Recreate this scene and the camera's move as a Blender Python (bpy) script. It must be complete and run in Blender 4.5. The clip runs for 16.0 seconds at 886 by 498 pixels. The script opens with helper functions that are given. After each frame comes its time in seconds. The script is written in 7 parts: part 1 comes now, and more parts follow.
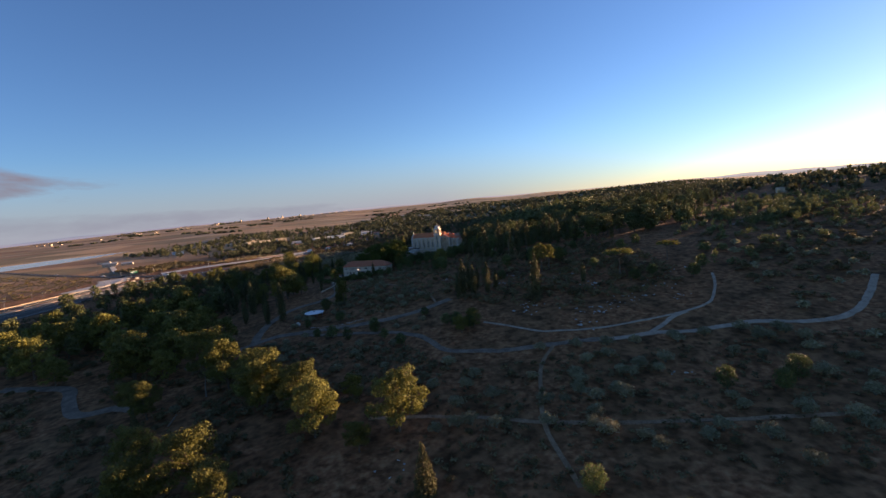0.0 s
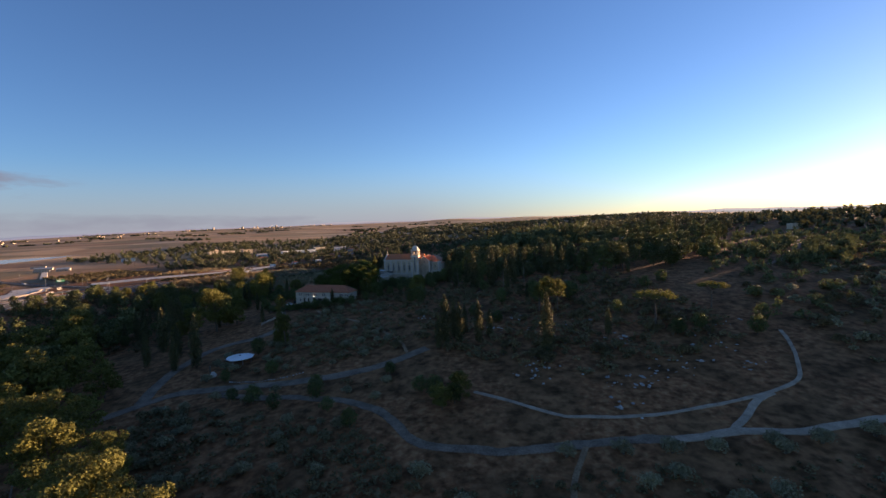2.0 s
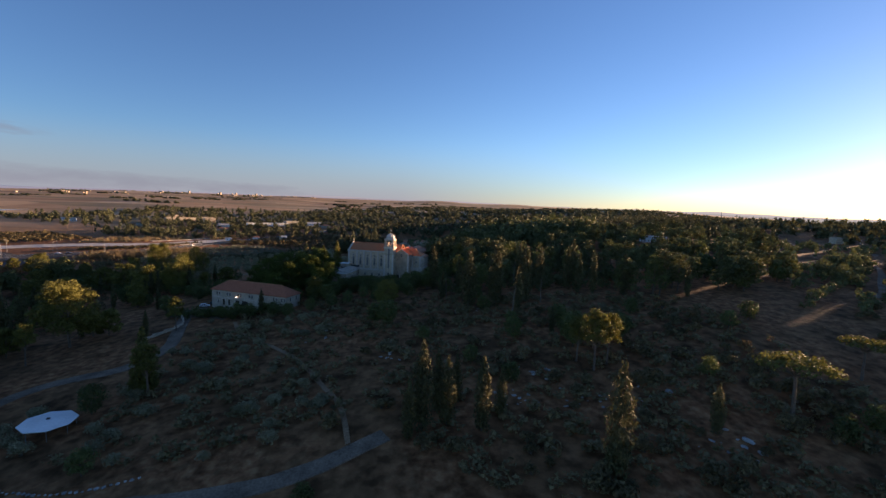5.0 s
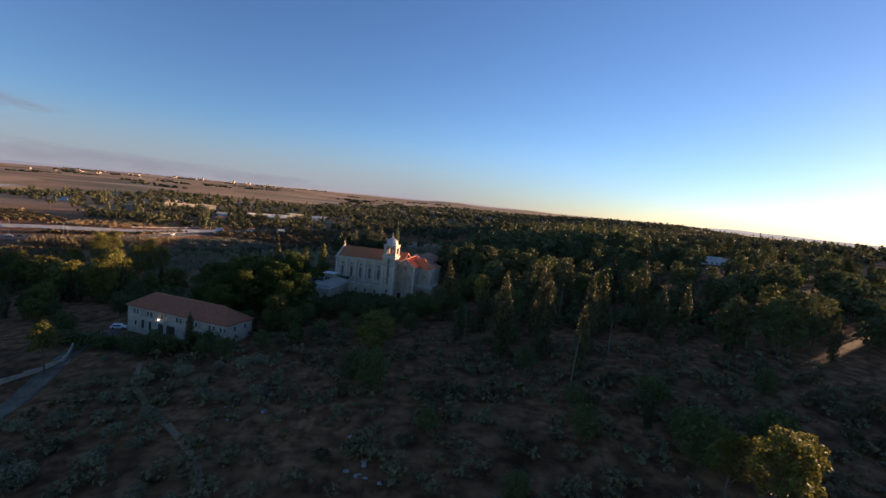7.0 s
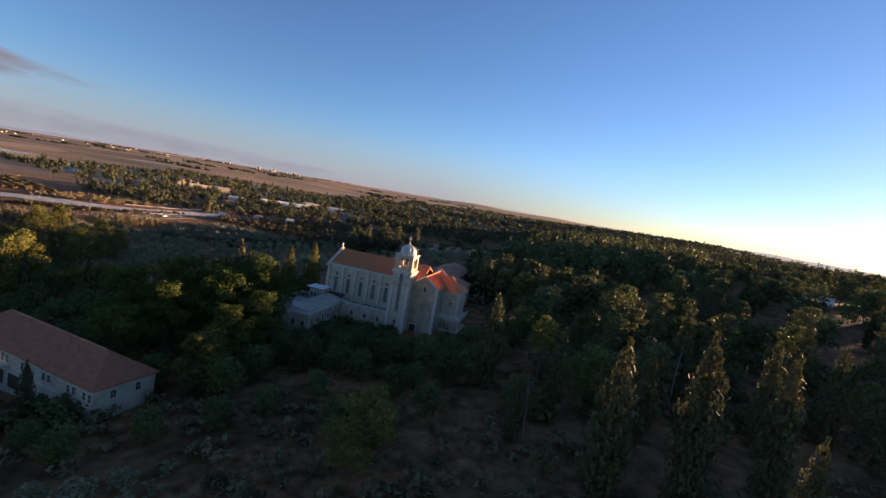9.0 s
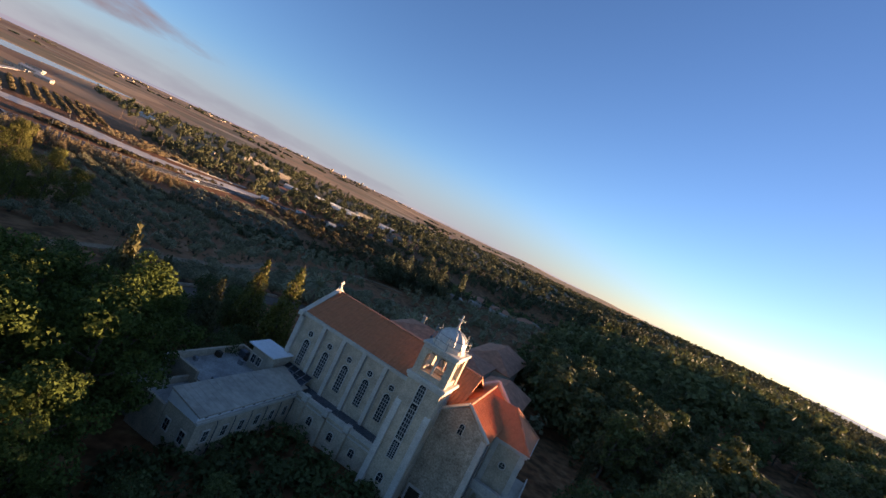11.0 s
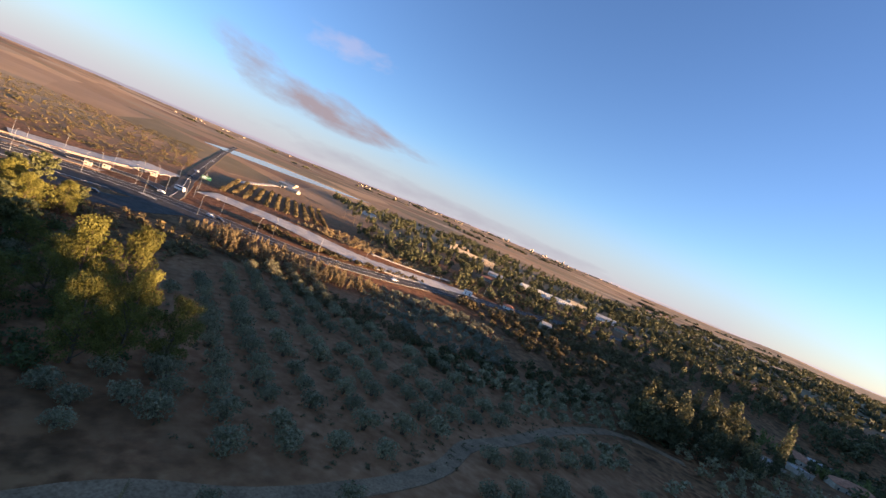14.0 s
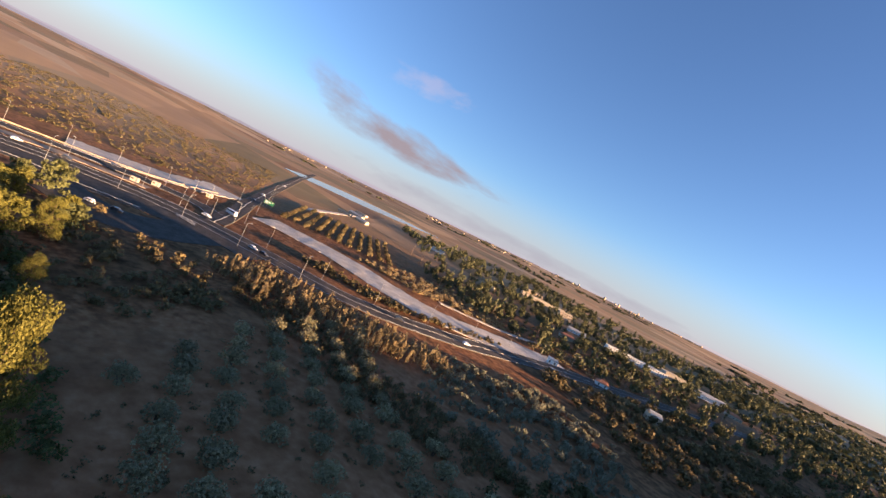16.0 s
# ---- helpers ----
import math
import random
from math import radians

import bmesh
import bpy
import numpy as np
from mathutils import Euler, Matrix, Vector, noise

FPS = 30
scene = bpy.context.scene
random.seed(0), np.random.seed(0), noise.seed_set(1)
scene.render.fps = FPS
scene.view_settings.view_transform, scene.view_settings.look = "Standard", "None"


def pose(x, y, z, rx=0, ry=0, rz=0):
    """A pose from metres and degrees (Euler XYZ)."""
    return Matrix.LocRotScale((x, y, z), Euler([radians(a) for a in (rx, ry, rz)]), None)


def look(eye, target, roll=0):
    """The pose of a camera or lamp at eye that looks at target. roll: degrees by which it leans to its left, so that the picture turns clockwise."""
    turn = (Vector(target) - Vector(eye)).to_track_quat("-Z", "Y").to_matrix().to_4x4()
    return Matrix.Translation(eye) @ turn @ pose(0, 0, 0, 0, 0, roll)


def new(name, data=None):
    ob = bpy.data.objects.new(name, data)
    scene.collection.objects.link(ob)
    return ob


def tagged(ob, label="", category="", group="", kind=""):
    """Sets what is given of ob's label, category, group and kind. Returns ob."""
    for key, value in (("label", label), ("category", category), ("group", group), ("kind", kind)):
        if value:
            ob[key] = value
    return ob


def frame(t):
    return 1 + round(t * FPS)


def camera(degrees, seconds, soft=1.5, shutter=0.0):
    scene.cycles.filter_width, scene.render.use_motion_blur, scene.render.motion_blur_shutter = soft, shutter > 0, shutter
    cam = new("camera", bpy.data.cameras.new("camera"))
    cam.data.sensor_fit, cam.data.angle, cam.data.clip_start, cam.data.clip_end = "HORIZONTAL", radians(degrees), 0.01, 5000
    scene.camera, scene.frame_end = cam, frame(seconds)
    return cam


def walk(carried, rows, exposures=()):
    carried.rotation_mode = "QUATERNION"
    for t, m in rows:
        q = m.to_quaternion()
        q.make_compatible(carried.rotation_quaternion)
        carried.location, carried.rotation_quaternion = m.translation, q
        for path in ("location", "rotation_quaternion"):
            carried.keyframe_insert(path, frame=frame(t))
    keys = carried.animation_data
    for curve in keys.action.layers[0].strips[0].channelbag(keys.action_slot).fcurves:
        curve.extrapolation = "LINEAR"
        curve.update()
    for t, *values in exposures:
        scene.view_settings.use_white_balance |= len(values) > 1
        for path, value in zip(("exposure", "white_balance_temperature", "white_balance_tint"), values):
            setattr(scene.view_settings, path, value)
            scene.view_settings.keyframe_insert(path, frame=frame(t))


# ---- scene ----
EXPOSURES = [(0.0, 1.84, 7080, 28), (7.0, 1.75, 7200, 28), (10.5, 2.02, 7400, 28), (12.5, 2.3, 7500, 28), (13.5, 2.46, 7600, 28), (15.0, 2.46, 7750, 28), (16.0, 2.38, 7700, 28)]
cam = camera(90.20, 16.0)
# seconds, place, yaw to the left, pitch up, lean to the left
ROWS = [
    (0.0, -0.22, -0.61, 73.07, 0.26, -5.64, -5.31),
    (0.5, 0.06, 16.26, 73.08, -0.88, -6.41, -2.28),
    (1.0, 0.09, 32.61, 72.48, -1.17, -5.41, -2.40),
    (1.5, -0.18, 48.50, 71.88, -1.98, -4.21, -2.94),
    (2.0, 0.07, 64.84, 71.40, -2.59, -3.30, -2.17),
    (2.5, 1.04, 79.59, 71.88, -2.76, -2.86, -0.74),
    (3.0, 1.73, 94.09, 72.49, -3.44, -2.64, 0.34),
    (3.5, 2.13, 108.52, 73.01, -3.86, -3.47, 1.24),
    (4.0, 2.25, 122.36, 73.00, -4.45, -4.82, 1.51),
    (4.2, 2.39, 126.91, 72.95, -4.66, -5.31, 1.79),
    (6.3, 4.96, 192.72, 71.20, -3.75, -5.68, 3.73),
    (6.5, 4.90, 198.76, 71.21, -3.67, -5.62, 4.33),
    (7.0, 4.94, 212.88, 70.78, -3.31, -5.54, 5.59),
    (7.5, 4.61, 227.70, 70.39, -3.03, -5.48, 7.09),
    (8.0, 4.14, 242.71, 69.87, -2.09, -5.72, 8.26),
    (8.2, 3.76, 248.22, 69.69, -1.79, -5.95, 8.55),
    (10.3, -2.17, 315.71, 67.45, 2.83, -4.16, 17.94),
    (10.5, -2.98, 322.09, 67.46, 3.62, -3.59, 20.83),
    (11.0, -5.94, 338.08, 67.31, 6.20, -2.48, 25.81),
    (11.5, -10.08, 353.12, 67.05, 9.92, -1.83, 28.12),
    (12.0, -15.36, 365.99, 67.72, 14.60, -1.95, 28.89),
    (12.5, -22.35, 379.62, 69.09, 19.24, -1.27, 29.87),
    (13.0, -30.85, 392.38, 69.10, 24.42, -1.13, 30.99),
    (13.5, -41.33, 405.87, 68.59, 29.74, -2.54, 27.74),
    (14.0, -54.16, 419.07, 68.32, 33.50, -3.85, 22.93),
    (14.5, -65.74, 430.34, 68.04, 36.32, -4.10, 19.23),
    (15.0, -77.29, 440.70, 67.93, 38.56, -4.25, 18.23),
    (15.5, -88.18, 450.07, 68.32, 40.72, -3.60, 22.30),
    (16.0, -99.64, 459.02, 68.76, 43.10, -3.22, 26.77),
]
walk(cam, [(t, pose(x, y, z, 0, 0, yaw) @ pose(0, 0, 0, 90 + pitch) @ pose(0, 0, 0, 0, 0, lean)) for t, x, y, z, yaw, pitch, lean in ROWS], EXPOSURES)

# ---- world and sun ----
SUN_AZ, SUN_EL = 60.0, 4.85
world = bpy.data.worlds.new("sky_world")
scene.world = world
world.use_nodes = True
wn = world.node_tree.nodes
sky = wn.new("ShaderNodeTexSky")
sky.sky_type, sky.sun_disc = "NISHITA", False
sky.sun_elevation, sky.sun_rotation = radians(SUN_EL), radians(SUN_AZ)
sky.altitude, sky.air_density, sky.dust_density, sky.ozone_density = 100, 0.85, 0.12, 3.8
wn["Background"].inputs[1].default_value = 0.085
world.node_tree.links.new(sky.outputs[0], wn["Background"].inputs[0])
sun = new("sun", bpy.data.lights.new("sun", "SUN"))
sun.data.energy, sun.data.angle, sun.data.color = 5.0, radians(0.6), (1.0, 0.74, 0.45)
to_sun = Vector((math.sin(radians(SUN_AZ)) * math.cos(radians(SUN_EL)), math.cos(radians(SUN_AZ)) * math.cos(radians(SUN_EL)), math.sin(radians(SUN_EL))))
sun.matrix_world = look(to_sun * 500, (0, 0, 0))


# ---- materials ----
def surface(name, dark, light, scale=1.0, rough=0.85, bump=0.3, stain=0.35, per_object=0.0, metal=0.0, through_light=0.0, coords="position", detail=6.0, spec=0.25):
    """Two-scale noise between two colours, with a wider stain, fine relief and a change from thing to thing."""
    m = bpy.data.materials.new(name)
    m.use_nodes = True
    n, ln = m.node_tree.nodes, m.node_tree.links.new
    p = n["Principled BSDF"]
    p.inputs["Roughness"].default_value, p.inputs["Metallic"].default_value = rough, metal
    p.inputs["Specular IOR Level"].default_value = spec
    if coords == "position":
        where = n.new("ShaderNodeNewGeometry").outputs["Position"]
    else:
        where = n.new("ShaderNodeTexCoord").outputs["Object"]
    fine, wide = n.new("ShaderNodeTexNoise"), n.new("ShaderNodeTexNoise")
    fine.inputs["Scale"].default_value, fine.inputs["Detail"].default_value = 3.0 / scale, detail
    wide.inputs["Scale"].default_value, wide.inputs["Detail"].default_value = 0.35 / scale, 3.0
    ln(where, fine.inputs["Vector"]), ln(where, wide.inputs["Vector"])
    ramp = n.new("ShaderNodeValToRGB")
    ramp.color_ramp.elements[0].position, ramp.color_ramp.elements[1].position = 0.32, 0.68
    ramp.color_ramp.elements[0].color, ramp.color_ramp.elements[1].color = (*dark, 1), (*light, 1)
    ln(fine.outputs["Fac"], ramp.inputs[0])
    tone = n.new("ShaderNodeMapRange")
    tone.inputs[1].default_value, tone.inputs[2].default_value = 0.3, 0.7
    tone.inputs[3].default_value, tone.inputs[4].default_value = 1 - stain, 1 + stain * 0.6
    ln(wide.outputs["Fac"], tone.inputs[0])
    mul = n.new("ShaderNodeVectorMath")
    mul.operation = "SCALE"
    ln(ramp.outputs[0], mul.inputs[0]), ln(tone.outputs[0], mul.inputs["Scale"])
    colour = mul.outputs[0]
    if per_object:
        info, span, again = n.new("ShaderNodeObjectInfo"), n.new("ShaderNodeMapRange"), n.new("ShaderNodeVectorMath")
        span.inputs[3].default_value, span.inputs[4].default_value = 1 - per_object, 1 + per_object
        again.operation = "SCALE"
        ln(info.outputs["Random"], span.inputs[0]), ln(colour, again.inputs[0]), ln(span.outputs[0], again.inputs["Scale"])
        colour = again.outputs[0]
    ln(colour, p.inputs["Base Color"])
    if bump:
        b = n.new("ShaderNodeBump")
        b.inputs["Strength"].default_value, b.inputs["Distance"].default_value = bump, 0.1 * scale
        ln(fine.outputs["Fac"], b.inputs["Height"]), ln(b.outputs[0], p.inputs["Normal"])
    if through_light:
        t, mix = n.new("ShaderNodeBsdfTranslucent"), n.new("ShaderNodeMixShader")
        mix.inputs[0].default_value = through_light
        ln(colour, t.inputs["Color"]), ln(p.outputs[0], mix.inputs[1]), ln(t.outputs[0], mix.inputs[2])
        ln(mix.outputs[0], n["Material Output"].inputs["Surface"])
    return m


def ground_material():
    m = bpy.data.materials.new("dry_ground")
    m.use_nodes = True
    n, ln = m.node_tree.nodes, m.node_tree.links.new
    p = n["Principled BSDF"]
    p.inputs["Roughness"].default_value, p.inputs["Specular IOR Level"].default_value = 0.95, 0.1
    where = n.new("ShaderNodeNewGeometry").outputs["Position"]

    def noise_at(scale, detail=5.0):
        t = n.new("ShaderNodeTexNoise")
        t.inputs["Scale"].default_value, t.inputs["Detail"].default_value = scale, detail
        ln(where, t.inputs["Vector"])
        return t.outputs["Fac"]

    def ramp_of(value, stops):
        r = n.new("ShaderNodeValToRGB")
        while len(r.color_ramp.elements) < len(stops):
            r.color_ramp.elements.new(0.5)
        for e, (at, c) in zip(r.color_ramp.elements, stops):
            e.position, e.color = at, (*c, 1)
        ln(value, r.inputs[0])
        return r.outputs[0]

    def mixed(fac, a, b, kind="MIX"):
        x = n.new("ShaderNodeMix")
        x.data_type, x.blend_type = "RGBA", kind
        if isinstance(fac, float):
            x.inputs[0].default_value = fac
        else:
            ln(fac, x.inputs[0])
        ln(a, x.inputs[6]), ln(b, x.inputs[7])
        return x.outputs[2]

    # near: red-brown soil, straw and low dark scrub
    soil = ramp_of(noise_at(0.55, 8.0), [(0.3, (0.17, 0.062, 0.026)), (0.5, (0.29, 0.115, 0.05)), (0.7, (0.39, 0.185, 0.086))])
    scrub = ramp_of(noise_at(0.13, 7.0), [(0.35, (0.11, 0.05, 0.021)), (0.62, (0.29, 0.13, 0.058))])
    near = mixed(ramp_of(noise_at(0.045, 4.0), [(0.42, (0, 0, 0)), (0.58, (1, 1, 1))]), soil, scrub)
    grain = ramp_of(noise_at(0.33, 7.0), [(0.36, (0.5, 0.5, 0.48)), (0.58, (1.08, 1.08, 1.08))])
    near = mixed(1.0, near, grain, "MULTIPLY")
    # tilled red earth of the olive grove
    tilled = ramp_of(noise_at(0.4, 7.0), [(0.3, (0.3, 0.115, 0.053)), (0.55, (0.43, 0.18, 0.087)), (0.75, (0.52, 0.25, 0.13))])
    grove = n.new("ShaderNodeVectorMath")
    grove.operation = "DISTANCE"
    grove.inputs[1].default_value = (-135, 535, 12)
    ln(where, grove.inputs[0])
    edge = n.new("ShaderNodeMapRange")
    edge.inputs[1].default_value, edge.inputs[2].default_value, edge.inputs[3].default_value, edge.inputs[4].default_value = 62, 100, 0.85, 0.0
    ln(grove.outputs["Value"], edge.inputs[0])
    near = mixed(edge.outputs[0], near, tilled)
    # far: a patchwork of stubble, ploughed and green fields, greyed in place of haze
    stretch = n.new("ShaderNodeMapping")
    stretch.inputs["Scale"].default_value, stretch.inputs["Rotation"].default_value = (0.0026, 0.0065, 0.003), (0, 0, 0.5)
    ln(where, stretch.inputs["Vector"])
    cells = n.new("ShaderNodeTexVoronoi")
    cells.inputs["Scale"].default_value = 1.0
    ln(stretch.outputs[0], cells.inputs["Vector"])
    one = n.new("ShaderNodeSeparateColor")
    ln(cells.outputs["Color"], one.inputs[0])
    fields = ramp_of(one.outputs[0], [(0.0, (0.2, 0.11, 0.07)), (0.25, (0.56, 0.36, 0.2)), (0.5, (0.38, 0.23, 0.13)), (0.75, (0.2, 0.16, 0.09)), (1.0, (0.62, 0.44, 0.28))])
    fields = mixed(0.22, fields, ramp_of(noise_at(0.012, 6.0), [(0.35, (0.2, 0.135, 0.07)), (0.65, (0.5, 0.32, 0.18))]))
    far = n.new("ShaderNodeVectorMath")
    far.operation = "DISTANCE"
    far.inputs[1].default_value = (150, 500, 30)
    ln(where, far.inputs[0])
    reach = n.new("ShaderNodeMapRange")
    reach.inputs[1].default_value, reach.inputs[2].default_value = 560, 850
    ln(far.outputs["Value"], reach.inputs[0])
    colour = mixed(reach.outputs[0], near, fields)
    ln(colour, p.inputs["Base Color"])
    b = n.new("ShaderNodeBump")
    b.inputs["Strength"].default_value, b.inputs["Distance"].default_value = 0.6, 0.4
    ln(noise_at(0.9, 8.0), b.inputs["Height"]), ln(b.outputs[0], p.inputs["Normal"])
    return m


M = dict(
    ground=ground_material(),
    stone=surface("pale_limestone", (0.47, 0.355, 0.245), (0.66, 0.515, 0.37), 0.6, 0.9, 0.3, 0.25),
    rubble=surface("rubble_stone", (0.3, 0.215, 0.145), (0.59, 0.46, 0.335), 0.8, 0.95, 0.6, 0.3),
    trim=surface("white_stone_trim", (0.5, 0.43, 0.35), (0.68, 0.6, 0.5), 0.5, 0.85, 0.2, 0.15),
    plaster=surface("cream_plaster", (0.4, 0.33, 0.25), (0.52, 0.44, 0.34), 0.8, 0.9, 0.15, 0.2),
    tile=surface("red_roof_tile", (0.52, 0.15, 0.062), (0.66, 0.228, 0.098), 0.25, 0.8, 0.5, 0.12, coords="object"),
    # The church roof tile with shade put into its colour, for the outbuilding
    shaded_tile=surface("shaded_roof_tile", (0.34, 0.1, 0.05), (0.48, 0.16, 0.085), 0.3, 0.85, 0.5, 0.2, coords="object"),
    old_tile=surface("weathered_roof_tile", (0.44, 0.16, 0.088), (0.58, 0.245, 0.14), 0.5, 0.85, 0.5, 0.3, coords="object"),
    metal_roof=surface("pale_metal_roof", (0.4, 0.37, 0.32), (0.55, 0.52, 0.46), 1.5, 0.55, 0.1, 0.2),
    dome=surface("weathered_dome_metal", (0.5, 0.46, 0.4), (0.68, 0.63, 0.55), 0.7, 0.5, 0.15, 0.25, metal=0.25),
    sheet=surface("pale_sheet_roof", (0.42, 0.34, 0.26), (0.55, 0.46, 0.36), 2.2, 0.6, 0.05, 0.3),
    bitumen=surface("dark_flat_roof", (0.07, 0.07, 0.075), (0.14, 0.14, 0.145), 0.8, 0.9, 0.2, 0.35),
    concrete=surface("grey_concrete", (0.32, 0.29, 0.255), (0.46, 0.42, 0.37), 0.8, 0.9, 0.3, 0.3),
    white=surface("white_paint", (0.72, 0.72, 0.7), (0.82, 0.82, 0.8), 1.5, 0.6, 0.05, 0.1),
    glass=surface("dark_window_glass", (0.015, 0.017, 0.02), (0.03, 0.034, 0.04), 1.0, 0.12, 0.0, 0.1, spec=0.6),
    lattice=surface("window_lattice", (0.3, 0.28, 0.25), (0.42, 0.4, 0.36), 0.4, 0.8, 0.1, 0.1),
    dark_wood=surface("dark_wood", (0.04, 0.028, 0.018), (0.08, 0.055, 0.035), 0.5, 0.7, 0.2, 0.2),
    steel=surface("grey_steel", (0.2, 0.2, 0.2), (0.3, 0.3, 0.3), 0.6, 0.6, 0.05, 0.2, metal=0.3),
    asphalt=surface("asphalt", (0.065, 0.056, 0.048), (0.115, 0.1, 0.087), 1.5, 0.95, 0.2, 0.3, spec=0.1),
    yard=surface("worn_yard_paving", (0.1, 0.066, 0.048), (0.165, 0.115, 0.085), 1.5, 0.95, 0.3, 0.35),
    lane=surface("worn_lane", (0.15, 0.1, 0.068), (0.25, 0.175, 0.122), 1.5, 0.95, 0.3, 0.4),
    path=surface("pale_gravel_path", (0.31, 0.22, 0.15), (0.45, 0.33, 0.235), 1.2, 0.95, 0.3, 0.3),
    dirt=surface("dusty_track", (0.22, 0.12, 0.065), (0.36, 0.22, 0.125), 1.5, 0.95, 0.3, 0.3),
    chalk=surface("chalky_bare_earth", (0.44, 0.38, 0.31), (0.64, 0.57, 0.48), 3.0, 0.95, 0.3, 0.25),
    rock=surface("white_limestone_rock", (0.25, 0.23, 0.2), (0.46, 0.43, 0.385), 0.5, 0.95, 0.6, 0.3, per_object=0.25),
    water=surface("still_water", (0.05, 0.09, 0.12), (0.06, 0.1, 0.13), 20.0, 0.08, 0.02, 0.1, spec=0.5),
    bark=surface("pine_bark", (0.09, 0.06, 0.042), (0.2, 0.145, 0.105), 0.3, 0.95, 0.6, 0.2, coords="object"),
    pale_bark=surface("bare_grey_wood", (0.14, 0.11, 0.085), (0.25, 0.2, 0.16), 0.3, 0.9, 0.4, 0.2, coords="object"),
    pine=surface("pine_needles", (0.078, 0.08, 0.017), (0.235, 0.21, 0.046), 0.5, 0.75, 0.0, 0.35, 0.22, through_light=0.25, coords="object"),
    wood_pine=surface("dark_pine_needles", (0.065, 0.076, 0.028), (0.19, 0.19, 0.07), 0.5, 0.8, 0.0, 0.35, 0.25, through_light=0.15, coords="object"),
    green_pine=surface("green_pine_needles", (0.04, 0.056, 0.013), (0.115, 0.145, 0.032), 0.5, 0.8, 0.0, 0.3, 0.2, through_light=0.2, coords="object", spec=0.1),
    cypress=surface("cypress_scales", (0.045, 0.046, 0.018), (0.15, 0.13, 0.05), 0.4, 0.8, 0.0, 0.3, 0.2, through_light=0.12, coords="object"),
    olive=surface("olive_leaves", (0.115, 0.105, 0.053), (0.4, 0.35, 0.2), 0.35, 0.7, 0.0, 0.3, 0.2, through_light=0.2, coords="object"),
    leaf=surface("dark_green_leaves", (0.05, 0.066, 0.02), (0.15, 0.17, 0.05), 0.5, 0.7, 0.0, 0.35, 0.25, through_light=0.22, coords="object"),
    bush=surface("scrub_leaves", (0.095, 0.072, 0.031), (0.23, 0.168, 0.076), 0.5, 0.8, 0.0, 0.35, 0.25, through_light=0.15, coords="object"),
    straw=surface("dry_reed", (0.2, 0.14, 0.07), (0.38, 0.28, 0.145), 0.5, 0.85, 0.0, 0.3, 0.2, through_light=0.3, coords="object"),
    low_scrub=surface("low_dry_scrub", (0.1, 0.08, 0.032), (0.2, 0.15, 0.065), 0.8, 0.85, 0.0, 0.35, 0.2, through_light=0.1, coords="object"),
    reed=surface("silvery_reed", (0.12, 0.12, 0.075), (0.27, 0.26, 0.18), 0.5, 0.85, 0.0, 0.3, 0.2, through_light=0.25, coords="object"),
    palm=surface("palm_fronds", (0.17, 0.165, 0.085), (0.38, 0.35, 0.19), 0.4, 0.6, 0.0, 0.3, 0.1, through_light=0.2, coords="object"),
    far_wood=surface("far_woodland", (0.05, 0.058, 0.028), (0.14, 0.132, 0.06), 4.0, 0.85, 0.0, 0.4, through_light=0.15),
    paint_line=surface("road_paint", (0.34, 0.34, 0.33), (0.5, 0.5, 0.48), 1.0, 0.8, 0.0, 0.2),
    car_white=surface("white_car_paint", (0.68, 0.68, 0.68), (0.75, 0.75, 0.75), 2.0, 0.25, 0.0, 0.05, spec=0.5),
    car_dark=surface("dark_car_paint", (0.03, 0.035, 0.045), (0.05, 0.055, 0.065), 2.0, 0.25, 0.0, 0.05, spec=0.5),
    rubber=surface("black_rubber", (0.015, 0.015, 0.015), (0.03, 0.03, 0.03), 0.3, 0.8, 0.0, 0.1),
    sign=surface("green_road_sign", (0.01, 0.12, 0.06), (0.015, 0.15, 0.08), 2.0, 0.5, 0.0, 0.05),
)

# ---- small builders ----
rnd = random.Random(7)


def mesh_of(name, bm, material, smooth=False):
    me = bpy.data.meshes.new(name)
    bm.to_mesh(me)
    bm.free()
    me.materials.append(material)
    if smooth:
        me.shade_smooth()
    return me


def part(name, bm, material, parent=None, label="", smooth=False):
    ob = new(name, mesh_of(name, bm, material, smooth) if isinstance(bm, bmesh.types.BMesh) else bm)
    ob.parent = parent
    return tagged(ob, label) if label else ob


def thing(name, m, label, category, group="", kind=""):
    ob = new(name)
    ob.matrix_basis = m
    return tagged(ob, label, category, group, kind)


def box(bm, x0, x1, y0, y1, z0, z1, bevel=0.0):
    v = [bm.verts.new((x, y, z)) for z in (z0, z1) for x, y in ((x0, y0), (x1, y0), (x1, y1), (x0, y1))]
    f = [bm.faces.new([v[i] for i in q]) for q in ((3, 2, 1, 0), (4, 5, 6, 7), (0, 1, 5, 4), (1, 2, 6, 5), (2, 3, 7, 6), (3, 0, 4, 7))]
    if bevel:
        edges = list({e for g in f for e in g.edges})
        bmesh.ops.bevel(bm, geom=edges, offset=bevel, segments=1, affect="EDGES")
    return bm


def boxes(*rows, bevel=0.0):
    bm = bmesh.new()
    for r in rows:
        box(bm, *r, bevel=bevel)
    return bm


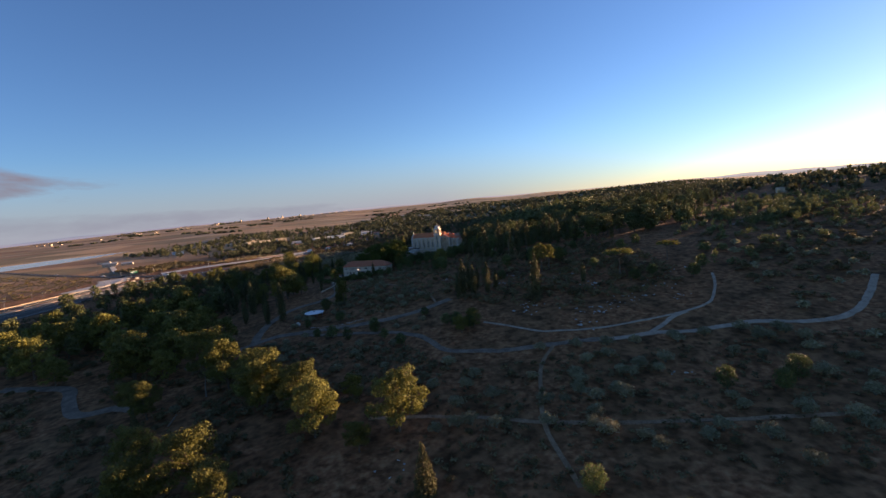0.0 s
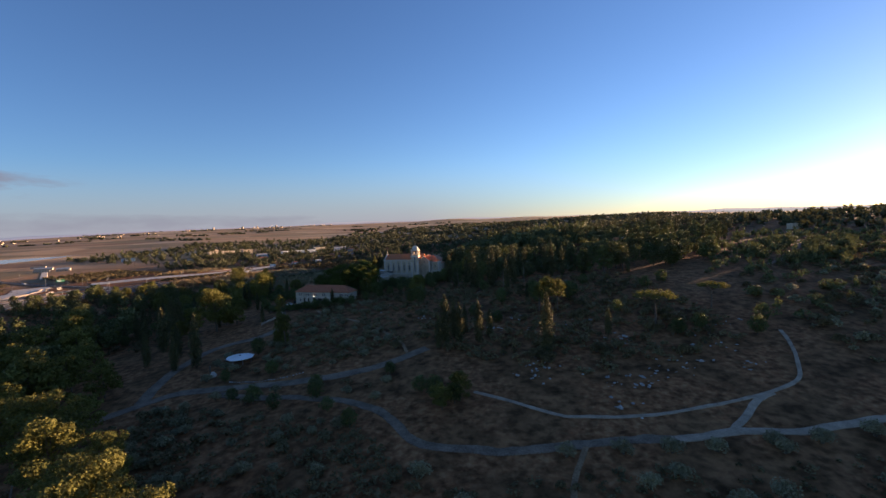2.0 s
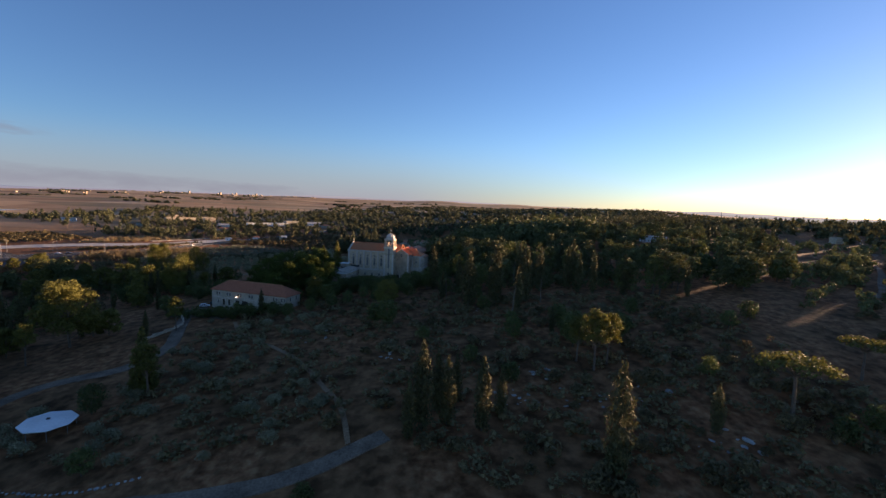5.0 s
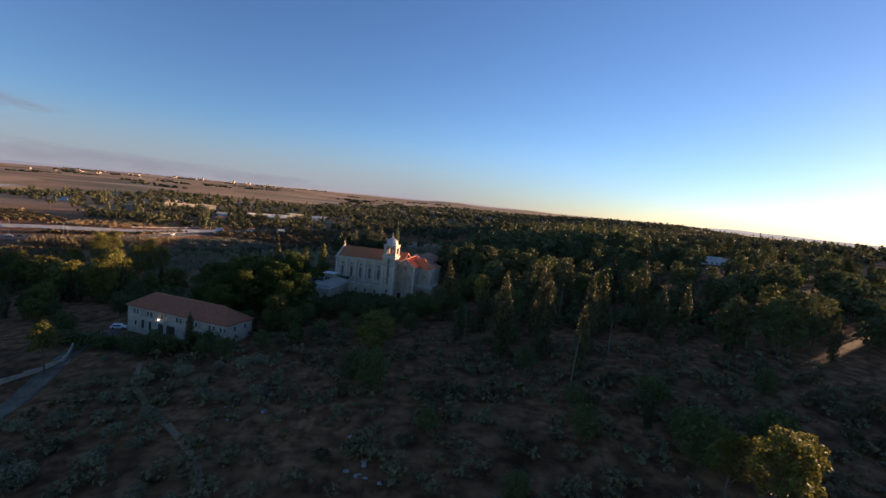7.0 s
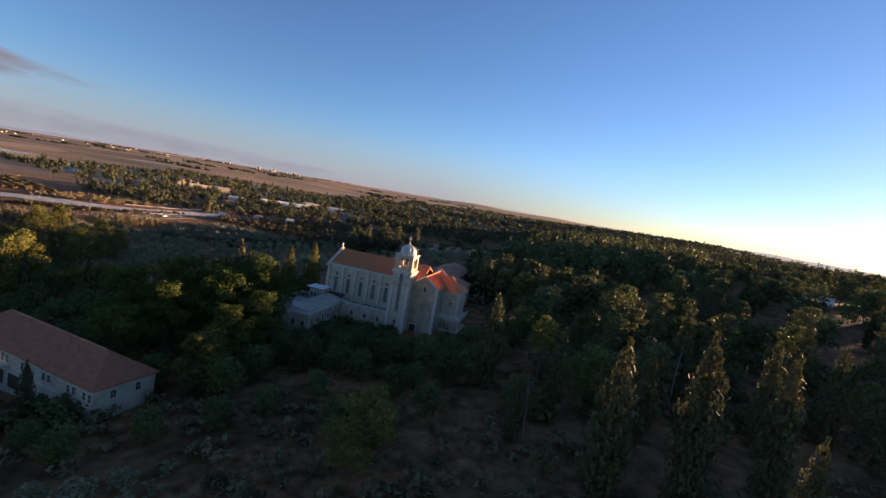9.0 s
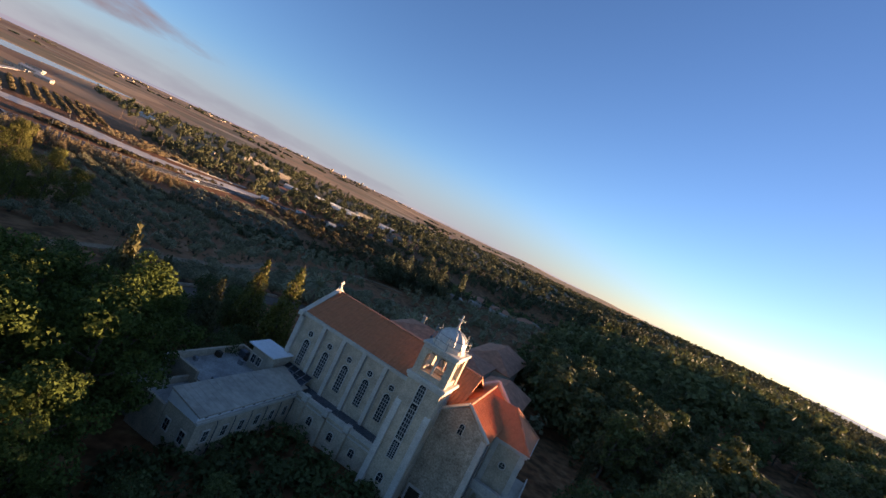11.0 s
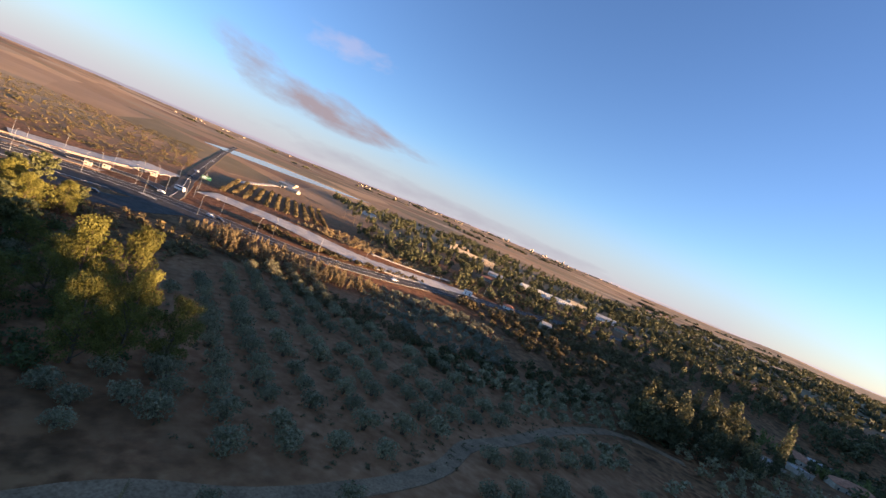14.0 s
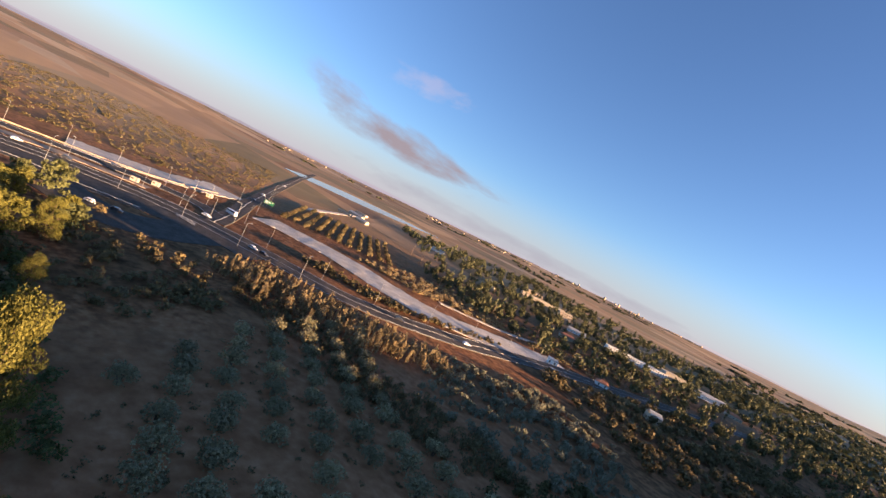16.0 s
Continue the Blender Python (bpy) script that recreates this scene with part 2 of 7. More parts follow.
def tube(bm, points, radii, sides=6, cap=True):
    """A tapered limb along points."""
    rings = []
    for i, (p, r) in enumerate(zip(points, radii)):
        a = Vector(points[max(i - 1, 0)])
        b = Vector(points[min(i + 1, len(points) - 1)])
        q = (b - a).to_track_quat("Z", "Y")
        rings.append([bm.verts.new(Vector(p) + q @ Vector((r * math.cos(6.2832 * k / sides), r * math.sin(6.2832 * k / sides), 0))) for k in range(sides)])
    for lo, hi in zip(rings, rings[1:]):
        for k in range(sides):
            bm.faces.new((lo[k], lo[(k + 1) % sides], hi[(k + 1) % sides], hi[k]))
    if cap:
        bm.faces.new(rings[-1])
        bm.faces.new(rings[0][::-1])
    return bm


def prism(bm, outline, z0, z1):
    """An upright prism over a plan outline (anticlockwise)."""
    lo = [bm.verts.new((x, y, z0)) for x, y in outline]
    hi = [bm.verts.new((x, y, z1)) for x, y in outline]
    bm.faces.new(hi), bm.faces.new(lo[::-1])
    k = len(lo)
    for i in range(k):
        bm.faces.new((lo[i], lo[(i + 1) % k], hi[(i + 1) % k], hi[i]))
    return bm


# ---- ground ----
# Mound (400, 240) is added and knoll (130, 635) raised to block sun.
HILLS = [(0, 395, 95, 2.3), (-60, 330, 60, 4.6), (110, 330, 110, 13.7), (260, 420, 150, 13.1), (450, 560, 220, 11.6), (800, 700, 320, 37.7), (260, 880, 180, 20.9),
         (720, 1150, 300, 7.1), (-130, 520, 90, 2.0), (-180, 640, 110, 1.7), (60, 620, 120, -2.7), (-20, 470, 70, 4.5), (15, 245, 45, 1.8), (-150, 60, 140, -11.2),
         (60, 830, 60, -15.5), (620, 300, 180, 6.0), (150, 110, 90, -7.0), (-280, 620, 90, 3.4), (-330, 560, 120, 1.4), (220, 540, 70, 6.5), (-70, 440, 50, 2.5), (130, 635, 75, 14.0), (400, 240, 70, 7.0)]
LAKE_Z = 21.0
FAR_HILLS = [(950, 1800, 430, 34), (450, 1700, 300, 10), (3000, 3300, 500, 20), (700, 4300, 600, 12), (-600, 4300, 500, 6)]


def lake_side(x, y):
    """Nought where the ground lies level about the reservoir."""
    return min(1.0, max(0.0, math.hypot((x + 985) / 260, (y - 1120) / 340) - 1.0) / 0.5)


def ground_z(x, y):
    far = math.hypot(x, y - 200)
    west = min(1.0, max(0.0, (-math.degrees(math.atan2(x, y - 200)) - 25) / 40)) if far > 1 else 0.0
    east = min(1.0, max(0.0, (math.degrees(math.atan2(x, y - 200)) - 31) / 14)) if far > 1 and y > 200 else 0.0
    z = 11 + (0.0105 - (0.0085 * west * west * (3 - 2 * west) + 0.0085 * east) * min(1.0, max(0.0, (far - 700) / 900))) * (math.sqrt((far - 550) ** 2 + 22500) + far - 550)
    for a, b, s, h in HILLS + FAR_HILLS:
        q = ((x - a) ** 2 + (y - b) ** 2) / (2 * s * s)
        if q < 12:
            z += h * math.exp(-q)
    k = lake_side(x, y)
    return z if k >= 1 else z * k + LAKE_Z * (1 - k)


def spaced(lo, hi, low_end, high_end, step):
    out = [lo + i * step for i in range(int((hi - lo) / step) + 1)]
    s, a = step, out[0]
    left = []
    while a > low_end:
        s *= 1.13
        a -= s
        left.append(a)
    s, a = step, out[-1]
    while a < high_end:
        s *= 1.13
        a += s
        out.append(a)
    return left[::-1] + out


def build_ground():
    xs, ys = spaced(-420, 320, -4300, 4300, 5.0), spaced(60, 760, -1200, 4700, 5.0)
    verts = [(x, y, ground_z(x, y) + 0.25 * noise.noise((x * 0.11, y * 0.11, 0)) + (0.006 * (math.hypot(x, y - 200) - 800) * lake_side(x, y) * max(0, noise.noise((x * 0.0016, y * 0.0016, 3))) if math.hypot(x, y - 200) > 800 else 0)) for y in ys for x in xs]
    nx = len(xs)
    faces = [(j * nx + i, j * nx + i + 1, (j + 1) * nx + i + 1, (j + 1) * nx + i) for j in range(len(ys) - 1) for i in range(nx - 1)]
    me = bpy.data.meshes.new("ground")
    me.from_pydata(verts, [], faces)
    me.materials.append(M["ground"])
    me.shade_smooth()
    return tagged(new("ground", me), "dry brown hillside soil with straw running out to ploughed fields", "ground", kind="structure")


build_ground()


def smooth_line(points, step):
    """Points every step metres along a soft curve through the given ones."""
    p = [Vector((x, y, 0)) for x, y in points]
    p = [2 * p[0] - p[1], *p, 2 * p[-1] - p[-2]]
    out = []
    for a, b, c, d in zip(p, p[1:], p[2:], p[3:]):
        n = max(1, int((c - b).length / step))
        for i in range(n):
            t = i / n
            out.append(0.5 * (2 * b + (c - a) * t + (2 * a - 5 * b + 4 * c - d) * t * t + (3 * b - a - 3 * c + d) * t ** 3))
    return out + [p[-2]]


def strip(name, points, width, material, label, category, lift=0.2, edge=0.25, kind="structure", step=3.0, offset=0.0):
    """A road or track laid on the ground, with slightly uneven edges and a real thickness."""
    line = smooth_line(points, step)
    verts, faces = [], []
    for i, p in enumerate(line):
        d = (line[min(i + 1, len(line) - 1)] - line[max(i - 1, 0)]).normalized()
        side = Vector((-d.y, d.x, 0))
        for s in (-1, -0.5, 0, 0.5, 1):
            w = width / 2 * s + (edge * noise.noise((p.x * 0.2, p.y * 0.2, s * 5)) if abs(s) == 1 else 0) + offset
            q = p + side * w
            verts.append((q.x, q.y, ground_z(q.x, q.y) + lift + (0.25 * noise.noise((q.x * 0.11, q.y * 0.11, 0)))))
        for s in (1, -1):
            q = p + side * (s * (width / 2 + 0.3) + offset)
            verts.append((q.x, q.y, ground_z(q.x, q.y) - 0.5))
    for i in range(len(line) - 1):
        a, b = 7 * i, 7 * i + 7
        for k in range(4):
            faces.append((a + k, a + k + 1, b + k + 1, b + k))
        faces.append((a + 4, a + 5, b + 5, b + 4))
        faces.append((a + 6, a, b, b + 6))
    me = bpy.data.meshes.new(name)
    me.from_pydata(verts, [], [f[::-1] for f in faces])
    me.materials.append(material)
    return tagged(new(name, me), label, category, kind=kind)


strip("path", [(15, 206.5), (24.6, 199.3), (31.5, 193.7), (37, 189.4), (43, 187), (60, 185), (75, 186), (91, 188.5), (107, 192.5), (118, 197.5), (126, 207), (134, 219), (140, 231)], 1.15, M["path"], "narrow pale gravel footpath curving up the slope", "path", edge=0.3)
strip("road", [(-78, 229), (-61, 222.5), (-46, 218.5), (-34, 214), (-28, 211.5), (-16, 202), (-11, 195.4), (-7, 188), (-2, 182), (9, 178), (21, 175), (38, 175), (53, 175), (64, 174)], 3.0, M["lane"], "dusty farm road crossing the slope", "road", edge=0.9)
strip("road", [(63, 174), (69, 174), (82, 175), (96, 173), (108, 174), (124, 175), (138, 171), (155, 171), (172, 180), (190, 195), (203, 207)], 2.8, M["path"], "pale gravel farm road beside young olives", "road", edge=0.9)
strip("road", [(80, 175), (88, 181), (97, 188), (104, 191)], 1.9, M["path"], "pale gravel road fork", "road", lift=0.17, edge=0.6)
strip("road", [(-130, 205), (-109, 224), (-95, 234), (-72, 233), (-50, 231), (-29, 232), (-15, 236), (0, 245)], 4.4, M["lane"], "grey worn asphalt lane between olive trees", "road")
strip("road", [(-106, 229), (-109, 245), (-109, 262), (-102, 282), (-84, 291), (-78, 304), (-84, 325), (-90, 345), (-88, 358)], 4.6, M["lane"], "grey lane leading up to the outbuilding", "road")
strip("road", [(-215, 201), (-196, 199), (-178, 195), (-166, 181), (-152, 168), (-138, 171), (-128, 168)], 5.0, M["lane"], "grey lane on the wooded slope", "road")
strip("road", [(215, 330), (228, 338), (255, 362), (295, 398), (345, 455), (375, 470)], 3.0, M["lane"], "pale track climbing over the hill", "road")
strip("road", [(-108, 432), (-105, 446), (-100, 455), (-94, 466), (-89, 485), (-88, 502), (-91, 518), (-88, 536), (-84, 571), (-76, 600), (-64, 615), (-48, 620)], 4.2, M["dirt"], "dusty farm track beside the olive grove", "road")
strip("road", [(-86, 412), (-79, 422), (-74, 431), (-70, 440), (-66, 450), (-62, 460), (-55, 468), (-46, 480), (-42, 496)], 8.0, M["yard"], "worn grey yard behind the church", "road")
strip("road", [(-73, 431), (-66, 430), (-58, 427), (-50, 420)], 9.0, M["yard"], "worn grey driveway down to the church", "road", lift=0.22)
strip("pavement", [(-83, 436), (-75.5, 434)], 6.0, M["old_tile"], "square of red brick paving by the yard", "pavement", lift=0.26, edge=0.05)
strip("road", [(-97, 350), (-84, 346), (-68, 338)], 11.0, M["yard"], "worn grey forecourt of the outbuilding", "road", lift=0.12)
strip("road", [(26, 95), (24, 120), (27, 140), (32, 160), (40, 174)], 1.3, M["dirt"], "dusty footpath between young olive trees", "road")
strip("road", [(-30, 138), (0, 132), (30, 122), (70, 116), (120, 112)], 1.6, M["dirt"], "dusty terrace track", "road")
strip("road", [(-8, 243), (-12, 258), (-19, 270), (-25, 280), (-34, 292), (-48, 305), (-58, 316), (-64, 328)], 1.2, M["dirt"], "narrow dusty footpath up the hillside", "road", edge=0.3)

# ---- highway, lots and water ----
HIGHWAY = [(-400, 300), (-385, 400), (-372, 470), (-350, 512), (-322, 540), (-290, 560), (-258, 580), (-240, 606), (-229, 642), (-224, 684), (-216, 740), (-199, 795), (-172, 880), (-120, 1000)]
strip("road", HIGHWAY, 17.0, M["asphalt"], "dark asphalt highway with several lanes", "road", lift=0.35, edge=0.05, step=5)
strip("road", [(-374, 300), (-368, 400), (-360, 465), (-343, 490), (-326, 516), (-309, 540), (-284, 556)], 28.0, M["asphalt"], "wide dark asphalt lanes at the junction", "road", lift=0.3, edge=0.2, step=5)
strip("road", [(-330, 478), (-306, 488), (-290, 503), (-294, 522), (-304, 540)], 22.0, M["asphalt"], "dark asphalt lay-by beside the junction", "road", lift=0.26, edge=0.3)
strip("road_marking", [(-374, 300), (-368, 400), (-360, 465), (-343, 490), (-326, 516)], 0.2, M["paint_line"], "white painted lane line", "road marking", lift=0.46, edge=0.0, step=5, offset=-10)
for k in (-8.0, 0.0, 8.0):
    strip("road_marking", HIGHWAY, 0.2, M["paint_line"], "white painted lane line", "road marking", lift=0.41, edge=0.0, step=5, offset=k)
BRANCH = [(-330, 545), (-350, 557), (-400, 584), (-450, 610), (-616, 705), (-894, 869), (-1300, 1110)]
strip("road", BRANCH, 11.0, M["asphalt"], "dark asphalt road running off across the fields", "road", lift=0.44, edge=0.05, step=6)
strip("road_marking", BRANCH, 0.3, M["paint_line"], "white painted centre line", "road marking", lift=0.52, edge=0.0, step=6)
SECOND = [(-432, 300), (-420, 400), (-408, 470), (-390, 516), (-366, 546), (-338, 552)]
strip("road", SECOND, 12.0, M["asphalt"], "dark asphalt second carriageway", "road", lift=0.4, edge=0.05, step=5)
for k in (-5.4, 5.4):
    strip("road_marking", SECOND, 0.2, M["paint_line"], "white painted lane line", "road marking", lift=0.47, edge=0.0, step=5, offset=k)
strip("road", [(-318, 470), (-306, 492), (-300, 508), (-306, 524), (-318, 534)], 8.0, M["asphalt"], "dark asphalt side road joining the highway", "road", lift=0.3, edge=0.1)
strip("bare_ground", [(-413, 300), (-402, 400), (-391, 470), (-376, 506), (-366, 522)], 8.0, M["path"], "pale gravel strip between the carriageways", "bare ground", lift=0.3, edge=1.0)
strip("bare_ground", [(-388, 596), (-366, 612), (-332, 628), (-294, 636), (-266, 648), (-251, 672), (-241, 708), (-222, 752)], 32.0, M["chalk"], "strip of bare pale earth beside the highway", "bare ground", lift=0.3, edge=2.5)
strip("bare_ground", [(-424, 490), (-420, 530), (-428, 560), (-450, 590)], 32.0, M["chalk"], "cream-coloured cleared construction ground", "bare ground", lift=0.25, edge=5)
strip("bare_ground", [(-296, 690), (-272, 735), (-262, 790)], 5.0, M["chalk"], "pale dirt track", "bare ground", lift=0.28, edge=0.8)
strip("bare_ground", [(-520, 690), (-600, 790), (-660, 860)], 7.0, M["chalk"], "pale dirt track by the farm", "bare ground", lift=0.28, edge=0.8)


def lake():
    line = smooth_line([(-930, 870), (-975, 1000), (-1000, 1120), (-1000, 1230), (-960, 1340)], 20)
    verts, faces = [], []
    for i, p in enumerate(line):
        t = i / (len(line) - 1)
        w = 105 * math.sin(math.pi * min(1, 0.1 + 0.86 * t)) + 14 * noise.noise((t * 6, 2, 0))
        verts += [(p.x - w, p.y - 14, LAKE_Z + 0.4), (p.x + w, p.y + 14, LAKE_Z + 0.4)]
    for i in range(len(line) - 1):
        faces.append((2 * i, 2 * i + 1, 2 * i + 3, 2 * i + 2))
    me = bpy.data.meshes.new("water")
    me.from_pydata(verts, [], faces)
    me.materials.append(M["water"])
    tagged(new("water", me), "long still reservoir among brown fields", "water", kind="structure")


lake()


# ---- church ----
def gable_roof(x0, x1, y0, y1, eave, ridge, thick=0.35, over=0.35):
    """A ridge along x."""
    bm = bmesh.new()
    ym = (y0 + y1) / 2
    rise = (ridge - eave) / ((y1 - y0) / 2)
    prof = [(y0 - over, eave - over * rise), (ym, ridge), (y1 + over, eave - over * rise)]
    prof += [(y, z - thick) for y, z in prof[::-1]]
    ends = [[bm.verts.new((x, y, z)) for y, z in prof] for x in (x0, x1)]
    k = len(prof)
    for i in range(k):
        bm.faces.new((ends[0][i], ends[1][i], ends[1][(i + 1) % k], ends[0][(i + 1) % k]))
    bm.faces.new(ends[0][::-1]), bm.faces.new(ends[1])
    bmesh.ops.recalc_face_normals(bm, faces=bm.faces)
    return bm


def turned(bm, m):
    bm.transform(m)
    return bm


def tile_ridges(x0, x1, y0, y1, eave, ridge, pitch=0.9, over=0.35):
    """Courses of cover tiles running from ridge to eave."""
    bm = bmesh.new()
    ym = (y0 + y1) / 2
    rise = (ridge - eave) / ((y1 - y0) / 2)
    x = x0 + pitch / 2
    while x < x1:
        for y in (y0 - over, y1 + over):
            z = eave - over * rise
            a, b = Vector((x, y, z + 0.02)), Vector((x, ym, ridge + 0.02))
            tube(bm, [a, b], [0.11, 0.11], 4)
        x += pitch
    return bm


def gable_wall(x0, x1, y0, y1, z0, eave, ridge):
    """Solid body under a gable roof with its ridge along x."""
    bm = bmesh.new()
    ym = (y0 + y1) / 2
    prof = [(y0, z0), (y1, z0), (y1, eave), (ym, ridge), (y0, eave)]
    ends = [[bm.verts.new((x, y, z)) for y, z in prof] for x in (x0, x1)]
    for i in range(5):
        bm.faces.new((ends[0][i], ends[1][i], ends[1][(i + 1) % 5], ends[0][(i + 1) % 5]))
    bm.faces.new(ends[0]), bm.faces.new(ends[1])
    bmesh.ops.recalc_face_normals(bm, faces=bm.faces)
    return bm


def hip_roof(x0, x1, y0, y1, eave, ridge, over=0.5, thick=0.25):
    """A hipped roof whose ridge lies along the longer side."""
    bm = bmesh.new()
    x0, x1, y0, y1 = x0 - over, x1 + over, y0 - over, y1 + over
    h = min(x1 - x0, y1 - y0) / 2
    if x1 - x0 >= y1 - y0:
        r = [(x0 + h, (y0 + y1) / 2), (x1 - h, (y0 + y1) / 2)]
    else:
        r = [((x0 + x1) / 2, y0 + h), ((x0 + x1) / 2, y1 - h)]
    lo = [bm.verts.new((x, y, eave - thick)) for x, y in ((x0, y0), (x1, y0), (x1, y1), (x0, y1))]
    c = [bm.verts.new((x, y, eave)) for x, y in ((x0, y0), (x1, y0), (x1, y1), (x0, y1))]
    a, b = [bm.verts.new((x, y, ridge)) for x, y in r]
    if x1 - x0 >= y1 - y0:
        fs = [(c[0], c[1], b, a), (c[1], c[2], b), (c[2], c[3], a, b), (c[3], c[0], a)]
    else:
        fs = [(c[0], c[1], a), (c[1], c[2], b, a), (c[2], c[3], b), (c[3], c[0], a, b)]
    for f in fs:
        bm.faces.new(f)
    for i in range(4):
        bm.faces.new((lo[i], lo[(i + 1) % 4], c[(i + 1) % 4], c[i]))
    bm.faces.new(lo[::-1])
    return bm


def arch_outline(w, h, n=8):
    """Outline in x and z of an arched opening whose foot stands at 0."""
    r = w / 2
    return [(-r, 0), (r, 0)] + [(r * math.cos(math.pi * i / n), h - r + r * math.sin(math.pi * i / n)) for i in range(n + 1)]


def slab(outline, y0, y1):
    """The outline in x and z, drawn out along y."""
    bm = bmesh.new()
    a = [bm.verts.new((x, y0, z)) for x, z in outline]
    b = [bm.verts.new((x, y1, z)) for x, z in outline]
    k = len(outline)
    bm.faces.new(a), bm.faces.new(b[::-1])
    for i in range(k):
        bm.faces.new((a[i], b[i], b[(i + 1) % k], a[(i + 1) % k]))
    bmesh.ops.recalc_face_normals(bm, faces=bm.faces)
    return bm


def ring(outer, inner, y0, y1):
    """A frame between two outlines of equal count."""
    bm = bmesh.new()
    k = len(outer)
    v = [[bm.verts.new((x, y, z)) for x, z in o] for o, y in ((outer, y0), (inner, y0), (inner, y1), (outer, y1))]
    for i in range(k):
        j = (i + 1) % k
        for a, b in ((0, 1), (1, 2), (2, 3), (3, 0)):
            bm.faces.new((v[a][i], v[a][j], v[b][j], v[b][i]))
    bmesh.ops.recalc_face_normals(bm, faces=bm.faces)
    return bm


def window_meshes(w, h, arched=True, frame_w=0.16, lattice=False, round_one=False):
    if round_one:
        out = lambda r: [(r * math.cos(math.pi * i / 8), r * math.sin(math.pi * i / 8)) for i in range(16)]
        pane, frame_bm = slab(out(w / 2), -0.05, 0.06), ring(out(w / 2 + frame_w), out(w / 2), -0.14, 0.06)
    elif arched:
        pane = slab(arch_outline(w, h), -0.05, 0.06)
        frame_bm = ring([(x * (1 + 2 * frame_w / w), z * (1 + frame_w / h)) for x, z in arch_outline(w, h)], arch_outline(w, h), -0.14, 0.06)
    else:
        o = [(-w / 2, 0), (w / 2, 0), (w / 2, h), (-w / 2, h)]
        pane = slab(o, -0.05, 0.06)
        frame_bm = ring([(-w / 2 - frame_w, -frame_w), (w / 2 + frame_w, -frame_w), (w / 2 + frame_w, h + frame_w), (-w / 2 - frame_w, h + frame_w)], o, -0.14, 0.06)
    bars = bmesh.new()
    if lattice:
        z = 0.4
        while z < h - w * 0.4:
            box(bars, -w / 2, w / 2, -0.09, -0.05, z - 0.05, z + 0.05)
            z += 0.55
        for x in (-w / 6, w / 6):
            box(bars, x - 0.05, x + 0.05, -0.1, -0.06, 0, h - w * 0.3)
    elif not round_one:
        box(bars, -0.03, 0.03, -0.09, -0.05, 0, h - (w * 0.15 if arched else 0))
        box(bars, -w / 2, w / 2, -0.085, -0.05, h * 0.5, h * 0.5 + 0.06)
    else:
        box(bars, -w / 2, w / 2, -0.09, -0.05, -0.04, 0.04)
        box(bars, -0.04, 0.04, -0.1, -0.06, -w / 2, w / 2)
    return mesh_of("window", frame_bm, M["trim"]), mesh_of("pane", pane, M["glass"]), mesh_of("window_grille", bars, M["lattice"])


def put_window(kit, parent, m):
    f = new("window", kit[0])
    f.parent, f.matrix_basis = parent, m
    for name, me in (("pane", kit[1]), ("window_grille", kit[2])):
        o = new(name, me)
        o.parent = f
    return f


TALL = window_meshes(1.15, 4.55, lattice=True)
ROUND = window_meshes(0.95, 0.95, round_one=True)
SMALL = window_meshes(0.9, 1.3)
TOWER_LONG = window_meshes(1.0, 4.4, arched=False, lattice=True)
TOWER_TOP = window_meshes(1.0, 2.7, lattice=True)
HOUSE_WIN = window_meshes(0.85, 1.35, arched=False, frame_w=0.1)
SLIT = window_meshes(0.7, 1.6, frame_w=0.08)
ANNEX_WIN = window_meshes(0.85, 1.5, arched=False, frame_w=0.12)
CLOISTER_WIN = window_meshes(0.9, 1.9, frame_w=0.14)


CHURCH = pose(-4.57, 404.81, 0, 0, 0, -14.9)


def gable_coping(u0, u1, v, eave, ridge, size=0.3):
    """Two stone edges rising to a gable that faces along y."""
    bm, um = bmesh.new(), (u0 + u1) / 2
    for u in (u0, u1):
        tube(bm, [(u, v, eave), (um, v, ridge)], [size, size], 4)
    return bm


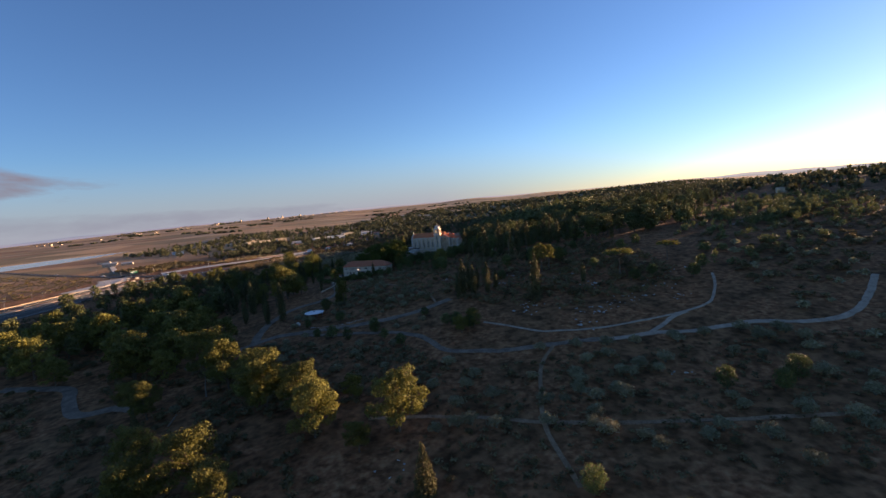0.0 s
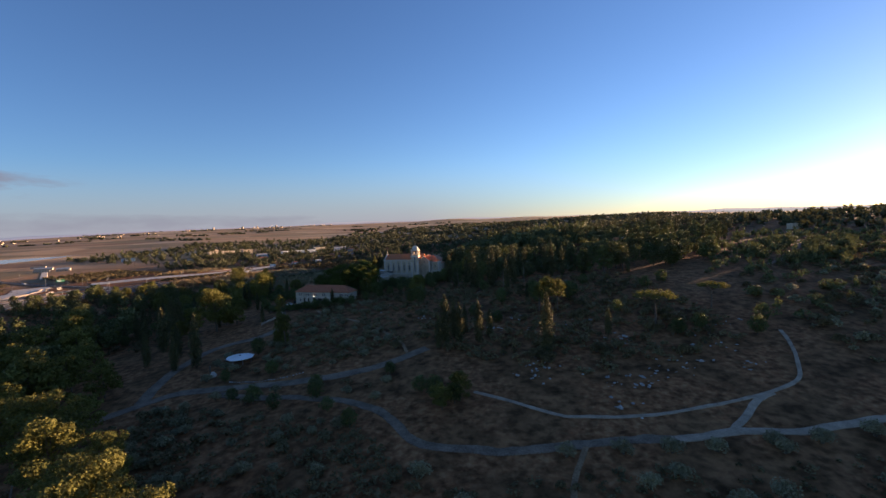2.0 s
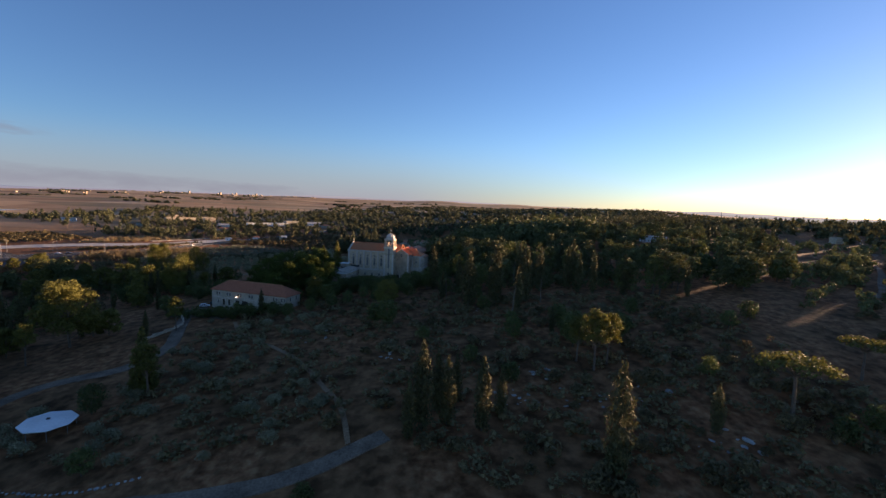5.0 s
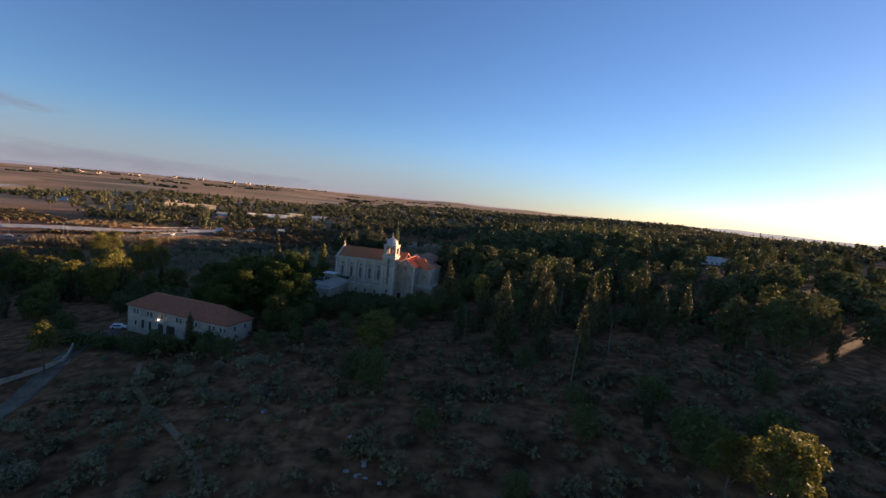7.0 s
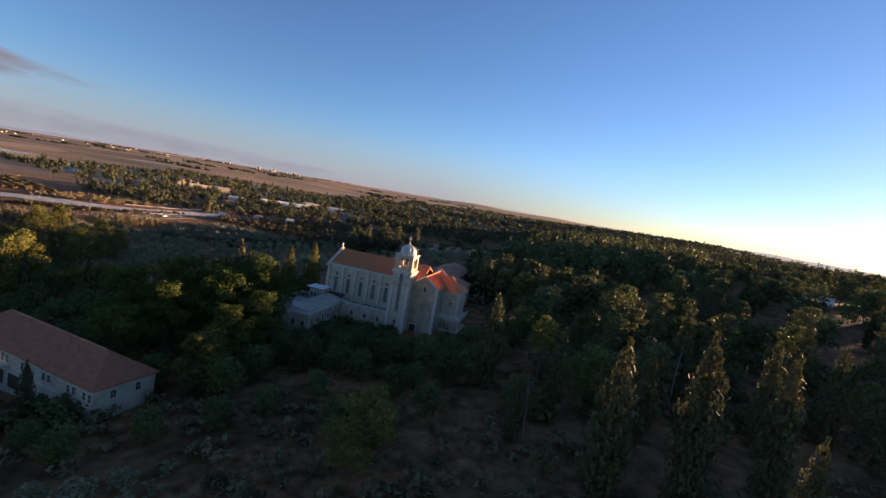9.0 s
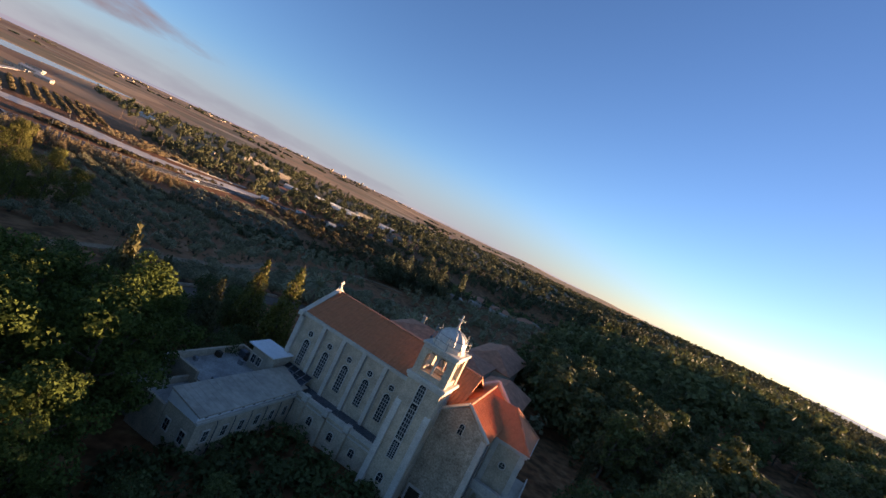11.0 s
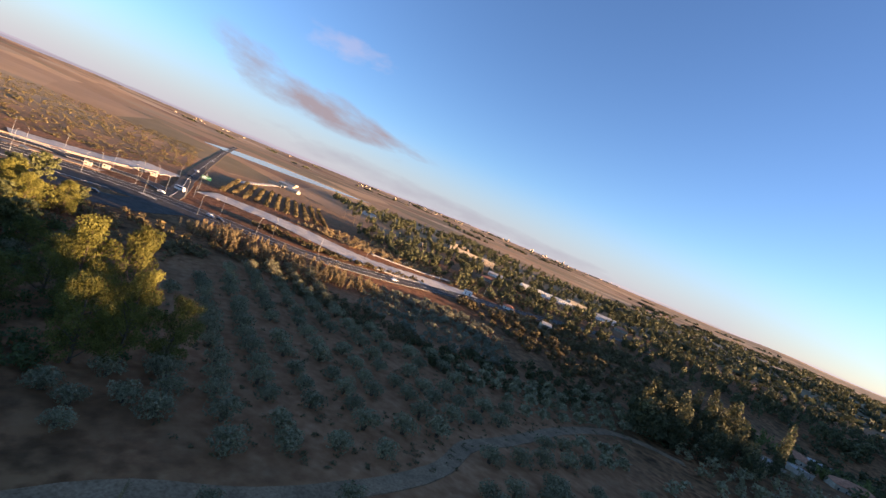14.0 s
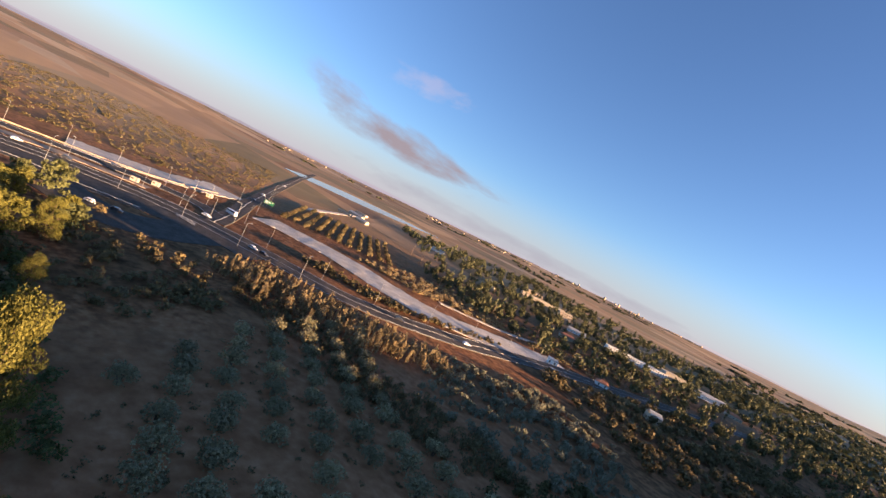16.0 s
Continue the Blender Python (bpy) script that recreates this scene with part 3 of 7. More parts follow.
def church():
    g = 29.0
    c = thing("church", CHURCH, "pale limestone church with red tiled roofs and domed bell tower", "church")
    zr, ze, v0, v1, uw = 48.5, 44.9, -1.85, 12.6, -26.0
    vm = (v0 + v1) / 2
    # nave
    part("nave_wall", gable_wall(uw, 3, v0, v1, g - 4, ze - 0.35, zr - 0.38), M["stone"], c)
    roof = part("nave_roof", gable_roof(uw + 0.4, 4.5, v0, v1, ze, zr), M["tile"], c, "orange-red tiled roof")
    part("tile_course", tile_ridges(uw + 0.5, 4.4, v0, v1, ze, zr, 0.62), M["tile"], roof)
    part("ridge_tiles", tube(bmesh.new(), [(uw + 0.6, vm, zr + 0.06), (4.4, vm, zr + 0.06)], [0.2, 0.2], 6), M["old_tile"], roof)
    part("cornice", boxes((uw, -2.75, v0 - 0.45, v0, ze - 0.8, ze - 0.32), (uw, 2, v1, v1 + 0.45, ze - 0.8, ze - 0.32)), M["trim"], c, "white stone cornice")
    part("gutter", tube(bmesh.new(), [(uw + 0.3, v0 - 0.52, ze - 0.2), (-2.8, v0 - 0.52, ze - 0.2)], [0.09, 0.09], 6), M["metal_roof"], c, "pale metal gutter")
    # west front: raised gable edge on kneeler stones, and a cross
    gab = bmesh.new()
    for y0 in (v0 - 0.6, v1 + 0.6):
        tube(gab, [(uw - 0.1, y0, ze - 0.45), (uw - 0.1, vm, zr + 0.3)], [0.45, 0.45], 4)
    part("gable_coping", gab, M["trim"], c, "white stone gable coping")
    part("kneeler", boxes((uw - 0.55, uw + 0.35, v0 - 1.0, v0 + 0.1, ze - 1.1, ze - 0.25), bevel=0.06), M["trim"], c)
    part("cross", boxes((uw - 0.35, uw + 0.15, vm - 0.25, vm + 0.25, zr, zr + 0.9), (uw - 0.2, uw, vm - 0.13, vm + 0.13, zr + 0.9, zr + 2.1), (uw - 0.2, uw, vm - 0.5, vm + 0.5, zr + 1.45, zr + 1.7)), M["trim"], c, "white stone cross on the gable")
    part("corner_pilaster", boxes((uw - 0.3, uw + 0.6, v0 - 0.55, v0 + 0.25, g - 4, ze - 1.1), bevel=0.05), M["trim"], c, "white stone corner pilaster")
    # bays of the south side
    bay, zp = 4.24, 34.0
    for i in range(5):
        x = -23.08 + bay * i
        put_window(TALL, c, pose(x, v0 - 0.01, 36.1))
        put_window(ROUND, c, pose(x, v0 - 0.01, 41.75))
        if i < 4:
            part("pilaster", boxes((x + bay / 2 - 0.34, x + bay / 2 + 0.34, v0 - 0.4, v0 + 0.05, zp, ze - 0.8)), M["trim"], c)
            part("downpipe", tube(bmesh.new(), [(x + bay / 2 + 0.5, v0 - 0.1, zp + 0.2), (x + bay / 2 + 0.5, v0 - 0.1, ze - 0.8)], [0.06, 0.06], 5), M["metal_roof"], c)
        if i > 0:
            put_window(SMALL, c, pose(x, -5.42, 31.0))
            part("buttress", boxes((x - bay / 2 - 0.4, x - bay / 2 + 0.4, -5.95, -5.3, g - 4, 33.6), bevel=0.05), M["stone"], c)
            part("buttress_cap", boxes((x - bay / 2 - 0.5, x - bay / 2 + 0.5, -6.02, -5.0, 33.9, 34.95), bevel=0.08), M["trim"], c)
    for x in (-20, -14, -8):
        put_window(SLIT, c, pose(x, v1 + 0.02, 38, 0, 0, 180))
    part("aisle_wall", boxes((-25.6, -2.76, -5.4, v0 - 0.05, g - 4, zp)), M["stone"], c)
    part("aisle_roof", boxes((-25.4, -2.8, -5.05, v0 - 0.06, zp, zp + 0.15)), M["bitumen"], c, "dark flat aisle roof")
    part("parapet", boxes((-25.6, -2.76, -5.5, -5.05, zp, zp + 0.65)), M["trim"], c)
    part("string_course", boxes((-25.6, -2.76, -5.52, -5.4, 33.3, 33.5)), M["trim"], c)
    part("north_aisle_wall", boxes((-25.6, 2, v1, v1 + 3.4, g - 4, 35.9)), M["stone"], c)
    part("north_aisle_roof", boxes((-25.7, 2, v1 + 0.02, v1 + 3.6, 35.9, 36.2)), M["bitumen"], c)

    # tower
    t, fy, cy = 2.68, -7.7, -5.0
    tower = part("tower", boxes((-t, t, fy, cy + t, g - 4, 46.9)), M["stone"], c, "pale stone bell tower")
    for x in (-t - 0.15, t - 0.75):
        but = bmesh.new()
        v = [but.verts.new(p) for p in ((x, fy - 0.25, g - 4), (x + 0.9, fy - 0.25, g - 4), (x + 0.9, fy + 0.1, g - 4), (x, fy + 0.1, g - 4), (x, fy - 0.25, 42.9), (x + 0.9, fy - 0.25, 42.9), (x + 0.9, fy + 0.1, 43.7), (x, fy + 0.1, 43.7))]
        for k in range(4):
            v[k].co.y -= 0.75 if k < 2 else 0
        for q in ((3, 2, 1, 0), (4, 5, 6, 7), (0, 1, 5, 4), (1, 2, 6, 5), (2, 3, 7, 6), (3, 0, 4, 7)):
            but.faces.new([v[i] for i in q])
        part("tower_buttress", but, M["trim"], tower, "white battered corner buttress")
    part("tower_cornice", boxes((-t - 0.2, t + 0.2, fy - 0.2, cy + t + 0.2, 46.9, 47.3), (-t - 0.42, t + 0.42, fy - 0.42, cy + t + 0.42, 47.3, 47.8), bevel=0.06), M["trim"], tower, "white stone cornice")
    put_window(TOWER_TOP, tower, pose(0, fy - 0.01, 44.3))
    put_window(TOWER_LONG, tower, pose(0, fy - 0.01, 38.75) @ Matrix.Diagonal((1, 1, 1.22, 1)))
    put_window(TOWER_LONG, tower, pose(0, fy - 0.01, 35.9) @ Matrix.Diagonal((1, 1, 0.58, 1)))
    put_window(SMALL, tower, pose(0, fy - 0.01, 32.2))
    put_window(TOWER_LONG, tower, pose(t + 0.02, cy, 43.9, 0, 0, 90) @ Matrix.Diagonal((0.8, 1, 0.5, 1)))
    # belfry: corner piers and two arches a side
    b, z0, z1 = 2.15, 47.8, 51.6
    for sx in (-1, 1):
        for sy in (-1, 1):
            part("belfry_pier", boxes((sx * b - 0.5, sx * b + 0.5, cy + sy * b - 0.5, cy + sy * b + 0.5, z0, z1)), M["stone"], tower)
    for q in (-1, 1):
        part("belfry_column", tube(bmesh.new(), [(0, cy + q * b, z0 + 0.75), (0, cy + q * b, z1 - 0.4)], [0.2, 0.18], 10), M["trim"], tower)
        part("belfry_column", tube(bmesh.new(), [(q * b, cy, z0 + 0.75), (q * b, cy, z1 - 0.4)], [0.2, 0.18], 10), M["trim"], tower)
        part("belfry_sill", boxes((-b + 0.5, b - 0.5, cy + q * b - 0.35, cy + q * b + 0.35, z0, z0 + 0.75)), M["stone"], tower)
        part("belfry_sill", boxes((q * b - 0.35, q * b + 0.35, cy - b + 0.5, cy + b - 0.5, z0, z0 + 0.75)), M["stone"], tower)
    for rz in (0, 90, 180, 270):
        for x in (-0.83, 0.83):
            spandrel = slab([(-0.84, 0.0), (-0.84, -0.95)] + [(-0.74 * math.cos(math.pi * i / 8), -0.95 + 0.74 * math.sin(math.pi * i / 8)) for i in range(0, 9)] + [(0.84, -0.95), (0.84, 0.0)], -0.3, 0.3)
            part("arch", turned(spandrel, pose(0, cy, 0, 0, 0, rz) @ pose(x, -b, z1)), M["stone"], tower)
    part("belfry_top", boxes((-b - 0.5, b + 0.5, cy - b - 0.5, cy + b + 0.5, z1, z1 + 0.45), (-b - 0.72, b + 0.72, cy - b - 0.72, cy + b + 0.72, z1 + 0.45, z1 + 0.85), bevel=0.05), M["trim"], tower, "white stone belfry cornice")
    part("bell_beam", boxes((-b, b, cy - 0.12, cy + 0.12, 50.6, 50.8)), M["dark_wood"], tower)
    bell = bmesh.new()
    bmesh.ops.create_cone(bell, cap_ends=True, segments=12, radius1=0.6, radius2=0.3, depth=0.9, matrix=pose(0, cy, 50.1))
    part("bell", bell, M["steel"], tower, "bronze-grey bell")
    # dome on a drum
    zd = z1 + 0.85
    drum = bmesh.new()
    bmesh.ops.create_cone(drum, cap_ends=True, segments=20, radius1=2.45, radius2=2.4, depth=0.5, matrix=pose(0, cy, zd + 0.25))
    part("drum", drum, M["trim"], tower)
    dome = bmesh.new()
    prof = [(2.3 * math.cos(a), zd + 0.5 + 2.35 * math.sin(a)) for a in [i * math.pi / 16 for i in range(9)]]
    rows = [[dome.verts.new((r * math.cos(k * math.pi / 12), cy + r * math.sin(k * math.pi / 12), z)) for k in range(24)] for r, z in prof[:-1]]
    top = dome.verts.new((0, cy, prof[-1][1]))
    for lo, hi in zip(rows, rows[1:]):
        for k in range(24):
            dome.faces.new((lo[k], lo[(k + 1) % 24], hi[(k + 1) % 24], hi[k]))
    for k in range(24):
        dome.faces.new((rows[-1][k], rows[-1][(k + 1) % 24], top))
    part("dome", dome, M["dome"], tower, "pale weathered metal dome", smooth=True)
    for k in range(12):
        a = k * math.pi / 6
        part("dome_rib", tube(bmesh.new(), [(r * 1.015 * math.cos(a), cy + r * 1.015 * math.sin(a), z + 0.02) for r, z in prof], [0.06] * 9, 4), M["dome"], tower)
    zt = zd + 2.85
    part("cross", boxes((-0.22, 0.22, cy - 0.22, cy + 0.22, zt - 0.1, zt + 0.4), (-0.09, 0.09, cy - 0.09, cy + 0.09, zt + 0.4, zt + 2.2), (-0.55, 0.55, cy - 0.08, cy + 0.08, zt + 1.35, zt + 1.55)), M["trim"], tower, "stone cross on the dome")
    # scaffold poles and rails round the dome
    for k in range(8):
        a = k * math.pi / 4 + 0.2
        x, y = 2.75 * math.cos(a), cy + 2.75 * math.sin(a)
        part("scaffold_pole", tube(bmesh.new(), [(x, y, zd - 0.05), (x * 0.97, cy + (y - cy) * 0.97, zd + 2.0 + 0.5 * (k % 3))], [0.05, 0.05], 5), M["steel"], tower)
        x2, y2 = 2.75 * math.cos(a + math.pi / 4), cy + 2.75 * math.sin(a + math.pi / 4)
        for z in (zd + 0.9, zd + 1.8):
            part("scaffold_rail", tube(bmesh.new(), [(x, y, z), (x2, y2, z)], [0.04, 0.04], 5), M["steel"], tower)

    # transept with a rubble south gable
    u0, u1, um, s0, s1, te, tz = 1.85, 10.3, 6.07, -3.55, 13.2, 43.75, 46.65
    tr = part("transept", turned(gable_wall(s0, s1, -4.2, 4.2, g - 4, te - 0.3, tz - 0.35), pose(um, 0, 0, 0, 0, 90)), M["rubble"], c, "transept with an unfaced rubble stone gable")
    troof = part("transept_roof", turned(gable_roof(s0 + 0.15, s1 - 0.1, -4.2, 4.2, te, tz), pose(um, 0, 0, 0, 0, 90)), M["tile"], c, "orange-red tiled roof")
    part("tile_course", turned(tile_ridges(s0 + 0.3, s1 - 0.3, -4.2, 4.2, te, tz, 0.62), pose(um, 0, 0, 0, 0, 90)), M["tile"], troof)
    part("ridge_tiles", tube(bmesh.new(), [(um, s0 + 0.2, tz + 0.06), (um, s1 - 0.2, tz + 0.06)], [0.19, 0.19], 6), M["old_tile"], troof)
    part("gable_coping", gable_coping(u0 - 0.25, u1 + 0.25, s0 - 0.05, te - 0.25, tz + 0.15, 0.26), M["trim"], c, "white stone coping")
    part("gable_coping", gable_coping(u0 - 0.25, u1 + 0.25, s1 + 0.05, te + 0.1, tz + 0.75, 0.3), M["trim"], c, "white stone coping")
    part("north_gable", turned(gable_wall(s1 - 0.1, s1 + 0.35, -4.2, 4.2, g, te + 0.1, tz + 0.55), pose(um, 0, 0, 0, 0, 90)), M["stone"], c)
    part("corner_strip", boxes((u1 - 0.75, u1 + 0.06, s0 - 0.12, s0 + 0.5, g - 4, te - 0.4)), M["trim"], c)
    part("downpipe", tube(bmesh.new(), [(u1 + 0.25, s0 + 0.3, g - 1), (u1 + 0.25, s0 + 0.3, te - 0.5)], [0.08, 0.08], 6), M["bitumen"], c)
    put_window(SLIT, c, pose(um + 0.3, s0 - 0.01, 42.3))
    door = part("door_leaf", boxes((-0.95, 0.95, -0.06, 0.06, 0, 2.9)), M["dark_wood"], c, "dark wooden side door")
    door.matrix_basis = pose(4.3, s0 - 0.02, g + 0.2)
    part("door_frame", ring([(-1.25, 0), (1.25, 0), (1.25, 3.25), (-1.25, 3.25)], [(-0.95, 0), (0.95, 0), (0.95, 2.9), (-0.95, 2.9)], -0.2, 0.1), M["trim"], door)
    part("door_step", boxes((2.75, 7.6, -8.6, s0, g - 4, g + 0.18), (2.9, 7.0, -7.4, s0, g + 0.18, g + 0.34)), M["trim"], c, "pale stone landing before the side door")
    # uneven rubble courses proud of the upper gable
    z = 33.0
    while z < tz - 0.6:
        h = rnd.uniform(0.26, 0.42)
        half = 4.1 if z < te - 0.5 else 4.1 * (tz - 0.5 - z) / (tz - te)
        x = um - half + rnd.uniform(0, 0.4)
        while x < um + half - 0.5 and half > 0.6:
            w = rnd.uniform(0.4, 0.95)
            if rnd.random() < (0.5 if z > 37 else 0.22) and not (abs(x + w / 2 - um - 0.3) < 0.9 and 42 < z < 44.3) and x + w < um + half - (0.8 if z < te else 0):
                part("stone_block", boxes((x, x + w - 0.05, s0 - rnd.uniform(0.02, 0.1), s0 + 0.05, z, z + h - 0.05)), M["rubble"], tr)
            x += w
        z += h
    # east chapel: hipped roof, round window, wrap-around balcony over an arcade
    e0, e1, n0, n1, ce = 10.25, 15.5, 4.4, 13.4, 42.0
    ch = part("chapel", boxes((6.0, e1, n0, n1, g - 4, ce)), M["stone"], c, "pale stone east chapel")
    part("chapel_roof", hip_roof(2.6, e1, n0, n1, ce + 0.3, 46.3, over=0.45), M["tile"], c, "brown-red hipped tile roof")
    part("chapel_cornice", boxes((e0, e1 + 0.3, n0 - 0.3, n1 + 0.3, ce - 0.3, ce + 0.04), (e0 - 0.1, e1 + 0.55, n0 - 0.5, n1 + 0.55, ce + 0.04, ce + 0.28)), M["trim"], c, "white stone eaves cornice")
    for rx, ry in ((e1 + 0.45, n0 - 0.45), (e1 + 0.45, n1 + 0.45)):
        part("hip_tiles", tube(bmesh.new(), [(rx, ry, ce + 0.36), (e1 - 4.5, (n0 + n1) / 2, 46.36)], [0.17, 0.17], 6), M["old_tile"], c)
    put_window(ROUND, ch, pose(13.0, n0 - 0.02, 38.8))
    put_window(ROUND, ch, pose(e1 + 0.02, 8.9, 38.8, 0, 0, 90))
    for x in (e0 + 0.1, e1 - 0.75):
        part("chapel_pilaster", boxes((x, x + 0.8, n0 - 0.25, n0 + 0.1, 35.0, ce - 0.3)), M["trim"], ch)
    part("loggia", boxes((10.3, 17.0, 1.8, n0, g - 4, 31.2), (10.3, 10.9, 1.8, 2.3, 31.2, 34.5), (16.5, 17.0, 1.8, 2.3, 31.2, 34.5), (e1, 17.0, n0, 12.6, g - 4, 31.2)), M["stone"], c, "stone arcade below the chapel")
    part("balcony_slab", boxes((10.2, 17.3, 1.5, n0 - 0.02, 34.5, 35.0), (e1 + 0.02, 17.3, n0 - 0.02, 12.8, 34.5, 35.0), bevel=0.06), M["trim"], c, "white stone balcony slab")
    part("balustrade", boxes((10.2, 17.3, 1.5, 1.75, 35.0, 35.9), (17.05, 17.3, 1.75, 12.8, 35.0, 35.9), bevel=0.04), M["trim"], c, "white stone balustrade")
    for i in range(5):
        x = 10.95 + 1.12 * i
        part("arcade_arch", turned(slab([(-0.56, 0), (-0.56, -1.2)] + [(-0.46 * math.cos(math.pi * k / 8), -1.2 + 0.8 * math.sin(math.pi * k / 8)) for k in range(9)] + [(0.56, -1.2), (0.56, 0)], 1.85, 2.2), pose(x + 0.5, 0, 34.5)), M["trim"], c)
        part("arcade_column", tube(bmesh.new(), [(x + 1.06, 2.02, 31.2), (x + 1.06, 2.02, 33.4)], [0.14, 0.12], 8), M["trim"], c)
    # wings joined to the church on the north
    part("sacristy_wall", boxes((-1.0, 9.8, 16.0, 51.5, g - 4, 37.6)), M["stone"], c)
    part("sacristy_roof", hip_roof(-1.0, 9.8, 16.0, 51.5, 37.8, 40.8), M["old_tile"], c, "weathered brown-red tile roof")


church()


def annex():
    g = 25.0
    a = thing("annex", CHURCH, "long stone annex with a pale metal roof", "annex")
    x0, x1, y0, y1, zh, zl = -24.2, -18.4, -23.7, -5.6, 35.4, 34.7
    part("wall", boxes((x0 + 0.2, x1 - 0.15, y0 + 0.2, y1, g, 33.6)), M["stone"], a)
    roof = bmesh.new()
    v = [roof.verts.new((x, y, h + z)) for z in (0, 0.2) for x, y, h in ((x0, y0, zh - 0.2), (x1, y0, zl - 0.2), (x1, y1 + 2.2, zl - 0.2), (x0, y1 + 2.2, zh - 0.2))]
    for q in ((3, 2, 1, 0), (4, 5, 6, 7), (0, 1, 5, 4), (1, 2, 6, 5), (2, 3, 7, 6), (3, 0, 4, 7)):
        roof.faces.new([v[i] for i in q])
    rf = part("roof", roof, M["sheet"], a, "pale sheet-metal mono-pitch roof")
    for i in range(21):
        y = y0 + 0.3 + i * 0.95
        part("seam", tube(bmesh.new(), [(x0 + 0.1, y, zh + 0.01), (x1 - 0.1, y, zl + 0.01)], [0.025, 0.025], 4), M["sheet"], rf)
    up = bmesh.new()
    v = [up.verts.new(p) for p in ((x0 + 0.1, y0 + 0.1, 33.6), (x1 - 0.3, y0 + 0.1, 33.6), (x1 - 0.3, y0 + 0.1, zl - 0.2), (x0 + 0.1, y0 + 0.1, zh - 0.2), (x0 + 0.1, y1 + 2, 33.6), (x1 - 0.3, y1 + 2, 33.6), (x1 - 0.3, y1 + 2, zl - 0.2), (x0 + 0.1, y1 + 2, zh - 0.2))]
    for q in ((0, 1, 2, 3), (7, 6, 5, 4), (0, 3, 7, 4), (1, 5, 6, 2)):
        up.faces.new([v[i] for i in q])
    part("upper_wall", up, M["white"], a, "white sheet-clad upper wall")
    part("eave_band", boxes((x1 - 0.3, x1 + 0.12, y0 - 0.1, y1, 33.55, 33.95), bevel=0.04), M["trim"], a, "white stone eaves band")
    for i in range(9):
        part("vent", boxes((x1 - 0.32, x1 - 0.26, y0 + 1.2 + 1.95 * i, y0 + 1.6 + 1.95 * i, 34.1, 34.3)), M["bitumen"], a)
    for i in range(6):
        put_window(ANNEX_WIN, a, pose(x1 - 0.13, y0 + 2.2 + 2.9 * i, 30.7, 0, 0, 90))
        put_window(ANNEX_WIN, a, pose(x1 - 0.13, y0 + 3.5 + 2.9 * i, 27.4, 0, 0, 90) @ Matrix.Diagonal((0.8, 1, 0.6, 1)))
        y = y0 + 3.4 + 2.9 * i
        part("pipe", tube(bmesh.new(), [(x1 + 0.15, y - 0.35, 33.5), (x1 + 0.05, y, 32.8), (x1 + 0.05, y, 26)], [0.06, 0.06, 0.06], 5), M["bitumen"], a)
    for x in (-22.8, -19.9):
        put_window(ANNEX_WIN, a, pose(x, y0 + 0.18, 30.3))


annex()


def terrace_block():
    g = 25.0
    a = thing("terrace_block", CHURCH, "flat-roofed stone service block with parapets", "outbuilding")
    part("wall", boxes((-33.6, -24.1, -16.6, -3.2, g, 32.9), (-29.3, -24.1, -23.6, -16.6, g, 31.9)), M["stone"], a)
    part("flat_roof", boxes((-33.3, -24.15, -16.3, -3.4, 32.9, 33.0), (-29.0, -24.15, -23.3, -16.6, 31.9, 32.0)), M["concrete"], a, "stained concrete terrace")
    part("parapet", boxes((-33.7, -33.25, -16.7, -3.1, 32.9, 34.1), (-33.25, -28.0, -16.7, -16.3, 32.9, 34.1), (-33.25, -30.0, -3.5, -3.1, 32.9, 34.1), (-29.4, -29.0, -23.7, -16.7, 31.9, 32.9), (-29.0, -24.2, -23.7, -23.3, 31.9, 32.9)), M["stone"], a, "pale stone parapet")
    part("lower_roof", boxes((-35.6, -33.7, -16.6, -5.0, g, 32.4), (-35.8, -33.7, -16.8, -4.8, 32.4, 32.6)), M["concrete"], a, "narrow weathered lower roof")
    part("lower_roof", boxes((-33.4, -29.45, -23.0, -16.75, g, 31.0), (-33.5, -33.1, -23.1, -16.75, 31.0, 31.7), (-33.1, -29.45, -23.1, -22.7, 31.0, 31.7)), M["concrete"], a)
    part("stair_hut", boxes((-29.3, -24.4, -6.0, -1.95, 32.9, 36.8)), M["plaster"], a, "small rendered stair hut")
    part("hut_roof", boxes((-30.0, -24.3, -6.75, -1.9, 36.8, 37.0), bevel=0.04), M["white"], a, "white flat roof slab")
    for x in (-28.4, -27.2):
        put_window(HOUSE_WIN, a, pose(x, -6.02, 34.0))
    for x, y, w, h, mt in ((-32.6, -9.0, 0.5, 0.9, "dark_wood"), (-31.6, -4.6, 0.7, 1.1, "bitumen"), (-30.4, -5.2, 0.3, 0.7, "dark_wood"), (-26.6, -14.2, 0.6, 0.5, "steel"), (-32.4, -13.4, 0.35, 0.6, "steel"), (-29.6, -7.0, 0.4, 0.8, "steel")):
        part("crate", boxes((x - w, x + w, y - w * 0.7, y + w * 0.7, 33.0, 33.0 + h), bevel=0.03), M[mt], a)


terrace_block()


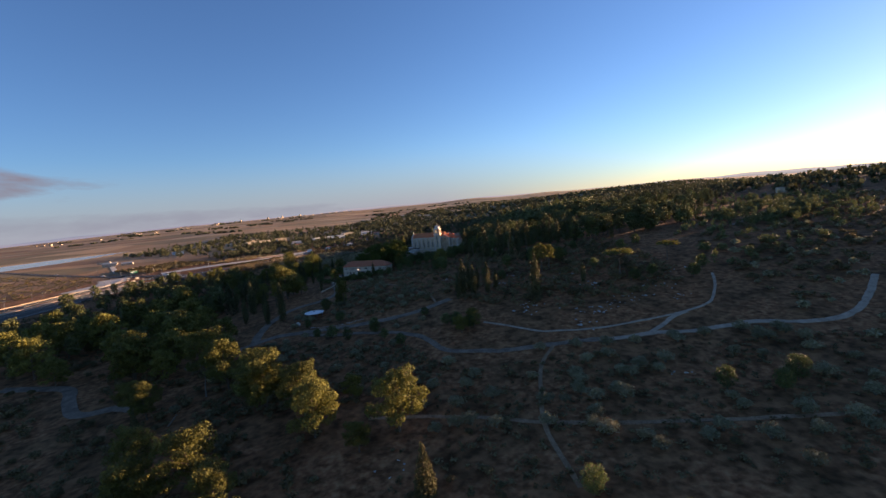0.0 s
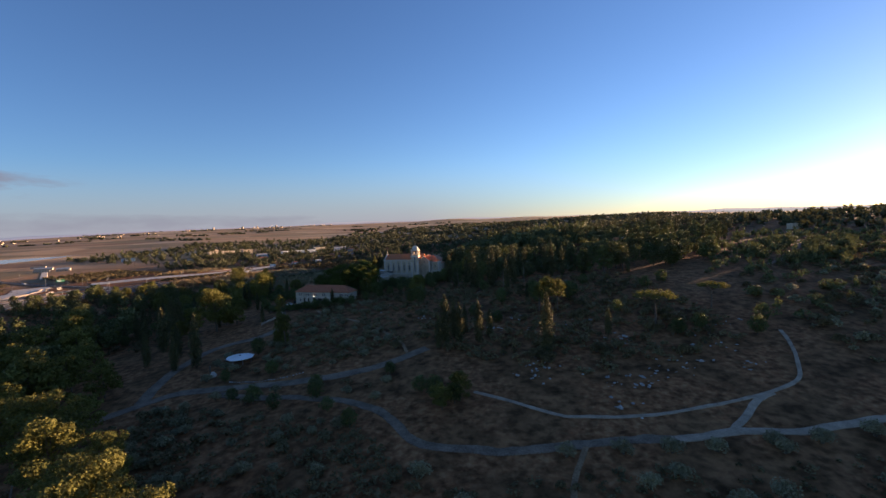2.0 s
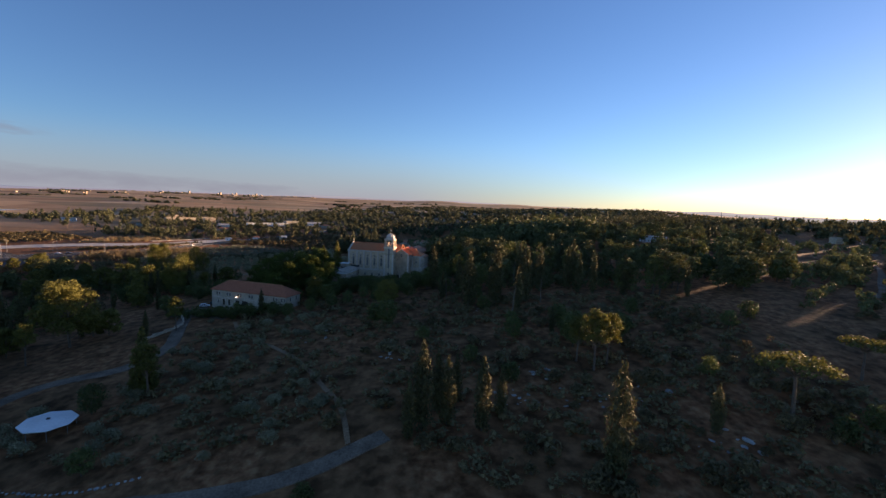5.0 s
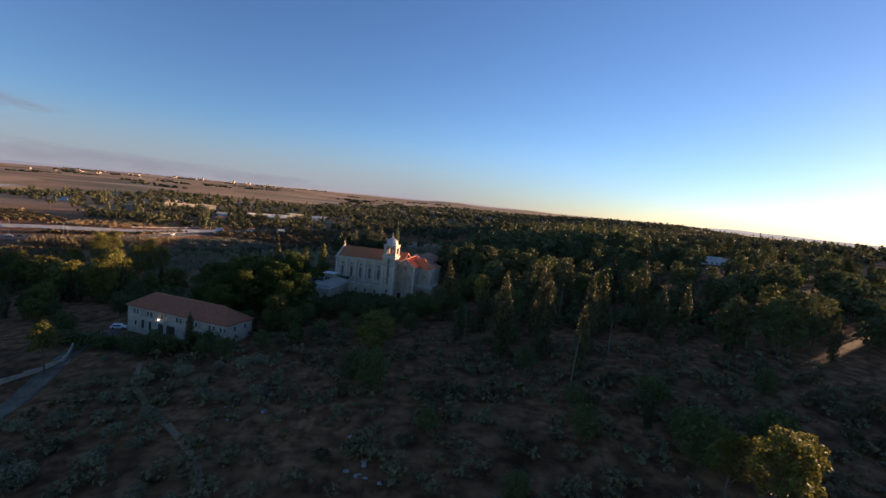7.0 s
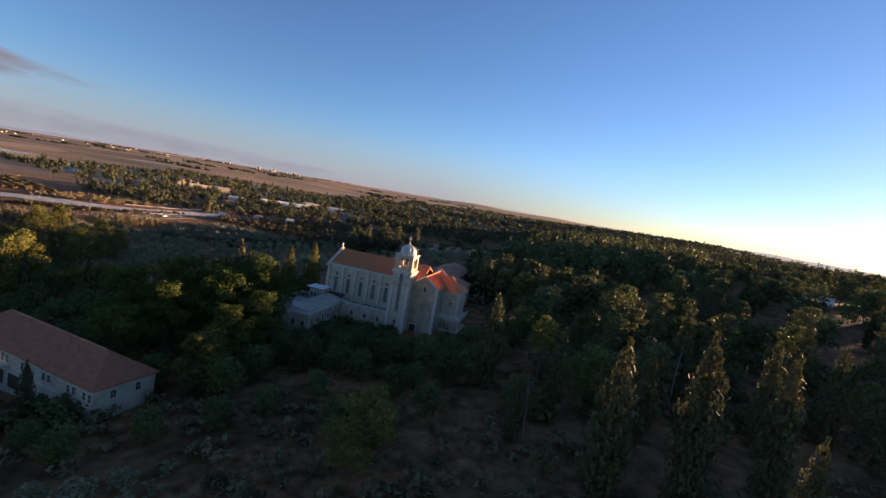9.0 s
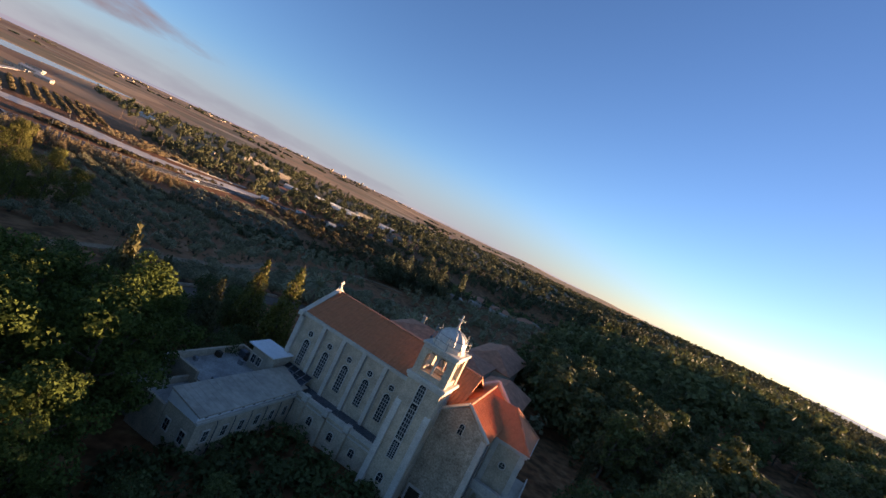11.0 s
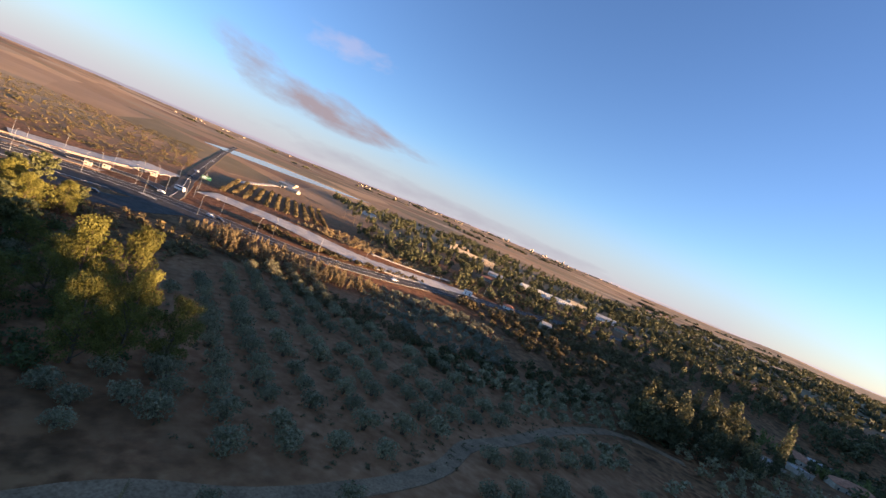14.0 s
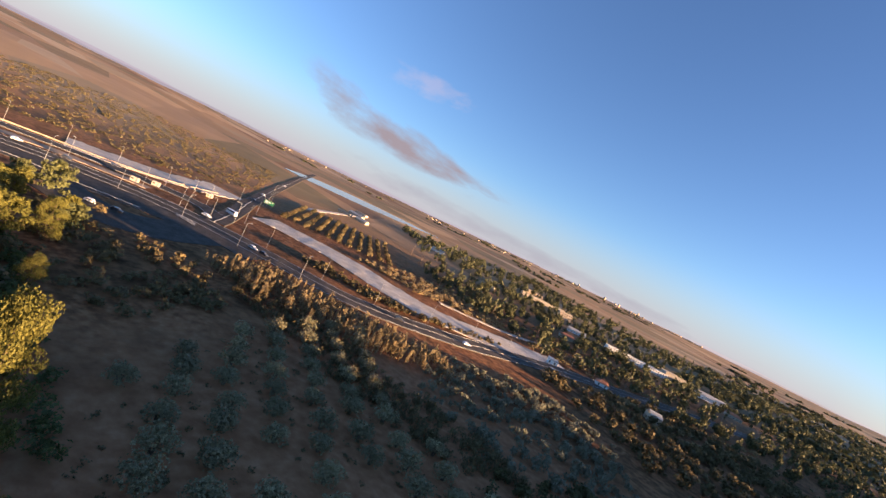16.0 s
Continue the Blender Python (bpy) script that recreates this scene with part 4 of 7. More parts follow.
def solar_panels():
    s = thing("solar_panels", CHURCH @ pose(-21.6, -3.6, 34.15), "rows of dark blue solar panels on the aisle roof", "solar panel")
    for j in range(2):
        for i in range(4):
            x, y = -2.5 + 1.45 * i, -0.55 + 1.25 * j
            p = part("panel", boxes((-0.66, 0.66, -0.85, 0.85, 0, 0.05)), M["glass"], s)
            p.matrix_basis = pose(x, y, 0.75 + 0.5 * j, 28)
            part("panel_frame", ring([(-0.7, -0.89), (0.7, -0.89), (0.7, 0.89), (-0.7, 0.89)], [(-0.64, -0.83), (0.64, -0.83), (0.64, 0.83), (-0.64, 0.83)], -0.08, 0.02), M["steel"], p).matrix_basis = pose(0, 0, 0, -90)
            part("stand", boxes((x - 0.05, x + 0.05, y + 0.55, y + 0.65, 0, 1.0 + 0.5 * j), (x - 0.05, x + 0.05, y - 0.65, y - 0.55, 0, 0.4 + 0.5 * j)), M["steel"], s)


solar_panels()


def cloister():
    g = 24.5
    c = thing("cloister_wing", CHURCH, "long two-storey monastery wing with a weathered tile roof", "building")
    x0, x1, y0, y1 = -31.4, -11.0, 46.5, 61.5
    part("wall", boxes((x0, x1, y0, y1, g, 37.7)), M["plaster"], c)
    rf = part("roof", hip_roof(x0, x1 + 8, y0, y1, 38.0, 40.2, over=0.6), M["old_tile"], c, "weathered brown-red tile roof")
    for i in range(5):
        put_window(CLOISTER_WIN, c, pose(x0 + 2.4 + 4.0 * i, y0 - 0.02, 34.3))
    for y in (51, 57):
        put_window(CLOISTER_WIN, c, pose(x0 - 0.02, y, 34.3, 0, 0, -90))
    part("chimney", boxes((-27.5, -26.6, 57.4, 58.3, 38.0, 41.2), (-27.65, -26.45, 57.25, 58.45, 41.2, 41.45)), M["plaster"], rf)
    part("chimney", boxes((-12.5, -11.7, 56.4, 57.2, 38.4, 41.0), (-12.65, -11.55, 56.25, 57.35, 41.0, 41.2)), M["plaster"], rf)
    for x, y in ((-20.0, 49.2), (-9.5, 48.6), (-8.3, 48.6)):
        part("roof_vent", boxes((x - 0.3, x + 0.3, y - 0.3, y + 0.3, 38.6, 39.5), bevel=0.05), M["bitumen"], rf)
    part("end_wing_wall", boxes((-12.5, 1.6, 61.6, 92, g, 37.4)), M["stone"], c)
    part("end_wing_roof", hip_roof(-12.5, 1.6, 61.6, 92, 37.6, 41.2), M["old_tile"], c, "weathered brown-red tile roof")
    part("link_wall", boxes((-10.9, -3.3, 46.6, 61.5, g, 37.5)), M["plaster"], c)
    part("gallery", boxes((-34.0, -12, 40.8, 46.4, g, 29.6)), M["stone"], c)
    part("gallery_roof", boxes((-34.2, -12, 40.5, 46.4, 29.6, 29.95)), M["stone"], c, "pale flat stone gallery roof")
    part("gallery_parapet", boxes((-34.2, -12, 40.45, 40.75, 29.95, 30.7)), M["trim"], c)
    part("gallery_parapet", boxes((-34.2, -33.9, 40.8, 46.4, 29.95, 30.7)), M["trim"], c)
    for i in range(7):
        put_window(SLIT, c, pose(-32.0 + 2.9 * i, 40.78, 26.8) @ Matrix.Diagonal((1.3, 1, 0.9, 1)))
    part("yard_wall", boxes((-11.8, -10.9, 20.0, 46.4, g, 33.5)), M["stone"], c)


cloister()


def outbuilding():
    g = 23.5
    o = thing("outbuilding", pose(-83.4, 353.0, 0, 0, 0, -21.5), "long cream two-storey outbuilding with a red hipped roof", "building")
    L, D, e = 39.0, 10.0, 31.0
    part("wall", boxes((0, L, 0, D, g - 1, e)), M["plaster"], o)
    rf = part("roof", hip_roof(0, L, 0, D, e, 34.6), M["shaded_tile"], o, "orange-red hipped tile roof with shade put into its colour")
    part("ridge_tiles", tube(bmesh.new(), [(5.5, D / 2, 34.63), (L - 5.5, D / 2, 34.63)], [0.2, 0.2], 6), M["old_tile"], rf)
    part("string_course", boxes((-0.05, L + 0.05, -0.08, 0, 27.6, 27.8)), M["trim"], o)
    for x in (3, 4.4, 8.6, 10.0, 14.4, 15.8, 20.4, 21.8, 26.4, 27.8, 33, 34.4, 37, 38.4):
        put_window(HOUSE_WIN, o, pose(x, -0.02, 28.6))
    for x in (3.6, 36.2):
        put_window(HOUSE_WIN, o, pose(x, -0.02, 25.0))
    for x, w in ((6.6, 1.3), (9.6, 1.2), (14.0, 2.2), (18.0, 3.4)):
        d = part("door", boxes((-w / 2, w / 2, -0.05, 0.04, 0, 2.6)), M["dark_wood"], o, "dark open doorway")
        d.matrix_basis = pose(x, -0.02, 24.4)
        part("door_frame", ring([(-w / 2 - 0.2, 0), (w / 2 + 0.2, 0), (w / 2 + 0.2, 2.8), (-w / 2 - 0.2, 2.8)], [(-w / 2, 0), (w / 2, 0), (w / 2, 2.6), (-w / 2, 2.6)], -0.12, 0.02), M["trim"], d)
    for y in (3, 7):
        put_window(HOUSE_WIN, o, pose(L + 0.02, y, 28.6, 0, 0, 90))
    part("canopy", boxes((13, 16.4, -1.6, 0, 28.1, 28.25)), M["metal_roof"], o)
    lampm = bpy.data.materials.new("lit_lamp")
    lampm.use_nodes = True
    p = lampm.node_tree.nodes["Principled BSDF"]
    p.inputs["Emission Color"].default_value, p.inputs["Emission Strength"].default_value = (1, 0.8, 0.55, 1), 1.2
    part("wall_lamp", boxes((14.0, 14.7, -1.4, -1.0, 28.5, 28.8), bevel=0.08), lampm, o, "lit wall lamp")


outbuilding()

# ---- trees ----
nrng = np.random.default_rng(11)


def cards(name, blobs, size, density, material, upright=0.0, flat=0.0, rng=nrng, fill=0.25, sides=4):
    """Small leaf sprays over and inside uneven blobs: rows of centre and radii."""
    verts = []
    for c, r in blobs:
        c, r = np.array(c), np.array(r)
        area = 4 * math.pi * ((r[0] * r[1]) ** 1.6 + (r[0] * r[2]) ** 1.6 + (r[1] * r[2]) ** 1.6) ** (1 / 1.6) / 3 ** (1 / 1.6)
        k = max(6, int(area * density))
        d = rng.normal(size=(k, 3))
        d /= np.linalg.norm(d, axis=1, keepdims=True)
        reach = np.where(rng.random(k) < fill, rng.uniform(0.35, 0.8, k), rng.uniform(0.82, 1.1, k))
        p = c + d * r * reach[:, None]
        nrm = d / r + rng.normal(size=(k, 3)) * 0.55 / r.mean()
        nrm[:, 2] += flat / r.mean()
        nrm /= np.linalg.norm(nrm, axis=1, keepdims=True)
        a = np.cross(nrm, rng.normal(size=(k, 3)) * (1 - upright) + np.array([0, 0, upright * 2.5]))
        a /= np.linalg.norm(a, axis=1, keepdims=True) + 1e-9
        b = np.cross(nrm, a)
        s = size * rng.uniform(0.6, 1.3, (k, 1))
        a, b = a * s * (0.7 if upright else 1.0), b * s * (1.5 if upright else 0.8)
        tip = rng.uniform(0.1, 0.6, (k, 1))
        if sides == 3:
            verts.append(np.stack([p - a - b * 0.7, p + a - b * 0.8, p + a * (tip - 0.35) + b * 1.3], 1).reshape(-1, 3))
        else:
            verts.append(np.stack([p - a - b * 0.6, p + a - b * 0.8, p + a * tip + b, p - a * 0.8 + b * tip], 1).reshape(-1, 3))
    v = np.concatenate(verts)
    return leaf_mesh(name, v, sides, material)


def leaf_mesh(name, v, sides, material):
    me = bpy.data.meshes.new(name)
    n = len(v) // sides
    me.vertices.add(len(v)), me.loops.add(len(v)), me.polygons.add(n)
    me.vertices.foreach_set("co", v.astype(np.float32).ravel())
    me.loops.foreach_set("vertex_index", np.arange(len(v), dtype=np.int32))
    me.polygons.foreach_set("loop_start", np.arange(0, len(v), sides, dtype=np.int32))
    me.update(calc_edges=True)
    me.materials.append(material)
    return me


def pine_kit(seed, h=15.0, spread=6.2, low=0.36, size=0.34, dens=3.0, mat="pine", sides=4):
    """Rounded puffs at the ends of the limbs, each of several smaller puffs."""
    r = random.Random(seed)
    bm, blobs = bmesh.new(), []
    lean = (r.uniform(-1.2, 1.2), r.uniform(-1.2, 1.2))
    tube(bm, [(0, 0, -0.8), (lean[0] * 0.3, lean[1] * 0.3, h * 0.35), (lean[0] * 0.8, lean[1] * 0.8, h * 0.65), (lean[0], lean[1], h * 0.88)], [0.34, 0.27, 0.2, 0.08], 7)
    n = 16
    for i in range(n):
        f = low + (0.97 - low) * (i + 0.5) / n
        a = i * 2.4 + r.uniform(-0.5, 0.5)
        q = (f - low) / (1 - low)
        reach = spread * (0.25 + 0.62 * math.sin(math.pi * min(1, q * 0.72 + 0.24))) * r.uniform(0.7, 1.05)
        x, y, z = lean[0] * f + reach * math.cos(a), lean[1] * f + reach * math.sin(a), h * f
        if i < 12:
            tube(bm, [(lean[0] * f, lean[1] * f, z - 0.18 * h), (x * 0.55, y * 0.55, z - 0.07 * h), (x, y, z)], [0.12, 0.08, 0.03], 5)
        s = r.uniform(0.8, 1.15) * spread * 0.31
        blobs.append(((x, y, z), (s, s, s * 0.8)))
        for k in range(5):
            b, up = k * 1.26 + r.random(), r.uniform(-0.35, 0.75)
            t = s * r.uniform(0.36, 0.56)
            blobs.append(((x + math.cos(b) * s * 0.85, y + math.sin(b) * s * 0.85, z + up * s * 0.8), (t, t, t * 0.8)))
    for k in range(4):
        f = low + (0.9 - low) * (k + 0.7) / 4
        blobs.append(((lean[0] * f, lean[1] * f, h * f), (spread * 0.42, spread * 0.42, h * 0.1)))
    for k in range(5):
        b = k * 1.26
        blobs.append(((lean[0] + math.cos(b) * spread * 0.2, lean[1] + math.sin(b) * spread * 0.2, h * 0.95), (spread * 0.2, spread * 0.2, spread * 0.17)))
    return mesh_of("trunk", bm, M["bark"]), cards("crown", blobs, size, dens, M[mat], flat=0.15, fill=0.12, sides=sides)


def stone_pine_kit(seed):
    r = random.Random(seed)
    bm, blobs = bmesh.new(), []
    tube(bm, [(0, 0, -0.8), (0.2, 0.1, 5), (0.5, 0.2, 9.5)], [0.45, 0.36, 0.28], 7)
    for i in range(22):
        a, q = i * 2.4, 6.6 * math.sqrt((i + 0.5) / 22)
        x, y, z = 0.5 + q * math.cos(a), q * math.sin(a), 12.6 - 0.03 * q * q + r.uniform(-0.4, 0.4)
        if i % 2:
            tube(bm, [(0.5, 0.2, 9.0), (x * 0.6, y * 0.6, 10.8), (x, y, z - 0.5)], [0.17, 0.1, 0.04], 5)
        blobs.append(((x, y, z), (r.uniform(1.4, 1.9), r.uniform(1.4, 1.9), r.uniform(0.7, 1.0))))
    return mesh_of("trunk", bm, M["bark"]), cards("crown", blobs, 0.3, 3.2, M["pine"], flat=0.5)


def cypress_kit(seed, h=17.0, w=2.5, size=0.26, dens=2.8, sides=4):
    r = random.Random(seed)
    bm = tube(bmesh.new(), [(0, 0, -0.8), (0, 0, h * 0.3), (0.1, 0, h * 0.8)], [0.26, 0.2, 0.06], 6)
    blobs = []
    for i in range(26):
        f = (i + 0.5) / 26
        q = w * (0.55 + 0.6 * math.sin(math.pi * min(1, 0.18 + f * 0.72))) * (1 - f ** 4 * 0.75) * 0.62
        a = i * 2.4
        blobs.append(((0.45 * q * math.cos(a) + r.uniform(-0.1, 0.1), 0.45 * q * math.sin(a), h * (0.05 + 0.92 * f)), (q * 0.85, q * 0.85, h * 0.055 + 0.5)))
    return mesh_of("trunk", bm, M["bark"]), cards("crown", blobs, size, dens, M["cypress"], upright=0.8, sides=sides)


def olive_kit(seed, h=3.1, w=2.35, mat="olive", size=0.27, dens=3.0, sides=4):
    r = random.Random(seed)
    bm, blobs = bmesh.new(), []
    for i in range(3):
        a = i * 2.1 + r.random()
        tube(bm, [(0.1 * math.cos(a), 0.1 * math.sin(a), -0.4), (0.35 * math.cos(a), 0.35 * math.sin(a), h * 0.35), (w * 0.55 * math.cos(a), w * 0.55 * math.sin(a), h * 0.72)], [0.2, 0.13, 0.04], 5)
    for i in range(12):
        a, q = i * 2.4, w * 0.72 * math.sqrt((i + 0.4) / 12)
        z = h * (0.4 + 0.34 * math.cos(q / w * 2.0) + r.uniform(-0.12, 0.12))
        s = w * r.uniform(0.34, 0.5)
        blobs.append(((q * math.cos(a), q * math.sin(a), z), (s, s, s * r.uniform(0.7, 1.1))))
    return mesh_of("trunk", bm, M["bark"]), cards("crown", blobs, size, dens, M[mat], sides=sides)


def leafy_kit(seed, h=10.0, w=4.4, mat="leaf", size=0.36, dens=2.0, sides=4):
    r = random.Random(seed)
    bm, blobs = bmesh.new(), []
    tube(bm, [(0, 0, -0.8), (0.2, 0, h * 0.3), (0.1, 0.2, h * 0.75)], [0.32, 0.25, 0.08], 6)
    for i in range(22):
        f = (i + 0.5) / 22
        a = i * 2.4
        q = w * math.sin(math.pi * (0.12 + 0.8 * f)) * r.uniform(0.5, 0.85)
        z = h * (0.22 + 0.72 * f)
        s = w * r.uniform(0.24, 0.42)
        if i % 3 == 0:
            tube(bm, [(0.1, 0.1, z * 0.7), (q * math.cos(a), q * math.sin(a), z)], [0.1, 0.03], 5)
        blobs.append(((q * math.cos(a), q * math.sin(a), z), (s, s, s * r.uniform(0.7, 1.0))))
    return mesh_of("trunk", bm, M["bark"]), cards("crown", blobs, size, dens, M[mat], sides=sides)


def fir_kit(seed, h=9.0, w=2.1, mat="pine"):
    """Whorls of upturned tufts in a narrow cone."""
    r = random.Random(seed)
    bm = tube(bmesh.new(), [(0, 0, -0.6), (0, 0, h * 0.5), (0, 0, h * 0.97)], [0.22, 0.14, 0.04], 6)
    blobs = []
    for t in range(20):
        f = t / 20
        n = max(4, int(11 * (1 - f * 0.8)))
        for k in range(n):
            a = k * 6.2832 / n + t * 0.7 + r.uniform(-0.2, 0.2)
            q = w * (1 - f ** 1.6) * r.uniform(0.72, 0.9) * 0.8
            s = 0.13 * w * (1.25 - f * 0.6)
            blobs.append(((q * math.cos(a), q * math.sin(a), h * (0.06 + 0.9 * f) + r.uniform(-0.1, 0.1)), (s, s, s * 1.1)))
        blobs.append(((0, 0, h * (0.06 + 0.9 * f)), (w * (1 - f) * 0.5 + 0.15, w * (1 - f) * 0.5 + 0.15, h * 0.04)))
    return mesh_of("trunk", bm, M["bark"]), cards("crown", blobs, 0.1, 20.0, M[mat], upright=0.5)


def inside(x, y, poly):
    hit = False
    for (a, b), (c, d) in zip(poly, poly[1:] + poly[:1]):
        if (b > y) != (d > y) and x < (c - a) * (y - b) / (d - b) + a:
            hit = not hit
    return hit


def plant(kit, x, y, label, category, scale=1.0, group="", tall=1.0, name="tree", turn=None):
    z = ground_z(x, y)
    a = rnd.uniform(0, 360) if turn is None else turn
    t = thing(name, pose(x, y, z, 0, 0, a), label, category, group)
    for n, me in (("trunk", kit[0]), ("crown", kit[1])):
        o = new(n, me)
        o.parent, o.scale = t, (scale, scale, scale * tall)
    return t


PINES = [pine_kit(s, 15.0, 6.4, 0.28, 0.22, 5.4, sides=3) for s in (1, 2, 3, 4)]
GROVE_PINES = [pine_kit(s, 14.0, 5.6, 0.14, 0.16, 8.2, sides=3) for s in (24, 25, 26)]
FAR_PINES = [pine_kit(s, 14.0, 6.2, 0.2, 0.42, 1.7, sides=3) for s in (12, 13, 14)]
TALL_PINES = [pine_kit(s, 17.0, 3.6, 0.5, 0.24, 5.0, sides=3) for s in (5, 6)]
WOOD_PINES = [pine_kit(s, 14.0, 5.6, 0.25, 0.55, 0.95, "wood_pine", sides=3) for s in (7, 8, 9)]
WOOD_TALL = [pine_kit(s, 17.0, 3.8, 0.3, 0.55, 0.95, "wood_pine", sides=3) for s in (10, 11)]
STONE_PINE = stone_pine_kit(1)
CYPRESSES = [cypress_kit(s, size=0.22, dens=4.6, sides=3) for s in (1, 2, 3)]
OLIVES = [olive_kit(s, size=0.19, dens=5.6, sides=3) for s in (1, 2, 3, 4)]
FAR_OLIVES = [olive_kit(s, 3.4, 2.0, "olive", 0.48, 1.2, sides=3) for s in (42, 43)]
LEAFY = [leafy_kit(s, size=0.24, dens=4.4, sides=3) for s in (1, 2, 3)]
BIG_LEAFY = [leafy_kit(s, 15.0, 6.4, "leaf", 0.25, 3.8, sides=3) for s in (4, 5)]
GREEN_PINES = [pine_kit(s, 17.0, 6.4, 0.16, 0.2, 6.4, "green_pine", sides=3) for s in (15, 16, 17)]
NEAR_WOOD = [pine_kit(18, 14.0, 5.4, 0.15, 0.32, 2.2, "wood_pine", sides=3), pine_kit(19, 16.0, 4.6, 0.2, 0.32, 2.2, "leaf", sides=3), pine_kit(20, 18.0, 3.8, 0.3, 0.32, 2.2, "wood_pine", sides=3), cypress_kit(33, 17.0, 2.2, 0.3, 2.6, sides=3)]
MID_LEAFY = [leafy_kit(s, 8.0, 4.0, "leaf", 0.27, 3.2, sides=3) for s in (51, 52, 53)]
BUSHES = [olive_kit(s, 2.2, 1.7, "bush", 0.2, 5.4, sides=3) for s in (21, 22, 23)]
WOOD_CYPRESS = [cypress_kit(s, 16.0, 2.1, 0.6, 0.9, sides=3) for s in (31, 32)]
WOOD_LEAFY = [leafy_kit(s, 11.0, 5.2, "leaf", 0.55, 1.0, sides=3) for s in (31, 32)]
FIRS = [fir_kit(s) for s in (1, 2)]
DARK_FIRS = [fir_kit(s, 9.0, 2.3, "cypress") for s in (3, 4)]

PINE_TXT = "broad yellow-green pine with a bare brown trunk"
for x, y, s in [(-166, 217, 1.1), (-201, 276, 1.2), (-194, 316, 1.2), (-108, 190, 1.2), (-72, 157, 1.1), (-54, 147, 1.0), (-46, 131, 1.0), (-19, 128, 1.05), (-70, 154, 1.1),
                (-117, 158, 0.8), (-72, 110, 1.0), (-254, 278, 1.1), (-233, 226, 1.2), (-208, 211, 1.2), (-96, 121, 0.8), (-199, 250, 1.2), (-140, 232, 0.9), (-135, 207, 1.1), (10, 202, 0.5), (4, 198, 0.45), (-117, 315, 1.25), (-123, 403, 1.05), (-95, 177, 1.15), (-147, 231, 1.25), (-151, 200, 1.25), (-128, 165, 0.65), (-133, 194, 0.8), (-84, 178, 0.8), (-187, 282, 1.15), (-176, 294, 1.2), (-5, 333, 0.66), (-141, 405, 0.9), (-37, 352, 0.6)]:
    plant(PINES[rnd.randrange(4)] if x > -130 else FAR_PINES[rnd.randrange(3)], x, y, PINE_TXT, "pine tree", s * 1.22, "pines on the slope", name="pine_tree")
for x, y, s in [(-178, 262, 1.0), (-215, 240, 1.2), (-222, 262, 1.0), (-150, 262, 0.9), (-112, 208, 0.8), (-30, 120, 0.5), (-84, 104, 0.8), (-60, 98, 0.8), (-150, 200, 0.9), (-90, 108, 0.6), (-188, 200, 0.8), (-240, 250, 1.1), (-260, 240, 1.1), (-170, 285, 1.0), (-150, 222, 0.9), (-125, 238, 0.8), (-145, 248, 0.9), (-38, 152, 0.5)]:
    plant((PINES if y < 182 else FAR_PINES)[rnd.randrange(3)], x, y, PINE_TXT, "pine tree", s * 1.2, "pines on the slope", name="pine_tree")
for x, y, s, q in [(-165, 458, 1.05, 1.55), (-164, 468.5, 0.8, 2.0), (-139, 459, 0.85, 1.65), (-138, 467, 0.75, 1.4), (-142, 453, 0.9, 1.35), (-178, 457, 0.9, 1.1), (-239, 463, 0.85, 1.3), (-253, 477, 0.7, 1.3), (-187, 470, 0.75, 1.0), (-211, 459, 0.65, 1.0), (-170, 446, 0.8, 1.0), (-220, 474, 0.55, 1.0), (-272, 464, 0.75, 1.2), (-200, 447, 0.65, 1.0), (-152, 462, 0.6, 1.0)]:
    plant(GROVE_PINES[rnd.randrange(3)], x, y, "sunlit yellow-green pine above the olive grove", "pine tree", s, "pines above the grove", q, name="pine_tree")
for x, y, s in [(-290, 470, 0.7), (-275, 483, 0.6), (-220, 440, 0.65), (-180, 432, 0.6), (-255, 440, 0.65), (-160, 417, 1.1), (-175, 425, 0.9), (-140, 425, 0.9), (-205, 415, 0.9), (-250, 468, 0.8)]:
    plant(FAR_PINES[rnd.randrange(3)], x, y, "yellow-green pine on the slope above the highway", "pine tree", s, "pines above the grove", name="pine_tree")
for x, y, s in [(58, 268, 1.05), (63, 271, 0.9), (55, 274, 0.8), (-84, 323, 0.8), (-120, 300, 0.85), (-66, 272, 0.9), (30, 372, 0.9)]:
    plant(TALL_PINES[rnd.randrange(2)], x, y, "tall slender pine with a high crown", "pine tree", s, name="pine_tree")
plant(STONE_PINE, 96, 243, "flat-topped stone pine with a wide dark crown", "stone pine", 1.15, name="stone_pine")
plant(STONE_PINE, 130, 258, "flat-topped stone pine with a wide dark crown", "stone pine", 0.9, name="stone_pine")
CY = "slim dark green cypress"
for x, y, s in [(-110, 259, 0.75), (-101.5, 261, 1.0), (-118, 277, 0.85), (-131, 288, 1.1), (-144, 320, 1.1), (-146, 331, 1.0), (-163, 309, 0.55), (-161, 316, 0.7), (-170, 300, 0.55), (-195, 367, 0.6), (-135, 297, 0.8), (-127, 268, 0.7), (-171, 339, 0.8), (-151, 307, 0.7), (-156, 329, 0.75), (-139, 312, 0.6), (-93, 319, 0.45), (41, 330, 1.15), (55, 333, 1.0), (30, 331, 1.2), (48, 319, 0.8), (54.5, 296, 0.45), (8, 246, 1.0), (74, 239, 0.6), (45.6, 228, 1.05), (21.6, 244, 0.8), (17, 365, 1.0)]:
    plant(CYPRESSES[rnd.randrange(3)], x, y, CY, "cypress", s * 1.28, "cypresses", name="cypress", tall=rnd.uniform(0.9, 1.1))
